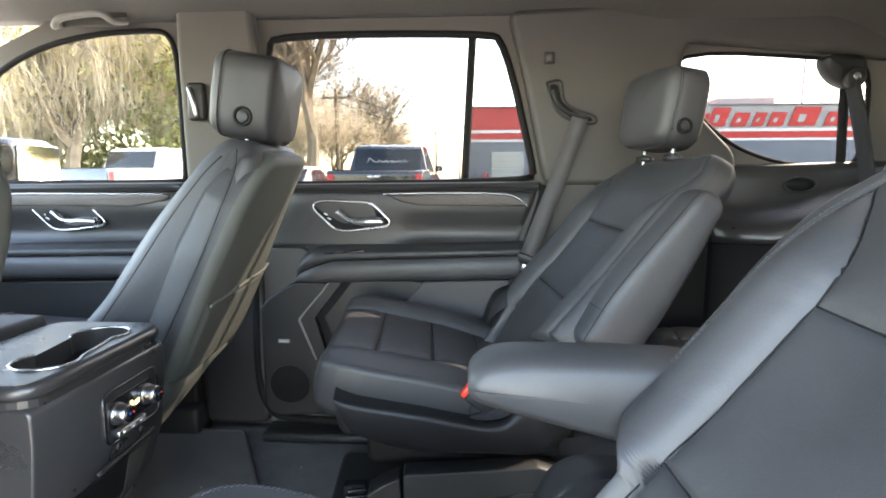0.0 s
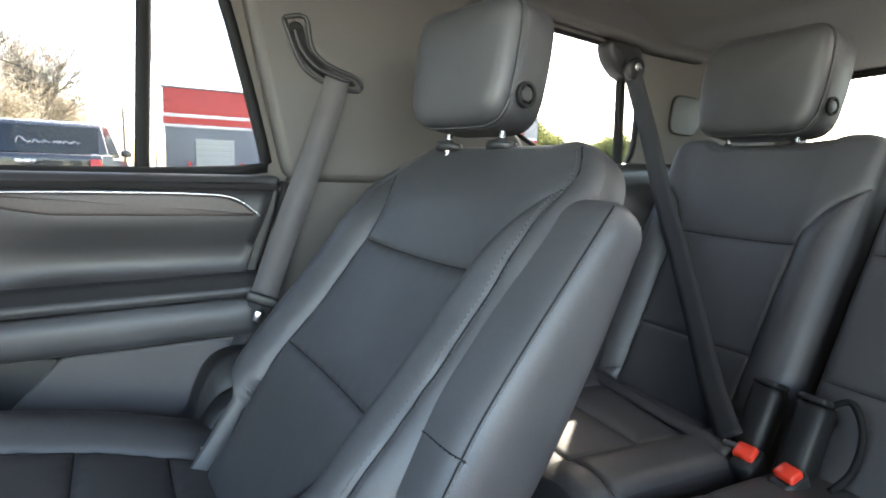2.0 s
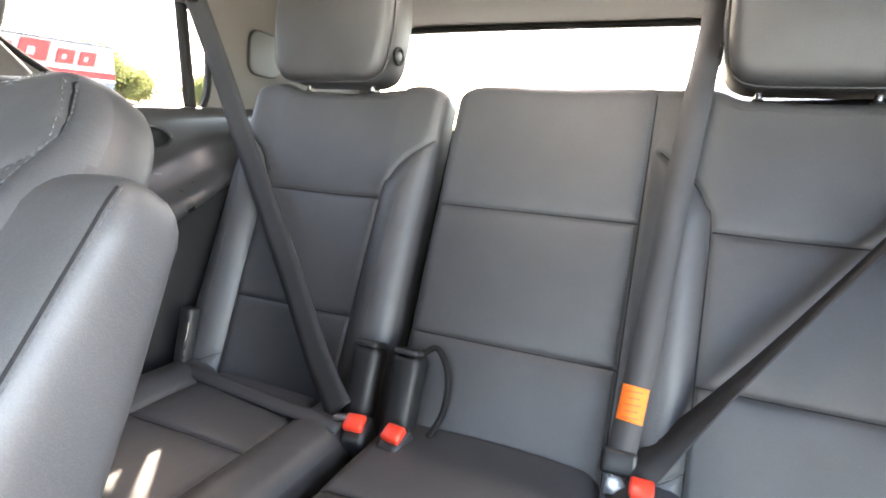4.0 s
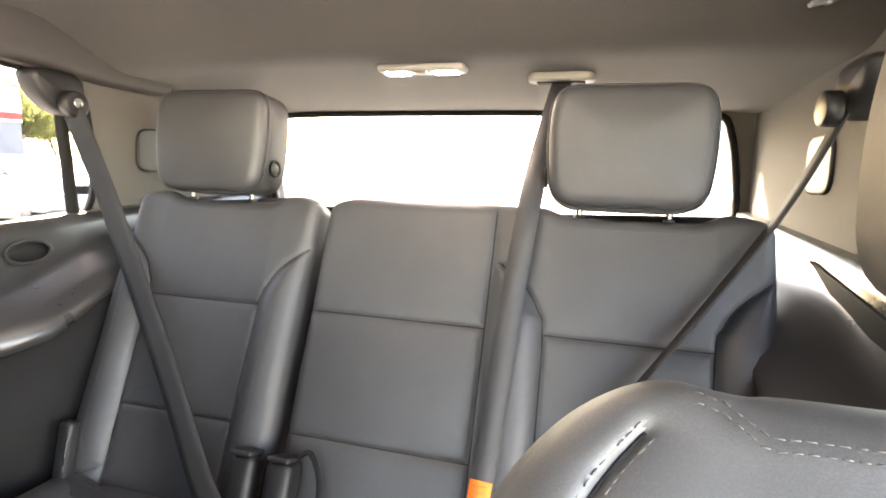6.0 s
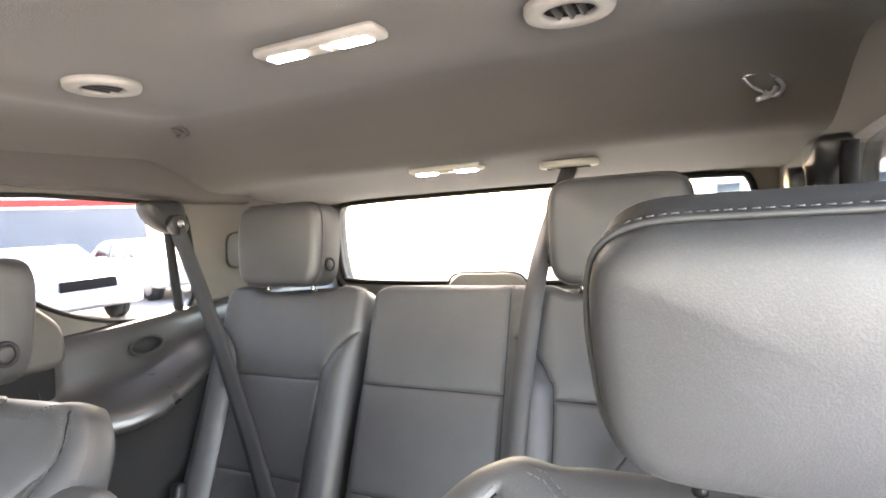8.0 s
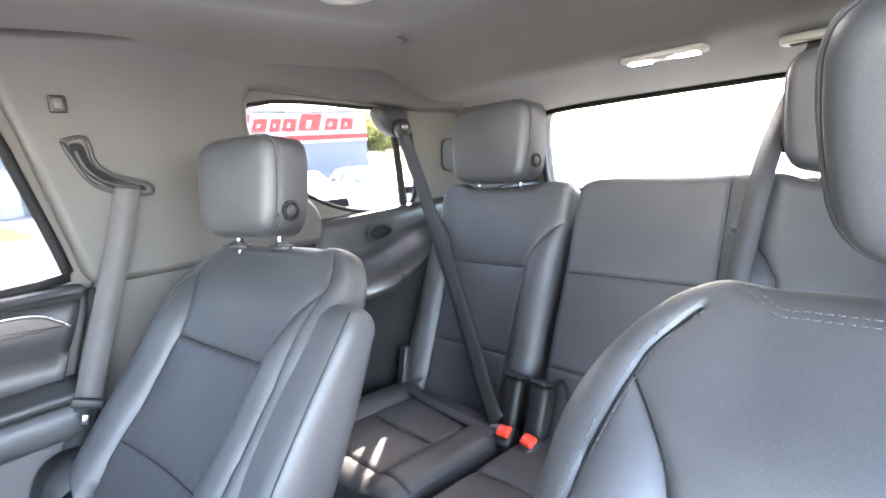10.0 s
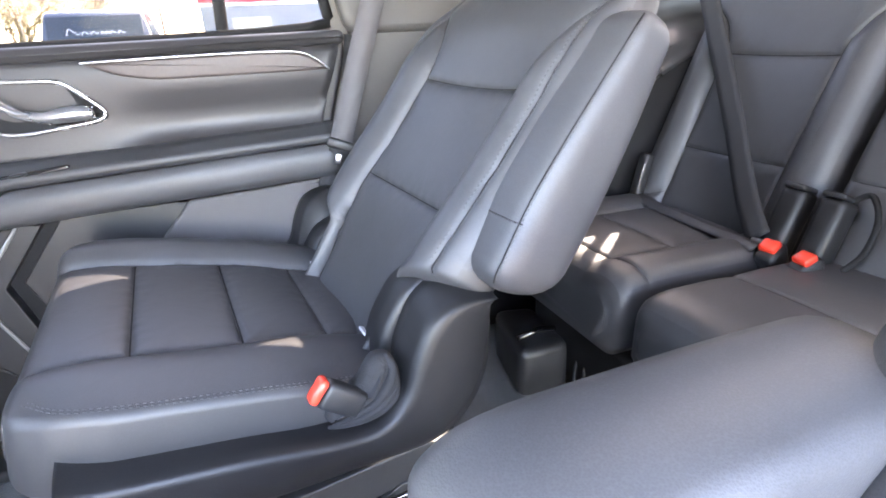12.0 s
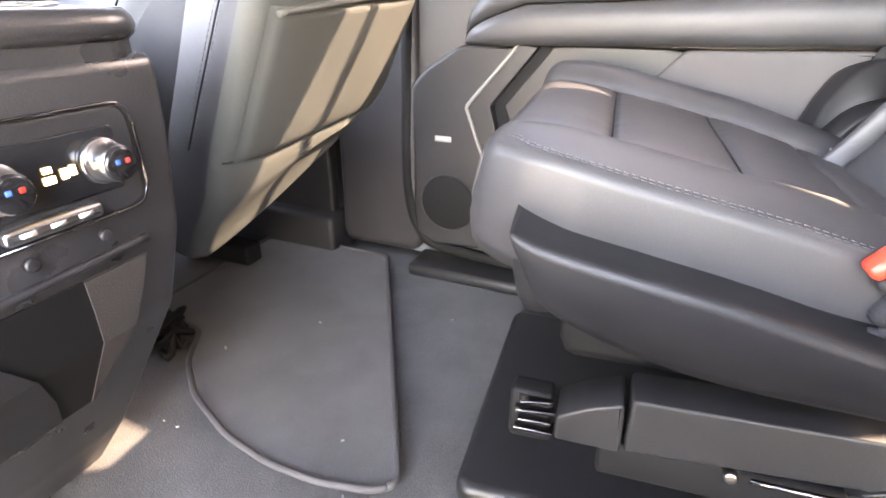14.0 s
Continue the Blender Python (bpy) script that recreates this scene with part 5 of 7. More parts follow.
def bench_back(parent, m, half, spans, seed):
    """One folding backrest; spans: (kind, centre, half width) of its seats, sewn to one another."""
    ins = 0.126

    def lines(h):
        inner = dense([(ins - 0.002, -0.04), (ins, 0.17), (ins + 0.003, 0.385), (ins + 0.014, 0.425), (ins + 0.036, 0.460), (h - 0.008, 0.500)])
        outer = dense([(ins + 0.030, 0.075), (ins + 0.042, 0.12), (ins + 0.044, 0.28), (ins + 0.050, 0.40), (h - 0.012, 0.495)])
        return inner, outer

    def span_of(u):
        return min(spans, key=lambda q: abs(u - q[1]) - q[2])
    curves = {h: [(v, u) for u, v in lines(h)[0]] for _, _, h in spans}

    def W(v):
        r = 0.028
        x = (v - (0.604 - r)) / r
        return half - (0.008 * max(0, (0.15 - v) / 0.15)) - (r * (1 - math.sqrt(max(0, 1 - x * x))) if x > 0 else 0)

    def front(u, v):
        kind, c, h = span_of(u)
        a = abs(u - c)
        if kind == "flat":
            return 0.004
        i = curve_at(curves[h], v)
        x = (a - i) / max(h - i, 0.02)
        return 0.002 + (0.020 * math.sin(math.pi * min(max(x, 0), 1) ** 0.9) * hump((0.52 - v) / 0.14) if x > 0 else 0) - 0.008 * (1 - min(1, a / 0.13) ** 2)

    def panel(u, v):
        if abs(u) > W(min(v, 0.599)) - 0.006 or v > 0.607:
            return None
        kind, c, h = span_of(u)
        if kind == "wing" and v < 0.5 and abs(u - c) > curve_at(curves[h], v):
            return "bolster:%d" % (u > c)
        return ("lower_panel" if v < 0.168 else "middle_panel" if v < 0.385 else "upper_panel") + ":%d" % spans.index((kind, c, h))
    seams = []
    for kind, c, h in spans:
        wd = ins if kind == "wing" else h
        seams += [[(c - wd, 0.385), (c + wd, 0.385)], [(c - wd, 0.168), (c + wd, 0.168)]]
        if kind == "wing":
            inner, outer = lines(h)
            seams += [[(c + s * a, b) for a, b in inner] for s in (-1, 1)]
            seams += [[(c + s * a, b) for a, b in ((ins, 0.055), (ins + 0.03, 0.035), (h - 0.03, 0.035), (h - 0.012, 0.06))] for s in (-1, 1)]
        else:
            seams.append([(c - h, -0.03), (c - h, 0.594)])

    def saddle(u, v):
        kind, c, h = span_of(u)
        return -0.014 * hump((0.15 - abs(u - c)) / 0.05) * hump((v - 0.49) / 0.11) if kind == "wing" else 0.0
    bk, spot = padded(parent, "backrest", m, W, -0.04, 0.611, front, 0.085, seams, panel, 0.026, 0.024, saddle=saddle, label="black leather backrest", tuft=0.005, seed=seed * 7)
    nz = m.to_3x3() @ Vector((0, 0, 1))
    for kind, c, h in spans:
        if kind == "wing":
            for s in (-1, 1):
                sewn(bk, spot, [(c + s * a, b) for a, b in lines(h)[1]], nz)
            sewn(bk, spot, [(c - 0.14 + 0.28 * k / 20, 0.584) for k in range(21)], nz)
        else:
            sewn(bk, spot, [(c - h + 0.006, 0.02 + 0.54 * k / 30) for k in range(31)], nz)
    return bk


def bench_cushion(parent, top, h, wing, seed):
    m = top @ Matrix(((0, -1, 0, 1.52), (1, 0, 0, 0), (0, 0, 1, 0), (0, 0, 0, 1)))

    def W(v):
        r = 0.03
        x = (v - (0.385 - r)) / r
        return h - 0.001 - (r * (1 - math.sqrt(max(0, 1 - x * x))) if x > 0 else 0)

    def front(u, v):
        a = abs(u)
        swell = 0.012 * math.sin(math.pi * min(max((a - 0.112) / (h - 0.112), 0), 1) ** 0.9) if wing and a > 0.112 else 0
        return 0.002 + swell + (0 if wing else 0.006 * (1 - (a / h) ** 2)) - 0.02 * max(0, (v - 0.31) / 0.075) ** 2

    def panel(u, v):
        a = abs(u)
        if a > h - 0.006 or v > 0.375:
            return None
        if not wing:
            return "top_pad" if v < 0.19 else "front_pad"
        if v > 0.322:
            return "front_roll"
        return "side_roll:%d" % (u > 0) if a > 0.112 else "inner_panel" if v < 0.176 else "inner_panel:1"
    if wing:
        seams = [[(-0.112, 0.176), (0.112, 0.176)], [(-h, 0.322), (h, 0.322)], [(0.112, -0.05), (0.112, 0.322)], [(-0.112, -0.05), (-0.112, 0.322)]]
    else:
        seams = [[(-h, 0.19), (h, 0.19)]]
    return padded(parent, "cushion", m, W, 0.0, 0.388, front, 0.15, seams, panel, 0.034, 0.028, label="black leather bench cushion", tuft=0.005, seed=seed * 11 + 2)[0]


def bench_section(name, y0, y1, label, seats):
    """seats: list of (kind, ya, yb) across the section; y falls from y0 to y1."""
    b = thing(name, 0, 0, 0, label, "bench seat", "third row bench")
    mid, half = (y0 + y1) / 2, (y0 - y1) / 2
    m = at_y(M3, mid)
    part("backrest_shell", slab(mirrored([(half - 0.012, 0.0), (half, 0.10), (half, 0.45), (half - 0.006, 0.55), (half - 0.025, 0.570)]), m, -0.125, -0.075, 0.012, 0.0, 1), DARK, b, "black plastic backrest shell")
    bench_back(b, m, half - 0.002, [(kind, (ya + yb) / 2 - mid, (ya - yb) / 2) for kind, ya, yb in seats], mid)
    for kind, ya, yb in seats:
        c, h = (ya + yb) / 2, (ya - yb) / 2
        wing = kind == "wing"
        bench_cushion(b, at(0, c, 0.460, 0, 2.5, 0), h, wing, c)
    for kind, ya, yb in seats:
        if kind == "wing":
            headrest(b, Matrix.Translation((1.790, (ya + yb) / 2 + (0.03 if ya > 0 else 0.012), 1.023)) @ frame_of(0, 0, 8), 0.272, 0.208, 0.105, -1 if y0 > 0.3 else 1)
    return b


bench_section("third_row_seat", 0.592, 0.152, "narrow black leather section of the folding third row bench", [("wing", 0.590, 0.154)])
bench_section("third_row_seat", 0.136, -0.640, "wide black leather section of the folding third row bench", [("flat", 0.134, -0.196), ("wing", -0.204, -0.638)])


# ==== belts ====
def belt(name, label, group="seat belts"):
    return thing(name, 0, 0, 0, label, "seat belt", group)


b1 = belt("seat_belt", "grey second row seat belt hanging beside the pillar")
part("webbing", strap([(0.965, 0.706, 1.005), (0.925, 0.695, 0.88), (0.865, 0.675, 0.73), (0.812, 0.655, 0.59)], (0.85, -0.25, -0.2), 0.046), BELT, b1, "grey belt webbing")
part("lower_webbing", strap([(0.812, 0.655, 0.59), (0.79, 0.67, 0.53), (0.752, 0.68, 0.44), (0.69, 0.68, 0.32)], (0.85, -0.25, -0.2), 0.040), BELT_DARK, b1, "dark lower webbing")
part("tongue_stop", rbox(0.058, 0.014, 0.020, at(0.813, 0.65, 0.592, 0, 20, -15), 0.005), PLASTIC, b1, "black tongue keeper")
part("tongue", rbox(0.012, 0.005, 0.020, at(0.802, 0.640, 0.566, 0, 20, -15), 0.002), STEEL, b1, "bright steel tongue")
g1 = part("slot_bezel", tube([(0.865, 0.713, 1.095), (0.905, 0.713, 1.10), (0.915, 0.713, 1.05), (0.945, 0.713, 1.022), (1.005, 0.713, 1.00), (1.005, 0.713, 0.978), (0.94, 0.713, 0.988), (0.895, 0.713, 1.02), (0.865, 0.713, 1.095)], 0.004, 6, 4), PLASTIC, b1, "curved black belt slot bezel")
part("slot", slab([(0.872, 1.09), (0.90, 1.092), (0.908, 1.045), (0.945, 1.015), (1.0, 0.995), (1.0, 0.985), (0.94, 0.995), (0.90, 1.025)], side_m(-1) @ Matrix.Translation((0, 0, -0.72)), 0.0, 0.006, 0.002, 0, 1), DARK, g1)
part("guide_loop", tube([(0.885, 0.706, 1.075), (0.895, 0.700, 1.04), (0.925, 0.698, 1.01), (0.985, 0.70, 0.992)], 0.0040, 8, 6), PLASTIC, g1, "black guide loop")

b2 = belt("seat_belt", "black third row seat belt buckled across the narrow section")
part("webbing", strap([(1.706, 0.700, 1.090), (1.692, 0.618, 0.935), (1.666, 0.534, 0.785), (1.622, 0.449, 0.686), (1.576, 0.364, 0.586), (1.515, 0.262, 0.470), (1.470, 0.190, 0.418)], (-0.23, 0.76, -0.50), 0.044), BELT_DARK, b2, "black belt webbing")
# greyer than the shoulder webbing: the sheen is put into its colour
part("lap_webbing", strap([(1.440, 0.168, 0.412), (1.456, 0.30, 0.407), (1.474, 0.44, 0.405), (1.495, 0.565, 0.404)], (0.93, 0, 0.36), 0.026), BELT_MID, b2, "lap webbing in lighter grey for its sheen, lying on the cushion")
part("tongue", rbox(0.035, 0.05, 0.008, at(1.465, 0.165, 0.415, 0, 25, 20), 0.003), STEEL, b2, "bright steel tongue")
b2r = part("guide_cover", slab([(1.635, 1.165), (1.76, 1.16), (1.755, 1.085), (1.725, 1.070), (1.68, 1.085), (1.645, 1.12)], side_m(-1) @ Matrix.Translation((0, 0, -Y_FAR)), -0.005, 0.048, 0.014, 0.003), PLASTIC, b2, "black belt guide cover on the pillar")
part("guide", disc(0.028, 0.022, at(1.708, 0.705, 1.096, 90, 0, 0), 20, bevel=0.005), PLASTIC, b2r, "round black swivel guide")
part("guide_bolt", disc(0.010, 0.008, at(1.708, 0.688, 1.099, 90, 0, 0), 12, bevel=0.002), STEEL, b2r)
small("quarter_window_post", tube([(1.722, Y_FAR - 0.004, 1.15), (1.727, Y_FAR - 0.006, 1.0), (1.734, Y_FAR - 0.006, 0.85)], 0.013, 8, 4), DARK, "black post across the quarter window", "window post")

b3 = belt("seat_belt", "dark grey centre seat belt from the roof with an orange tag")
part("webbing", strap([(2.02, -0.275, 1.168), (1.93, -0.268, 1.10), (1.765, -0.257, 0.965), (1.675, -0.243, 0.80), (1.590, -0.230, 0.60), (1.541, -0.221, 0.487), (1.512, -0.214, 0.42)], (0.05, -1, 0), 0.038), BELT_MID, b3, "dark grey belt webbing")
tg = part("orange_tag", strap([(1.5545, -0.2235, 0.520), (1.545, -0.2218, 0.4975), (1.5362, -0.2201, 0.4765)], (0.05, -1, 0), 0.034, 0.0035, 4), ORANGE, b3, "orange paper caution tag")
for k in range(5):
    part("tag_line", rbox(0.0012, 0.022 - 0.006 * (k % 2), 0.0012, at(1.5480 - 0.0033 * k, -0.2228 + 0.0006 * k, 0.5145 - 0.0080 * k, 0, 24, 4), 0), RED, tg)
part("tongue", rbox(0.016, 0.046, 0.034, at(1.516, -0.215, 0.426, 0, 24, 0), 0.006), PLASTIC, b3, "black plastic tongue grip")
part("tongue_blade", rbox(0.004, 0.026, 0.030, at(1.503, -0.214, 0.402, 0, 24, 0), 0.001), DARK_STEEL, b3, "steel tongue blade")
sb = part("roof_bezel", slab([(1.985, -0.345), (1.985, -0.205), (2.055, -0.205), (2.055, -0.345)], Matrix.Translation((0, 0, roof_z(2.02, -0.27) - 0.002)) @ Matrix.Diagonal((1, 1, -1, 1)), -0.004, 0.014, 0.006, 0, 2), BEIGE, b3, "pale plastic roof outlet")
part("outlet_slot", rbox(0.03, 0.10, 0.006, at(2.018, -0.275, roof_z(2.02, -0.27) - 0.016), 0.002), DARK, sb)

b4 = belt("seat_belt", "black third row seat belt crossing the wide section")
part("webbing", strap([(1.790, -0.712, 1.075), (1.751, -0.657, 0.973), (1.709, -0.595, 0.880), (1.649, -0.493, 0.745), (1.590, -0.390, 0.613), (1.537, -0.295, 0.492), (1.500, -0.232, 0.412)],
                      [(-0.85, -0.05, 0.22), (-0.85, -0.05, 0.22), (-0.82, -0.05, 0.18), (-0.80, -0.02, 0.17), (-0.75, -0.02, 0.14), (-0.60, -0.25, 0.0), (-0.35, -0.6, -0.3)], 0.044), BELT_DARK, b4, "black belt webbing")
b4r = part("guide_cover", slab([(1.715, 1.165), (1.84, 1.16), (1.835, 1.085), (1.805, 1.070), (1.76, 1.085), (1.725, 1.12)], side_m(1) @ Matrix.Translation((0, 0, Y_NEAR)), -0.005, 0.048, 0.014, 0.003), PLASTIC, b4, "black belt guide cover on the pillar")
part("guide", disc(0.028, 0.022, at(1.79, -0.705, 1.090, -90, 0, 0), 20, bevel=0.005), PLASTIC, b4r, "round black swivel guide")
small("quarter_window_post", tube([(1.722, Y_NEAR + 0.004, 1.15), (1.727, Y_NEAR + 0.006, 1.0), (1.734, Y_NEAR + 0.006, 0.85)], 0.013, 8, 4), DARK, "black post across the quarter window", "window post")

# buckles of the third row
for bx, by, rot, lab in ((1.462, 0.150, 8, "red topped belt buckle in the bench cushion"), (1.462, 0.086, -8, "red topped belt buckle in the bench cushion"), (1.495, -0.246, 0, "red topped belt buckle in the bench cushion")):
    bk = thing("belt_buckle", bx, by, 0.402, lab, "buckle", "third row buckles")
    part("body", rbox(0.050, 0.036, 0.060, at(0, 0, -0.016, 0, -24, rot), 0.008), PLASTIC, bk)
    part("button", rbox(0.026, 0.030, 0.014, at(-0.012, 0, 0.016, 0, -24, rot), 0.004), RED, bk, "red release button")
for by in (0.174, 0.104):
    hg = thing("seat_hinge_bracket", 1.512, by, 0.432, "black plastic hinge cover between the bench sections", "hinge cover", "bench hinge covers")
    part("cover", rbox(0.050, 0.046, 0.150, at(0, 0, 0, 0, 22, 0), 0.012), VALANCE, hg)
    part("cap", rbox(0.044, 0.040, 0.010, at(0.024, 0, 0.074, 0, 22, 0), 0.004), PLASTIC, hg)
small("seat_cable", tube([(1.545, 0.09, 0.50), (1.55, 0.065, 0.515), (1.535, 0.04, 0.48), (1.515, 0.038, 0.43), (1.49, 0.05, 0.40)], 0.005, 8, 6), DARK, "black cable loop beside the bench hinge", "cable")
rl3 = thing("seat_release_latch", 1.515, 0.552, 0.452, "black release latch with a thin metal edge beside the bench", "latch")
part("lever", rbox(0.026, 0.030, 0.105, at(0, 0, 0, 0, 14, 0), 0.008, 3), PLASTIC, rl3)
part("bright_edge", tube([(-0.022, -0.010, -0.046), (-0.012, -0.011, 0.0), (0.002, -0.010, 0.046)], 0.0016, 6, 5), DARK_STEEL, rl3, "thin metal edge")

# ==== centre console ====
con = thing("centre_console", -0.14, -0.15, 0, "black centre console with cup holders and rear climate controls", "console")
prof = [(-0.55, 0.0), (-0.02, 0.0), (0.06, 0.10), (0.13, 0.20), (0.205, 0.31), (0.238, 0.40), (0.250, 0.50), (0.250, 0.548), (-0.55, 0.548)]
part("body", slab(prof, side_m(1), -0.150, 0.138, 0.028, 0.0, 0.012), SATIN, con, "black grained console body")
TRACK = [(0.203 + 0.043 * math.cos(radians(a)), -0.068 + 0.043 * math.sin(radians(a))) for a in range(145, 396, 10)] + \
        [(0.190 + 0.043 * math.cos(radians(a)), 0.078 + 0.043 * math.sin(radians(a))) for a in range(-35, 216, 10)]
TRACK = [(x_, y_ * 0.87 - 0.004) for x_, y_ in TRACK]
rim_o = [tuple(q) for q in soften([(0.060, -0.147), (0.247, -0.147), (0.247, 0.135), (0.060, 0.135)], 0.030)]
cp = part("top_plate", holed_wall(rim_o, [TRACK], Matrix(), 0.535, 0.580), SATIN, con, "black top plate with a double cup opening", True)
part("plate_rim", tube([(q[0] + (0.156 - q[0]) * 0.03, q[1] * 0.965 - 0.0002, 0.5685) for q in rim_o], 0.012, 12, 1, closed=True, smooth=False), SATIN, cp)
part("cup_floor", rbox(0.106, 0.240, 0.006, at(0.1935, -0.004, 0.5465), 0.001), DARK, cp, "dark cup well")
part("cup_ring", tube([(x_, y_, 0.5815) for x_, y_ in TRACK], 0.0022, 6, 1, closed=True, smooth=False), CHROME, cp, "chrome ring round the cup holders")
part("lid", rbox(0.46, 0.275, 0.05, at(-0.180, -0.006, 0.571), 0.014, 3), LEATHER, con, "padded black console lid")
fp = Matrix(((0, 0, 1, 0.250), (1, 0, 0, 0), (0, 1, 0, 0.012), (0, 0, 0, 1)))
cl = part("climate_panel", slab([(-0.030, 0.424), (-0.030, 0.503), (0.100, 0.503), (0.100, 0.424)], fp, -0.01, 0.003, 0.002, 0, 0.016), PLASTIC, con, "black climate control bezel")
part("display", slab([(-0.024, 0.442), (-0.024, 0.490), (0.084, 0.490), (0.084, 0.442)], fp, -0.004, 0.0045, 0.001, 0, 0.004), GLOSS, cl, "gloss black climate display")
fr = soften([(-0.032, 0.424), (-0.032, 0.505), (0.102, 0.505), (0.102, 0.424)], 0.018)
part("panel_frame", tube([fp @ Vector((q.x, q.y, 0.004)) for q in fr] + [fp @ Vector((fr[0].x, fr[0].y, 0.004))], 0.0012, 6, 1, smooth=False), DARK_STEEL, cl, "thin metal frame")
for ky in (-0.004, 0.069):
    km = fp @ Matrix.Translation((ky, 0.466, 0.003))
    kn = part("knob", join(disc(0.0170, 0.006, km, 30, 0.0168, 0.001), disc(0.0150, 0.022, km, 30, 0.0136, 0.003)), STEEL, cl, "silver knurled knob")
    part("knob_cap", disc(0.0125, 0.005, km @ Matrix.Translation((0, 0, 0.020)), 24, bevel=0.002), GLOSS, kn, "dark knob face")
    for q, m_ in ((-0.004, BADGE_BLUE), (0.004, TAILRED)):
        part("knob_mark", rbox(0.0036, 0.0036, 0.0010, km @ Matrix.Translation((q, 0.002, 0.0254)), 0.0004), m_, kn)
for k, (iy, iz, iw, ih) in enumerate(((0.004 + 0.012, 0.459, 0.006, 0.008), (0.030, 0.462, 0.008, 0.005), (0.030, 0.469, 0.006, 0.004), (0.041, 0.464, 0.005, 0.007), (0.047, 0.465, 0.004, 0.007))):
    part("icon", rbox(iw, ih, 0.0008, fp @ Matrix.Translation((iy, iz, 0.0054)), 0), ICONS, cl, "lit amber symbol")
part("rocker_bar", slab([(-0.010, 0.428), (-0.010, 0.4385), (0.058, 0.4385), (0.058, 0.428)], fp, 0.0, 0.010, 0.002, 0, 0.004), STEEL, cl, "silver rocker bar")
for k in range(3):
    part("rocker_mark", rbox(0.010, 0.003, 0.001, fp @ Matrix.Translation((0.004 + 0.020 * k, 0.4335, 0.0105)), 0), WHITE_PL, cl)
for ky in (0.008, 0.064):
    part("socket_button", disc(0.0055, 0.004, Matrix(((0, 0, 1, 0.2425), (1, 0, 0, ky), (0, 1, 0, 0.418), (0, 0, 0, 1))), 16, bevel=0.0015), PLASTIC, con, "small round button")
part("pocket_lip", tube([(0.246, -0.045, 0.400), (0.246, 0.03, 0.402), (0.245, 0.096, 0.404)], 0.004, 8, 4), PLASTIC, con, "moulded lip above the storage recess")


def console_face(name, edge_a, edge_b, lift, material, label):
    """A panel that follows the sloping rear of the console; the edges give y at five heights."""
    rows = []
    for (z, x), ya, yb in zip(((0.215, 0.140), (0.26, 0.171), (0.31, 0.205), (0.35, 0.2197), (0.385, 0.2325)), edge_a, edge_b):
        rows.append([Vector((x - 0.012, ya, z)), Vector((x + lift, ya, z)), Vector((x + lift, yb, z)), Vector((x - 0.012, yb, z))])
    bm = bmesh.new()
    skin(bm, rows)
    return part(name, bm, material, con, label, True)


CHEEK = (0.066, 0.062, 0.058, 0.050, 0.042)
# no hollow here: a black sheet on the face paints the recess shade
console_face("lower_pocket", (-0.115,) * 5, CHEEK, 0.0025, DARK, "dark sheet painting the shade inside the storage recess")
# lighter grey sheet paints the light on the recess's side wall
console_face("lit_cheek", CHEEK, (0.069, 0.078, 0.090, 0.097, 0.099), 0.0035, CHARCOAL_TRIM, "lighter sheet painting the lit cheek of the storage recess")
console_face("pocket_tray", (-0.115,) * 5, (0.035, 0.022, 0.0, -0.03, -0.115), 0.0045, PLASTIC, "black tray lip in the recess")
wb = thing("wiring_bundle", -0.285, 0.215, 0.012, "tangle of black wiring beside the console", "cables")
wr = random.Random(8)
for _ in range(7):
    part("cable", tube([(wr.uniform(-0.045, 0.045), wr.uniform(-0.04, 0.04), wr.uniform(0.0, 0.07)) for _ in range(6)], wr.uniform(0.004, 0.007), 6, 5), DARK, wb)

# ==== floor mat ====
mt = [(0.250, 0.100), (0.05, 0.455), (-0.085, 0.695), (-0.42, 0.695), (-0.42, 0.30), (-0.26, 0.27), (-0.205, 0.187), (-0.127, 0.126), (-0.02, 0.080), (0.067, 0.062), (0.150, 0.062), (0.225, 0.078)]
fm = thing("floor_mat", 0, 0, 0.0, "charcoal carpet floor mat with a bound edge", "floor mat")
part("mat_surface", slab(mt, at(0, 0, 0.0), 0.002, 0.013, 0.004, 0.0, 0.02), MAT, fm)
edge = soften(mt, 0.02)
part("binding", tube([(q.x, q.y, 0.012) for q in edge] + [(edge[0].x, edge[0].y, 0.012)], 0.0055, 6, 1, smooth=False), GREYCLOTH, fm, "grey bound edge")
crumbs = bmesh.new()
rng = random.Random(4)
for _ in range(7):
    x, y = rng.uniform(-0.2, 0.25), rng.uniform(0.0, 0.6)
    s = rng.uniform(0.001, 0.003)
    bmesh.ops.create_cube(crumbs, size=1, matrix=at(x, y, 0.016, 0, 0, rng.uniform(0, 180)) @ Matrix.Diagonal((s * 2.5, s, s, 1)))
tagged(part("crumbs", crumbs, BEIGE, None), "scattered pale crumbs on the carpet", "crumbs", "", "stuff")


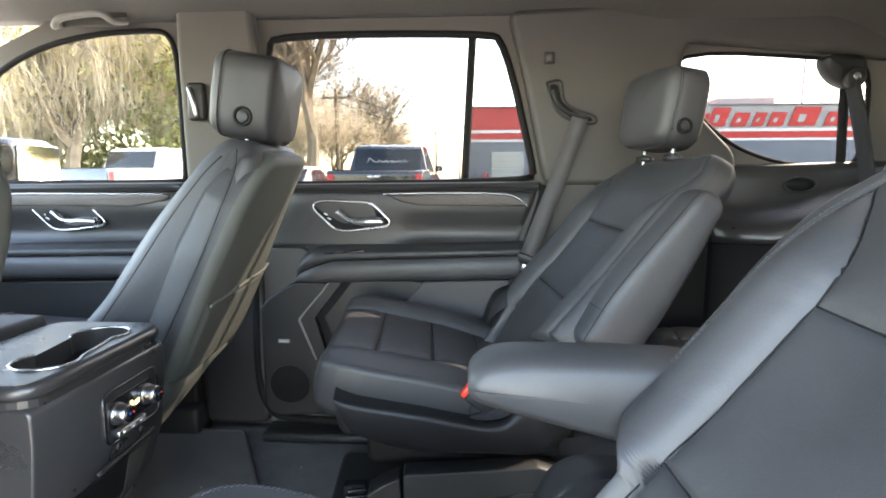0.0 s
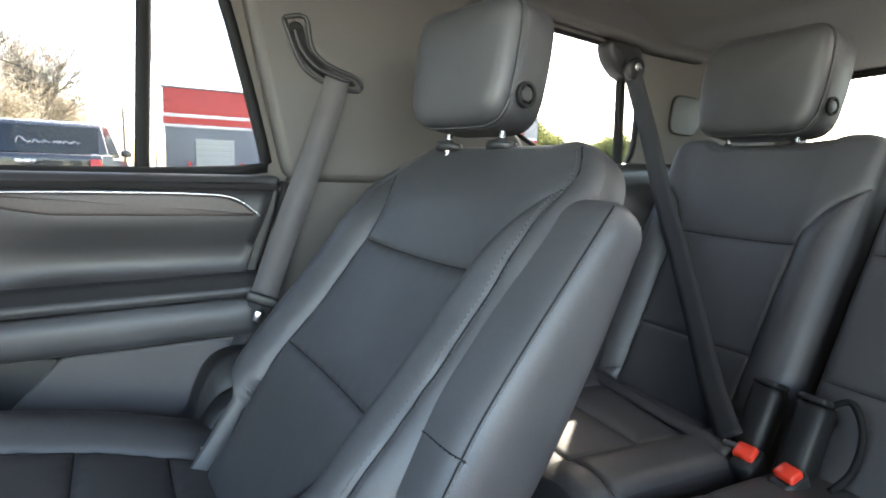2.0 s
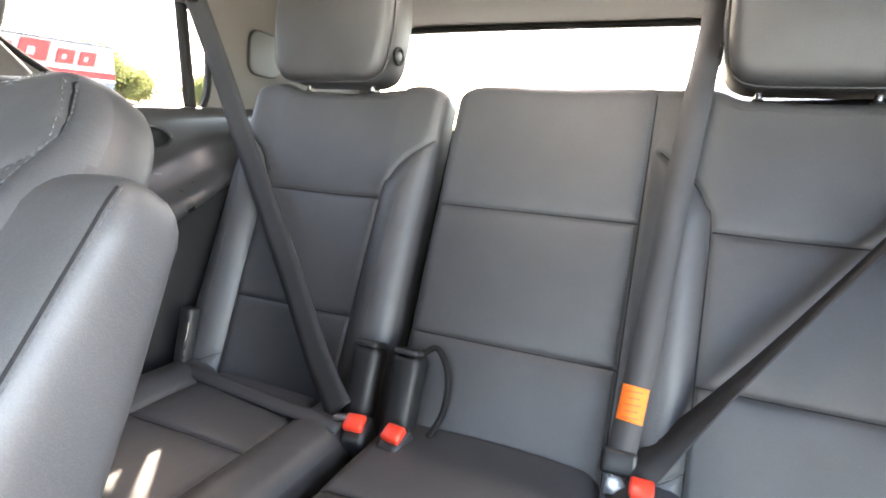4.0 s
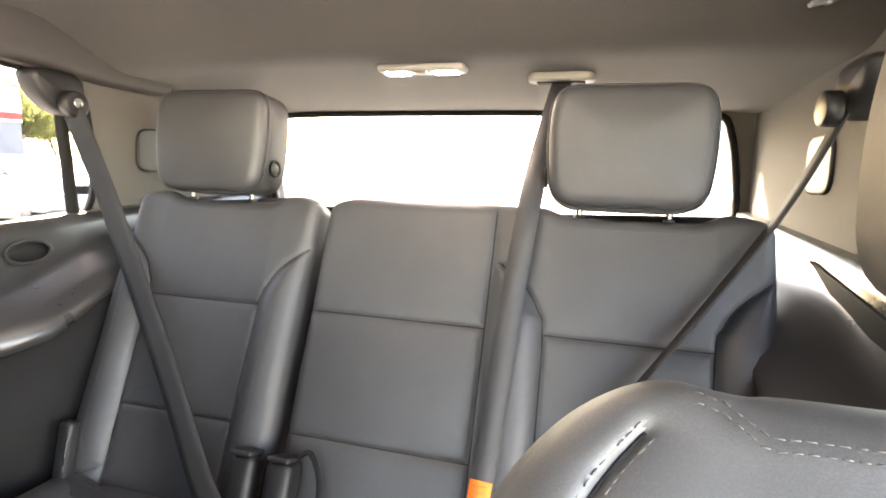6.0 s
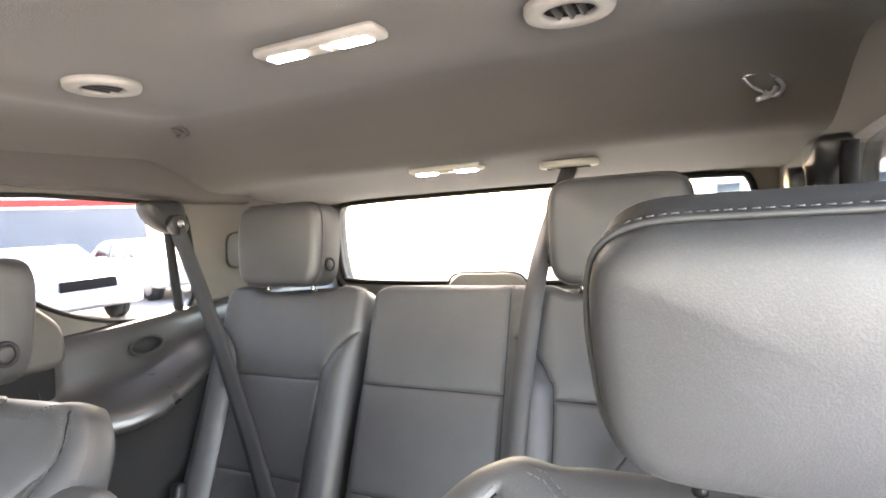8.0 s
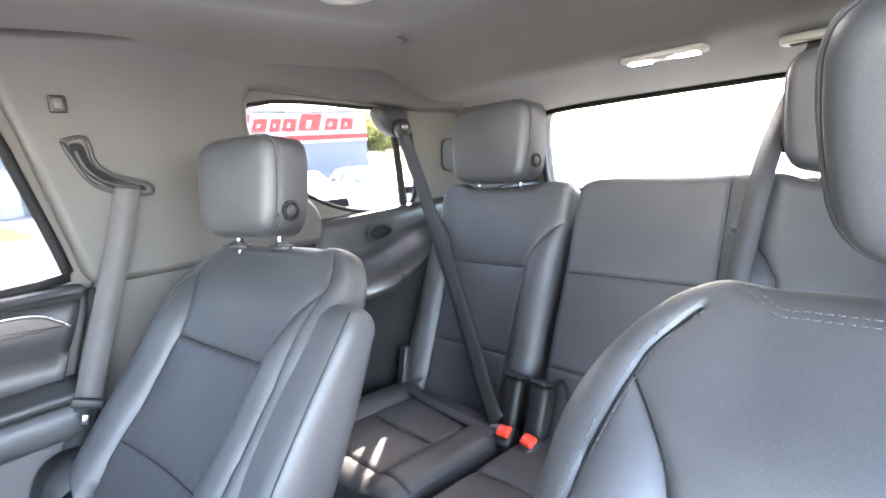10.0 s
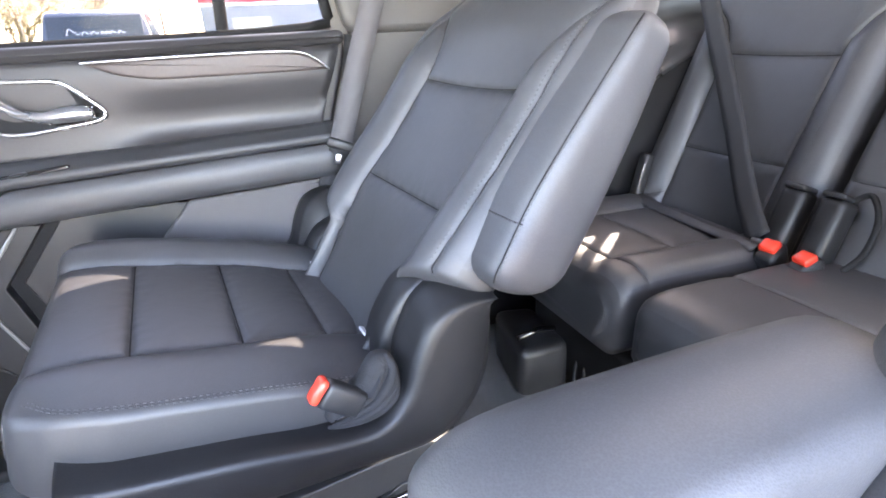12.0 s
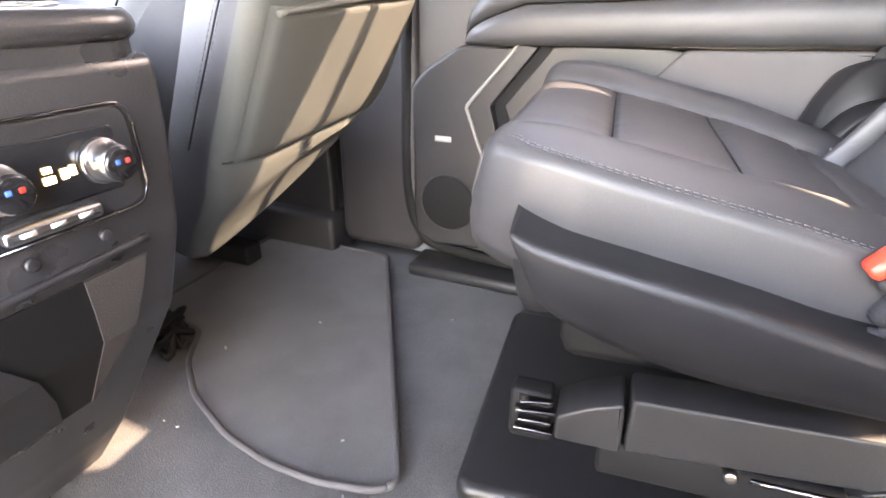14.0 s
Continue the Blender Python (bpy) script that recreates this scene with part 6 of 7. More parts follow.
# ==== roof fittings ====
def roof_lamp(x, y, w, label, turn=0):
    l = thing("roof_lamp", x, y, roof_z(x, y), label, "roof lamp", "roof lamps")
    slope = math.degrees(math.atan2(roof_z(x - 0.03, y) - roof_z(x + 0.03, y), 0.06))
    m = at(0, 0, 0, 0, slope, turn)
    part("bezel", rbox(0.050, w, 0.016, m @ at(0, 0, -0.006), 0.008), BEIGE, l, "grey beige lamp bezel")
    for s in (-1, 1):
        part("lens", rbox(0.024, w * 0.27, 0.006, m @ at(0, s * w * 0.28, -0.0135), 0.003), LAMP_ON, l, "lit white lens")
    part("centre_button", rbox(0.030, w * 0.14, 0.006, m @ at(0, 0, -0.013), 0.002), BEIGE, l)
    return l


roof_lamp(1.925, 0.005, 0.190, "lit oblong roof lamp above the third row")
roof_lamp(1.352, -0.065, 0.205, "lit oblong roof lamp above the aisle")


def roof_vent(x, y):
    v = thing("roof_vent", x, y, roof_z(x, y), "round pale air vent in the headliner", "air vent", "roof vents")
    flip = Matrix.Diagonal((1, 1, -1, 1))
    part("ring", ring_bm(0.058, 0.034, 0.012, flip), BEIGE, v, "pale plastic ring")
    part("hollow", disc(0.035, 0.004, flip, 24), DARK, v)
    for k in range(3):
        part("vane", rbox(0.058 - 0.012 * abs(k - 1), 0.006, 0.010, at(0, -0.016 + 0.016 * k, -0.006, 35, 0, 0), 0.002), PLASTIC, v)


roof_vent(1.316, 0.354)
roof_vent(1.43, -0.400)


def coat_hook(x, y, z, yaw, label, mat=CHROME, size=1.0):
    h = thing("coat_hook", x, y, z, label, "coat hook", "coat hooks")
    r = at(0, 0, 0, 0, 0, yaw) @ Matrix.Scale(size, 4)
    part("plate", tube([r @ Vector(q) for q in ((-0.03, 0, 0.02), (0.0, -0.012, 0.024), (0.03, 0, 0.0), (0.022, 0.012, -0.012), (-0.01, 0.010, 0.004), (-0.03, 0, 0.02))], 0.004, 6, 4), mat, h, "bright hook loop")
    part("peg", tube([r @ Vector(q) for q in ((0.02, 0, 0.0), (0.012, 0, -0.012), (-0.010, 0, -0.018))], 0.0045, 8, 4), mat, h)


coat_hook(1.752, -0.648, roof_z(1.752, -0.648) - 0.010, -75, "bright folding coat hook on the headliner drop")
coat_hook(1.640, 0.572, roof_z(1.64, 0.572) - 0.012, -60, "dark folding coat hook on the headliner drop", CHARCOAL_TRIM, 0.6)
pc = thing("trim_clip", 0.872, 0.714, 1.165, "small square dark clip on the rear pillar trim", "clip")
part("frame", rbox(0.030, 0.008, 0.034, at(0, 0, 0), 0.004), PLASTIC, pc)
part("plug", rbox(0.018, 0.008, 0.022, at(0, -0.004, 0), 0.003), CHARCOAL_TRIM, pc)
gh = thing("grab_handle", -0.47, 0.70, 1.292, "grey beige roof grab handle above the front door", "grab handle")
part("bar", tube([(-0.105, 0.005, -0.012), (-0.095, -0.03, -0.026), (-0.06, -0.045, -0.008), (0.05, -0.045, 0.002), (0.085, -0.032, -0.016), (0.10, 0.005, -0.006)], 0.010, 8, 6), GREY_GRIP, gh)
part("cover", rbox(0.20, 0.012, 0.04, at(0, 0.008, 0.0), 0.006), HEADLINER, gh)
hk = thing("belt_height_adjuster", -0.165, 0.690, 1.05, "dark belt guide on the middle pillar", "belt guide")
part("slider", rbox(0.055, 0.024, 0.11, at(0, 0, 0), 0.01), PLASTIC, hk)
part("guide", tube([(-0.015, -0.016, 0.04), (0.0, -0.024, 0.0), (0.006, -0.018, -0.045)], 0.006, 8, 5), STEEL, hk)
sv = thing("roof_clip", 0.20, 0.30, roof_z(0.2, 0.3), "small dark hook in the headliner", "hook")
part("peg", rbox(0.018, 0.018, 0.03, at(0, 0, -0.012), 0.005), PLASTIC, sv)
# rear window fittings
wc = thing("wiper_motor_cover", 2.42, 0.09, 0.835, "black arched wiper motor cover at the rear window", "cover")
part("shell", slab([(-0.15, -0.03), (-0.14, 0.005), (-0.10, 0.035), (0.10, 0.035), (0.14, 0.005), (0.15, -0.03)], Matrix(((0, 0, -1, 0), (1, 0, 0, 0), (0, 1, 0, 0), (0, 0, 0, 1))), 0.0, 0.03, 0.01, 0.002, 1), BEIGE, wc)
part("edge", tube([(-0.032, -0.15, -0.01), (-0.032, -0.11, 0.034), (-0.032, 0.0, 0.038), (-0.032, 0.11, 0.034), (-0.032, 0.15, -0.01)], 0.004, 6, 5), DARK, wc)
lt = thing("gate_strut", 2.40, 0.700, 1.09, "black tailgate strut mount beside the rear window", "strut")
part("mount", rbox(0.03, 0.03, 0.09, at(0, 0, 0), 0.006), DARK, lt)
part("ball", disc(0.012, 0.02, at(-0.01, 0, 0.03, 0, -90, 0), 12, bevel=0.004), PLASTIC, lt)

lb = thing("seat_latch", 1.18, 0.53, 0.0, "black plastic seat latch housing on the floor", "latch")
part("housing", slab([(-0.07, -0.10), (0.06, -0.11), (0.07, 0.08), (-0.03, 0.11)], at(0, 0, 0.0), 0.0, 0.13, 0.02, 0.004, 0.03), PLASTIC, lb)
part("rib", tube([(-0.05, -0.05, 0.135), (0.0, -0.06, 0.15), (0.05, -0.05, 0.135)], 0.008, 8, 4), GLOSS, lb)
for k in range(3):
    part("rod", tube([(0.02, -0.24 + 0.03 * k, 0.012), (0.05, -0.20 + 0.03 * k, 0.09), (0.08, -0.21 + 0.03 * k, 0.16)], 0.005, 6, 4), DARK, lb, "dark latch rod")

# ==== outside ====
GZ = -0.52
setting("ground", grid_sheet([-400 + 800 * i / 40 for i in range(41)], [-400 + 800 * i / 40 for i in range(41)], lambda x, y: GZ, -0.1), ASPHALT, "sun bleached pale paving of the car park", "ground")
setting("verge", rbox(90, 26, 0.12, at(-42, 33, GZ + 0.02), 0.04), GRASS, "dry spring grass verge under the trees", "grass")
setting("kerb", rbox(90, 0.2, 0.16, at(-42, 19.9, GZ + 0.06), 0.03), CONCRETE, "pale concrete kerb along the verge", "kerb")

# shop with a red fascia
shop = thing("shop_building", 17, 51, GZ, "grey block shop with red fascia and white bands", "building")
SY = -7.0


def shop_part(name, x0, x1, z0, z1, depth, mat, parent=shop, label="", y=SY):
    return part(name, rbox(x1 - x0, depth, z1 - z0, at((x0 + x1) / 2 - 17, y, (z0 + z1) / 2), 0.02, 1), mat, parent, label, True)


part("wall", rbox(33, 14, 4.2, at(-0.3, 0, 2.1), 0.02, 1), WALL_GREY, shop, "grey painted block wall", True)
part("parapet", rbox(33.1, 14.1, 2.5, at(-0.3, 0, 5.45), 0.02, 1), WALL_RED, shop, "red painted parapet", True)
shop_part("white_band", 0.1, 33.3, 4.62, 4.86, 0.20, WALL_WHITE)
shop_part("white_band", 0.1, 33.3, 3.90, 4.10, 0.20, WALL_WHITE)
shop_part("red_band", 0.1, 33.3, 4.10, 4.62, 0.16, WALL_RED)
shop_part("coping", 0.0, 33.4, 6.66, 6.78, 0.5, WALL_GREY)
sgn = shop_part("sign_panel", 16.5, 33.3, 4.86, 6.66, 0.24, CONCRETE, shop, "pale sign panel behind red lettering shapes")
# plain slanted strokes in place of the shop's lettering
x = 18.0
for k, w in enumerate((0.30, 0.30, 0.30, 0.30, 1.7, 1.5, 1.1, 1.5, 2.6, 1.6, 1.6, 1.5)):
    hgt = 1.45 if k in (4, 8) else 1.05
    if x + w > 33.0:
        break
    bm = extrude([(0, 0), (w * 0.78, 0), (w * 0.78 + hgt * 0.35, hgt), (hgt * 0.35, hgt)], wall_m(0), -0.10, 0.02)
    bm.transform(Matrix.Translation((x - 17, SY - 0.18, 5.02)))
    part("sign_stroke", bm, WALL_RED, sgn, "", True)
    if k > 3:
        bm = extrude([(w * 0.25, 0.30), (w * 0.45, 0.30), (w * 0.45 + hgt * 0.15, hgt * 0.62), (w * 0.25 + hgt * 0.15, hgt * 0.62)], wall_m(0), -0.125, -0.10)
        bm.transform(Matrix.Translation((x - 17, SY - 0.18, 5.02)))
        part("stroke_counter", bm, CONCRETE, sgn, "", True)
    x += w + (0.06 if k < 4 else 0.12)
gd = shop_part("roller_door", 2.2, 4.9, 0.02, 3.1, 0.16, DOOR_GREY, shop, "beige steel service door")
for k in range(7):
    shop_part("door_slat", 2.25, 4.85, 0.10 + 0.43 * k, 0.48 + 0.43 * k, 0.20, DOOR_GREY, gd)
shop_part("roof_unit", 21.0, 25.6, 6.7, 7.5, 2.6, DOOR_GREY, shop, "beige roof unit", -4.0)
shop_part("meter_box", 0.9, 1.3, 0.9, 1.6, 0.3, WALL_GREY, shop)
for bx in (1.75, 5.35):
    bo = thing("bollard", bx, 43.2, GZ, "red painted steel bollard beside the service door", "bollard", "shop bollards")
    part("post", disc(0.14, 1.45, Matrix(), 14, bevel=0.06), WALL_RED, bo)
    part("footing", disc(0.22, 0.05, Matrix(), 14), CONCRETE, bo)
lp = thing("street_lamp", 28.5, 47, GZ, "tall grey car park lamp behind the shop front", "street lamp")
part("mast", tube([(0, 0, 0), (0, 0, 6), (0, 0, 12.5)], 0.09, 8, 3), DOOR_GREY, lp)
part("arm", tube([(0, 0, 9.6), (0.8, 0, 9.95), (1.7, 0, 9.9)], 0.05, 6, 4), DOOR_GREY, lp)
part("luminaire", rbox(0.7, 0.3, 0.14, at(1.9, 0, 9.88), 0.04), WHITE_PL, lp)
mast = thing("radio_mast", -0.6, 52, GZ, "thin lattice radio mast behind the shop", "mast")
part("pole", tube([(0, 0, 0), (0, 0, 8), (0, 0, 15)], 0.07, 6, 3), DOOR_GREY, mast)
for k in range(6):
    part("antenna", tube([(-0.35, 0, 7.5 + k * 1.1), (0.35, 0, 7.6 + k * 1.1)], 0.03, 5, 2), DOOR_GREY, mast)


# utility poles and wires
def utility_pole(x, y, h, r, label):
    p = thing("utility_pole", x, y, GZ, label, "utility pole", "utility poles")
    part("pole", tube([(0, 0, 0), (0.02, 0, h / 2), (0, 0, h)], lambda t: r * (1.15 - 0.4 * t), 9, 4), BARK, p)
    part("crossarm", rbox(1.8, 0.10, 0.12, at(0, 0, h - 0.5), 0.02), BARK, p)
    for k in range(3):
        part("insulator", disc(0.05, 0.14, at(-0.75 + 0.75 * k, 0, h - 0.44), 10, bevel=0.02), DARK, p)
    return p


utility_pole(-8.6, 23.2, 11.0, 0.15, "weathered wooden utility pole beside the big tree")
utility_pole(-7.4, 31.0, 6.3, 0.13, "weathered wooden utility pole with wires")
utility_pole(-3.6, 62, 6.5, 0.14, "distant wooden utility pole with crossarm")
for k, (a, b, sag) in enumerate((((-7.4, 31, GZ + 6.1), (0.8, 44.2, 5.3), 0.5), ((-7.4, 31, GZ + 5.6), (0.6, 44.3, 4.7), 0.7), ((-8.6, 23.2, GZ + 10.4), (-7.4, 31, GZ + 6.1), 0.4))):
    a, b = Vector(a), Vector(b)
    small("overhead_wire", tube([a.lerp(b, t) - Vector((0, 0, sag * 4 * t * (1 - t))) for t in (0, 0.25, 0.5, 0.75, 1)], 0.022, 5, 4), DARK, "sagging black overhead wire", "wire", group="overhead wires")


# trees
def grow_tree(rng, h, spread, droop, depth, radius):
    """Limb lines with radii, and the tips."""
    limbs, tips = [], []

    def limb(p, d, length, r, level):
        pts, q = [p.copy()], p.copy()
        n = 4 if level < 2 else 3
        for k in range(n):
            d = (d + Vector((rng.gauss(0, 0.16), rng.gauss(0, 0.16), rng.gauss(0.03, 0.10) - droop * level * 0.10))).normalized()
            q = q + d * length / n
            pts.append(q.copy())
        limbs.append((pts, r, level))
        if level >= depth:
            tips.append((q.copy(), d.copy()))
            tips.append((pts[-2].copy(), d.copy()))
            return
        kids = 4 if level == 0 else (4 if level == 1 else 3)
        for k in range(kids):
            t = 0.45 + 0.55 * (k + rng.random() * 0.6) / kids if level else 0.5 + 0.5 * (k + 0.5) / kids
            i = min(int(t * n), n - 1)
            base = pts[i].lerp(pts[i + 1], min(1, t * n - i))
            a = rng.random() * math.tau
            out = Vector((math.cos(a), math.sin(a), 0)) * spread
            nd = (d * 0.75 + out + Vector((0, 0, 0.25))).normalized()
            limb(base, nd, length * rng.uniform(0.55, 0.78), r * rng.uniform(0.5, 0.66), level + 1)
        limb(q, d, length * 0.65, r * 0.6, level + 1)
    limb(Vector((0, 0, 0)), Vector((rng.gauss(0, 0.05), rng.gauss(0, 0.05), 1)), h * 0.38, radius, 0)
    return limbs, tips


def limb_mesh(limbs):
    verts, faces = [], []
    for pts, r, level in limbs:
        seg = 8 if level == 0 else (5 if level < 3 else 3)
        first = len(verts)
        for i, p in enumerate(pts):
            t = (pts[min(i + 1, len(pts) - 1)] - pts[max(i - 1, 0)]).normalized()
            n = t.cross(Vector((0.3, 0.2, 1))).normalized()
            b = n.cross(t)
            rad = r * (1 - 0.5 * i / (len(pts) - 1))
            verts += [p + (n * math.cos(k * math.tau / seg) + b * math.sin(k * math.tau / seg)) * rad for k in range(seg)]
        for i in range(len(pts) - 1):
            for k in range(seg):
                a, c = first + i * seg + k, first + i * seg + (k + 1) % seg
                faces.append((a, c, c + seg, a + seg))
    return verts, faces


def data_part(name, verts, faces, material, parent, label=""):
    me = bpy.data.meshes.new(name)
    me.from_pydata(verts, [], faces)
    me.materials.append(material)
    ob = new(name, me)
    ob.parent = parent
    if label:
        ob["label"] = label
    return ob


def leaf_mesh(rng, tips, per, size, hang, scatter):
    verts, faces = [], []
    for p, d in tips:
        for _ in range(per):
            c = p + Vector((rng.gauss(0, scatter), rng.gauss(0, scatter), rng.gauss(0, scatter) - hang * rng.random()))
            a = Vector((rng.gauss(0, 1), rng.gauss(0, 1), rng.gauss(0, 1))).normalized()
            b = a.cross(Vector((rng.gauss(0, 1), rng.gauss(0, 1), rng.gauss(0, 1)))).normalized()
            s = size * rng.uniform(0.5, 1.3)
            k = len(verts)
            verts += [c - a * s, c + b * s * 0.45, c + a * s, c - b * s * 0.45]
            faces.append((k, k + 1, k + 2, k + 3))
    return verts, faces


def tree(name, x, y, seed, h, label, leaf=LEAF_PINK, per=6, size=0.07, spread=0.8, droop=0.0, depth=5, radius=0.3, hang=0.0, scatter=0.25, group="trees"):
    rng = random.Random(seed)
    t = thing(name, x, y, GZ, label, "tree", group)
    limbs, tips = grow_tree(rng, h, spread, droop, depth, radius)
    data_part("trunk", *limb_mesh(limbs), BARK, t, "grey brown bark trunk and limbs")
    data_part("crown", *leaf_mesh(rng, tips, per, size, hang, scatter), leaf, t)
    if hang:
        strands = []
        for q, d in tips[:: max(1, len(tips) // 3600)]:
            pts = [q.copy()]
            w = Vector((rng.gauss(0, 0.25), rng.gauss(0, 0.25), -0.25))
            for k in range(4):
                w = (w + Vector((rng.gauss(0, 0.12), rng.gauss(0, 0.12), -0.35))).normalized()
                pts.append(pts[-1] + w * hang * rng.uniform(0.3, 0.55))
            strands.append((pts, 0.016, 4))
        data_part("hanging_twigs", *limb_mesh(strands), LEAF_PINK, t, "pale hanging twigs")
    return t


tree("bare_tree", -7.0, 24.0, 11, 15, "big bare tree with spreading limbs and first buds", per=1, size=0.05, radius=0.36, spread=0.75, depth=6)
tree("bare_tree", -11.5, 30.0, 5, 12, "budding tan tree on the verge", per=1, size=0.07, radius=0.2, depth=6)
tree("bare_tree", -6.6, 37.0, 8, 9.5, "budding tan tree on the verge", per=1, size=0.07, radius=0.18, depth=5)
tree("bare_tree", -9.5, 40.0, 21, 10, "budding tan tree on the verge", per=2, size=0.08, radius=0.18)
tree("weeping_tree", -14.5, 18.5, 3, 12, "tall tree with hanging yellow green twigs", LEAF_GOLD, 6, 0.06, 0.85, 0.5, 5, 0.34, 1.2, 0.35)
tree("weeping_tree", -19.5, 17.0, 7, 12, "tall tree with hanging yellow green twigs", LEAF_GOLD, 6, 0.06, 0.85, 0.5, 5, 0.32, 1.2, 0.35)
tree("weeping_tree", -23.0, 26.0, 9, 13, "tall tree with hanging yellow green twigs", LEAF_GOLD, 9, 0.08, 0.85, 0.5, 5, 0.32, 1.2, 0.35)
tree("weeping_tree", -15.5, 27.0, 14, 12, "tall tree with hanging yellow green twigs", LEAF_GOLD, 9, 0.08, 0.85, 0.4, 5, 0.3, 1.0, 0.35)
for k, (x, y, h) in enumerate(((-9.6, 27, 6.5), (-8.2, 33, 6.0), (-12.5, 25, 7.0), (-7.0, 42, 7.0), (-10.5, 36, 7.5))):
    tree("bare_tree", x, y, 60 + k, h, "low budding tan tree at the edge of the verge", LEAF_PINK, 2, 0.05, 0.95, 0.1, 6, 0.11, 0.0, 0.45)
for k, (x, y, h) in enumerate(((39, 57, 9), (45, 60, 9.5), (52, 64, 8), (58, 60, 8), (64, 66, 8), (72, 62, 7.5), (85, -28, 10), (60, -48, 9), (42, -52, 9), (26, -46, 8))):
    tree("green_tree", x, y, 40 + k, h, "distant fresh green tree across the road", LEAF_GREEN, 14, 0.22, 0.8, 0.0, 4, 0.22, 0.0, 0.5, "distant trees")
rng = random.Random(77)
hv, hf = [], []
for k in range(24000):
    x, y = rng.uniform(-34, -9), rng.uniform(20.5, 27)
    z = GZ + abs(rng.gauss(0, 2.3)) * (1.0 + 0.5 * math.sin(x * 0.9))
    v, f = leaf_mesh(rng, [(Vector((x, y, z)), Vector((0, 0, 1)))], 1, 0.20, 0.0, 0.1)
    hf.append(tuple(i + len(hv) for i in f[0]))
    hv += v
hedge = new("undergrowth", bpy.data.meshes.new("undergrowth"))
hedge.data.from_pydata(hv, [], hf)
hedge.data.materials.append(LEAF_GREEN)
tagged(hedge, "loose green undergrowth along the verge", "undergrowth", "", "stuff")


# vehicles: profile in (length, height), rear end at 0, nose at +length
def wheel(parent, x, y, r, s):
    m = at(x, y, r, 90, 0, 0)
    t = part("wheel", join(disc(r, 0.11, m @ Matrix.Translation((0, 0, -0.11)), 26, bevel=0.03), disc(r, 0.11, m @ Matrix.Diagonal((1, 1, -1, 1)) @ Matrix.Translation((0, 0, -0.11)), 26, bevel=0.03)), RUBBER, parent, "black tyre")
    part("rim", disc(r * 0.62, 0.02, m @ Matrix.Translation((0, 0, -s * 0.115)), 18, bevel=0.006), STEEL, t, "alloy rim")


def vehicle(name, x, y, turn, paint, label, kind, gate=None, badge=STEEL, size=1.0):
    """kind: pickup, suv or sedan. Local x runs from the tail to the nose."""
    v = thing(name, x, y, GZ, label, "car" if kind != "pickup" else "pickup truck", "parked vehicles")
    v.rotation_euler, v.scale = (0, 0, radians(turn)), (size, size, size)
    side = side_m(1)
    if kind == "pickup":
        L, W, r = 5.7, 1.96, 0.40
        low = [(0.0, 0.52), (0.02, 1.42), (1.75, 1.44), (1.78, 1.36), (4.1, 1.36), (5.45, 1.25), (5.7, 1.05), (5.7, 0.45), (5.2, 0.40), (0.2, 0.42)]
        roof = [(1.72, 1.38), (1.95, 1.98), (2.25, 2.04), (3.25, 2.03), (4.15, 1.38)]
        wins = [[(1.98, 1.45), (2.12, 1.90), (2.75, 1.93), (2.75, 1.45)], [(2.83, 1.45), (2.83, 1.93), (3.22, 1.92), (3.85, 1.45)]]
        tail_z, rw = (0.75, 1.35), ((1.70, 1.44), (1.90, 1.92))
    elif kind == "suv":
        L, W, r = 4.8, 1.90, 0.38
        low = [(0.0, 0.50), (0.0, 1.05), (0.05, 1.18), (3.4, 1.16), (4.5, 1.02), (4.8, 0.85), (4.8, 0.42), (4.4, 0.36), (0.2, 0.36)]
        roof = [(0.05, 1.12), (0.22, 1.60), (0.5, 1.74), (2.6, 1.75), (3.5, 1.14)]
        wins = [[(0.45, 1.22), (0.58, 1.58), (1.15, 1.64), (1.15, 1.22)], [(1.22, 1.22), (1.22, 1.65), (2.1, 1.66), (2.1, 1.22)], [(2.17, 1.22), (2.17, 1.66), (2.55, 1.65), (3.15, 1.22)]]
        tail_z, rw = (0.85, 1.15), ((0.07, 1.20), (0.22, 1.60))
    else:
        L, W, r = 4.7, 1.82, 0.34
        low = [(0.0, 0.50), (0.03, 0.98), (0.9, 1.03), (3.4, 1.0), (4.5, 0.85), (4.7, 0.70), (4.7, 0.36), (4.4, 0.30), (0.2, 0.32)]
        roof = [(0.35, 0.98), (1.15, 1.42), (1.7, 1.47), (2.5, 1.46), (3.5, 0.98)]
        wins = [[(0.95, 1.05), (1.28, 1.36), (1.85, 1.40), (1.85, 1.05)], [(1.92, 1.05), (1.92, 1.40), (2.45, 1.39), (3.1, 1.05)]]
        tail_z, rw = (0.70, 0.95), ((0.50, 1.05), (1.12, 1.39))
    bd = part("body", slab(low, side, -W / 2, W / 2, 0.10, 0.0, 0.08), paint, v)
    # the cab leans inwards to its roof
    bm = slab(roof, side, -W / 2 + 0.06, W / 2 - 0.06, 0.10, 0.0, 0.10)
    zmin, zmax = min(p[1] for p in roof), max(p[1] for p in roof)

    def lean(z):
        return 1 - 0.16 * min(1, max(0, (z - zmin) / (zmax - zmin)))
    for q in bm.verts:
        q.co.y *= lean(q.co.z)
    cab = part("cab", bm, paint, v)
    for s in (-1, 1):
        for w in wins:
            bm = slab(w, side_m(s), W / 2 - 0.085, W / 2 - 0.045, 0.006, 0.0, 0.05)
            for q in bm.verts:
                q.co.y *= lean(q.co.z)
            part("side_window", bm, CARGLASS, cab, "dark side window")
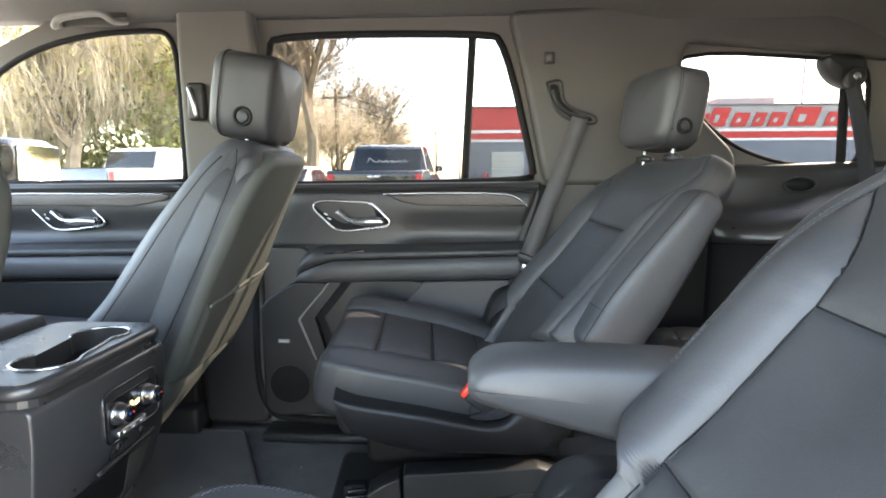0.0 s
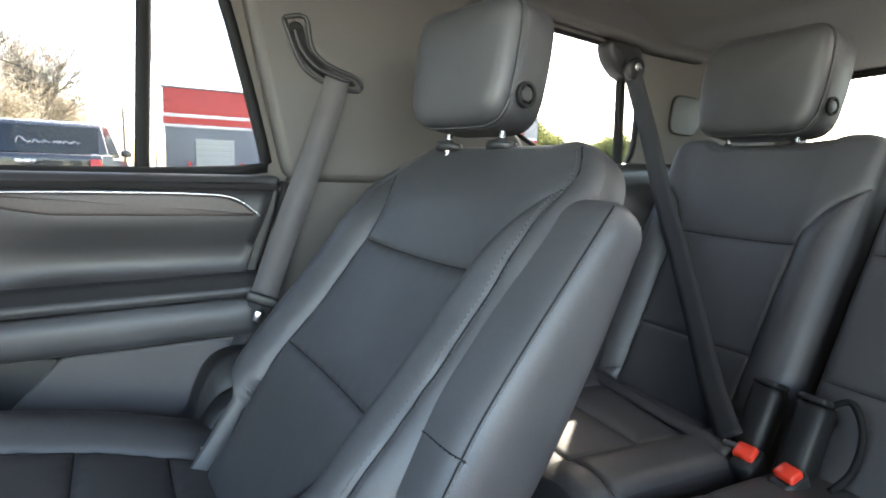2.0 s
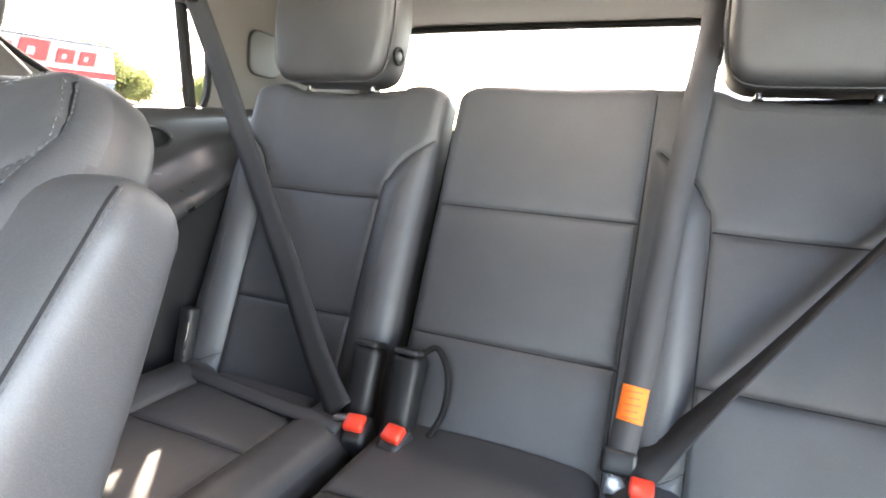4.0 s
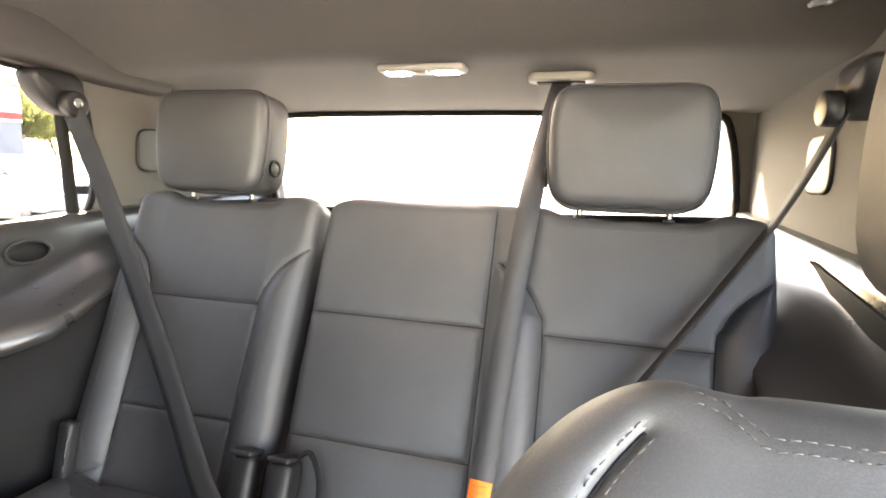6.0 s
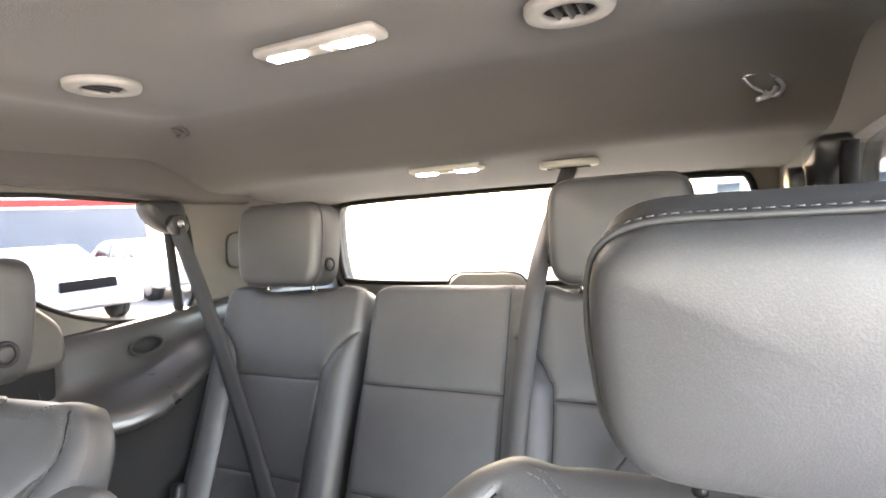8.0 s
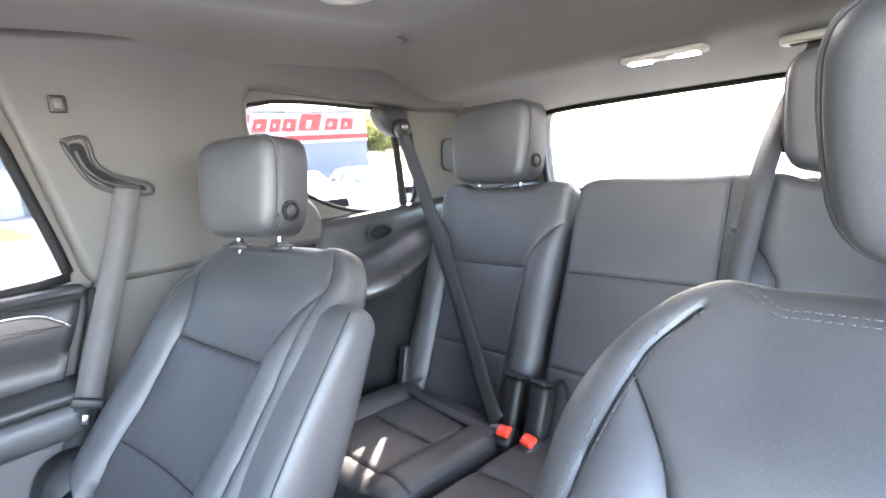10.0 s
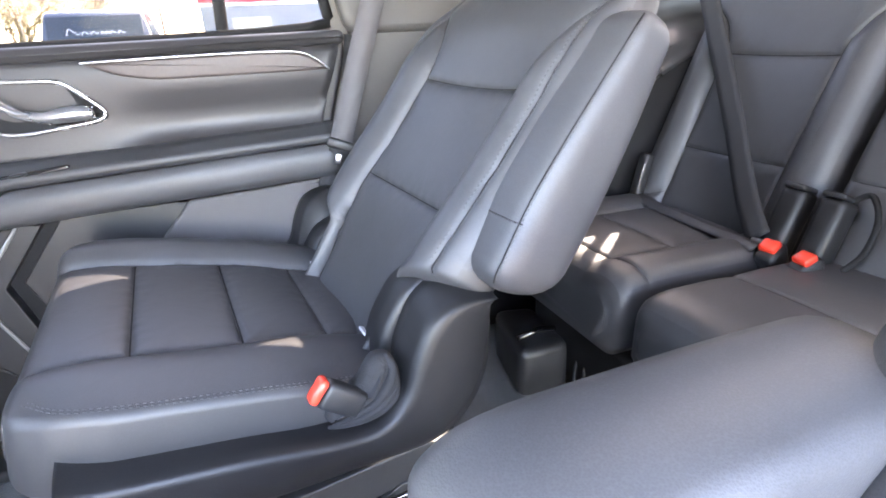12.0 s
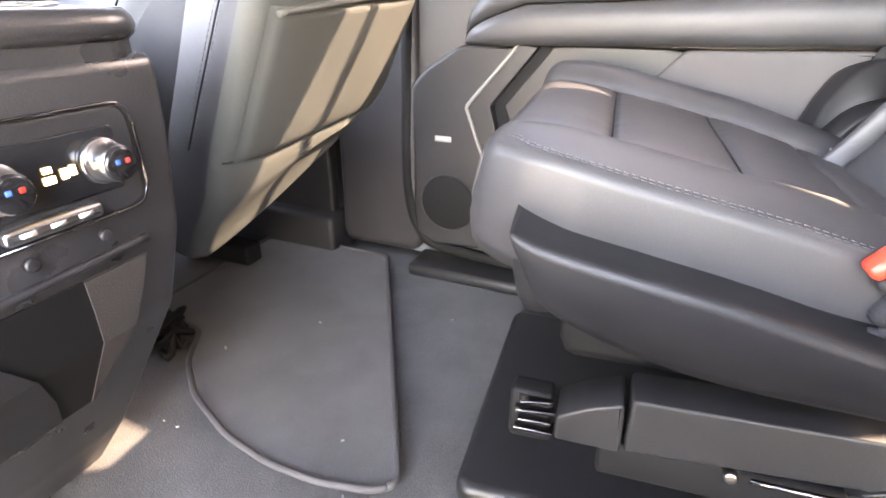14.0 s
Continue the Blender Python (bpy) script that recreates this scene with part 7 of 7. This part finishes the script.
        for wx in (L * 0.19, L * 0.81):
            wheel(v, wx, s * (W / 2 - 0.12), r, s)
        part("tail_lamp", rbox(0.08, 0.14, tail_z[1] - tail_z[0], at(0.02, s * (W / 2 - 0.09), (tail_z[0] + tail_z[1]) / 2), 0.02), TAILRED, v, "red tail lamp")
        part("head_lamp", rbox(0.16, 0.34, 0.16, at(L - 0.06, s * (W / 2 - 0.22), low[5][1] - 0.06), 0.03), WHITE_PL, v, "clear head lamp")
        mi = part("door_mirror", rbox(0.14, 0.20, 0.15, at(wins[-1][-1][0] - 0.25, s * (W / 2 + 0.09), wins[-1][-1][1] + 0.04), 0.04), paint, v)
    (x0, z0), (x1, z1) = rw
    ang = math.degrees(math.atan2(x1 - x0, z1 - z0))
    rwid = W * 0.78
    part("rear_window", rbox(0.02, rwid, math.hypot(x1 - x0, z1 - z0), at((x0 + x1) / 2 - 0.012, 0, (z0 + z1) / 2, 0, ang, 0), 0.008), CARGLASS, cab, "dark rear window")
    part("bumper", rbox(0.16, W * 0.96, 0.22, at(-0.03, 0, 0.52), 0.05), STEEL if kind == "pickup" else paint, v, "rear bumper")
    part("front_bumper", rbox(0.16, W * 0.96, 0.26, at(L - 0.02, 0, 0.50), 0.05), paint, v)
    part("grille", rbox(0.06, W * 0.5, 0.18, at(L - 0.0, 0, 0.78), 0.02), DARK, v, "dark grille")
    part("plate", rbox(0.02, 0.30, 0.15, at(-0.012 if kind != "pickup" else -0.12, 0, 0.80 if kind != "pickup" else 0.55), 0.004), WHITE_PL, v, "plain number plate")
    if kind == "pickup":
        hd = part("tailgate_handle", rbox(0.04, 0.26, 0.06, at(-0.005, 0, 1.30), 0.012), CHROME, v, "bright tailgate handle")
        part("tailgate_groove", rbox(0.02, W * 0.72, 0.02, at(0.002, 0, 1.18), 0.004), DARK, v)
        if gate:
            part("tailgate", rbox(0.05, W * 0.80, 0.84, at(-0.004, 0, 1.00), 0.02), gate, v, "slate tailgate")
        part("emblem", disc(0.09, 0.02, at(-0.026 if gate else 0.004, 0, 1.08, 0, -90, 0) @ Matrix.Diagonal((0.8, 1.6, 1, 1)), 20, bevel=0.005), badge, v, "oval tailgate emblem")
        part("bed_floor", rbox(1.62, W * 0.84, 0.03, at(0.90, 0, 1.425), 0.01), DARK, v, "dark bed cover")
    return v


vehicle("black_pickup", -1.3, 9.7, 90, PAINT_BLACK, "black pickup truck parked tail towards the cabin", "pickup")
sc = thing("window_sticker", -1.3, 9.7, GZ, "pale flowing sticker on the dark pickup rear window", "sticker")
sc.rotation_euler = (0, 0, radians(90))
for k, (u, w) in enumerate(((0.36, 0.22), (0.16, 0.14), (0.02, 0.12), (-0.11, 0.06), (-0.18, 0.05), (-0.28, 0.12), (-0.41, 0.12))):
    part("script_stroke", tube([(1.748, u + w / 2, 1.60), (1.756, u + w / 4, 1.66 + 0.05 * (k == 0)), (1.748, u - w / 4, 1.62), (1.752, u - w / 2, 1.64)], 0.009, 5, 4), WHITE_PL, sc)
vehicle("white_pickup", -9.94, 13.05, 84, PAINT_WHITE, "white pickup truck with slate tailgate and blue oval emblem", "pickup", PAINT_BLUE, BADGE_BLUE, 1.07)
vehicle("white_sedan", -4.15, 11.2, 94, PAINT_WHITE, "white sedan parked beside the black pickup", "sedan", None, STEEL, 1.06)
vehicle("silver_sedan", 7.3, 13.6, -100, PAINT_SILVER, "silver sedan parked nose in", "sedan")
vehicle("white_sedan", 10.6, 14.6, -100, PAINT_WHITE, "white sedan parked nose in", "sedan")
vehicle("silver_suv", 11.5, -9.0, 85, PAINT_SILVER, "silver sport utility vehicle parked alongside", "suv")
vehicle("white_sedan", 16.5, -11.0, 85, PAINT_WHITE, "white sedan in the far row", "sedan")

# outer mirror of this car
om = thing("door_mirror", -1.03, 0.90, 0.875, "black outer door mirror of the car", "door mirror")
part("housing", rbox(0.13, 0.25, 0.19, at(0, 0.13, 0), 0.05, 4), PAINT_BLACK, om)
part("mirror_glass", slab([(-0.10, -0.075), (0.10, -0.075), (0.105, 0.07), (-0.09, 0.075)], Matrix(((0, 0, 1, 0.06), (1, 0, 0, 0.13), (0, 1, 0, 0), (0, 0, 0, 1))), 0.0, 0.010, 0.003, 0, 1), MIRROR, om, "mirror glass")
part("stalk", rbox(0.08, 0.16, 0.05, at(0, -0.02, -0.07), 0.015), PAINT_BLACK, om)

# low house across the road behind
hs = thing("house", 44, -9, GZ, "low pale house across the road", "house")
part("wall", rbox(9, 16, 3.0, at(0, 0, 1.5), 0.02, 1), WALL_WHITE, hs, "", True)
part("roof", extrude([(-5.2, 3.0), (5.2, 3.0), (0, 5.4)], Matrix(((1, 0, 0, 0), (0, 0, 1, 0), (0, 1, 0, 0), (0, 0, 0, 1))), -8.6, 8.6), WALL_GREY, hs, "grey shingle roof", True)
for k in range(4):
    w = part("window", rbox(0.10, 1.3, 1.2, at(-4.5, -6 + 4 * k, 1.7), 0.02, 1), CARGLASS, hs)
    part("window_frame", rbox(0.06, 1.5, 1.4, at(-4.49, -6 + 4 * k, 1.7), 0.02, 1), DOOR_GREY, w)
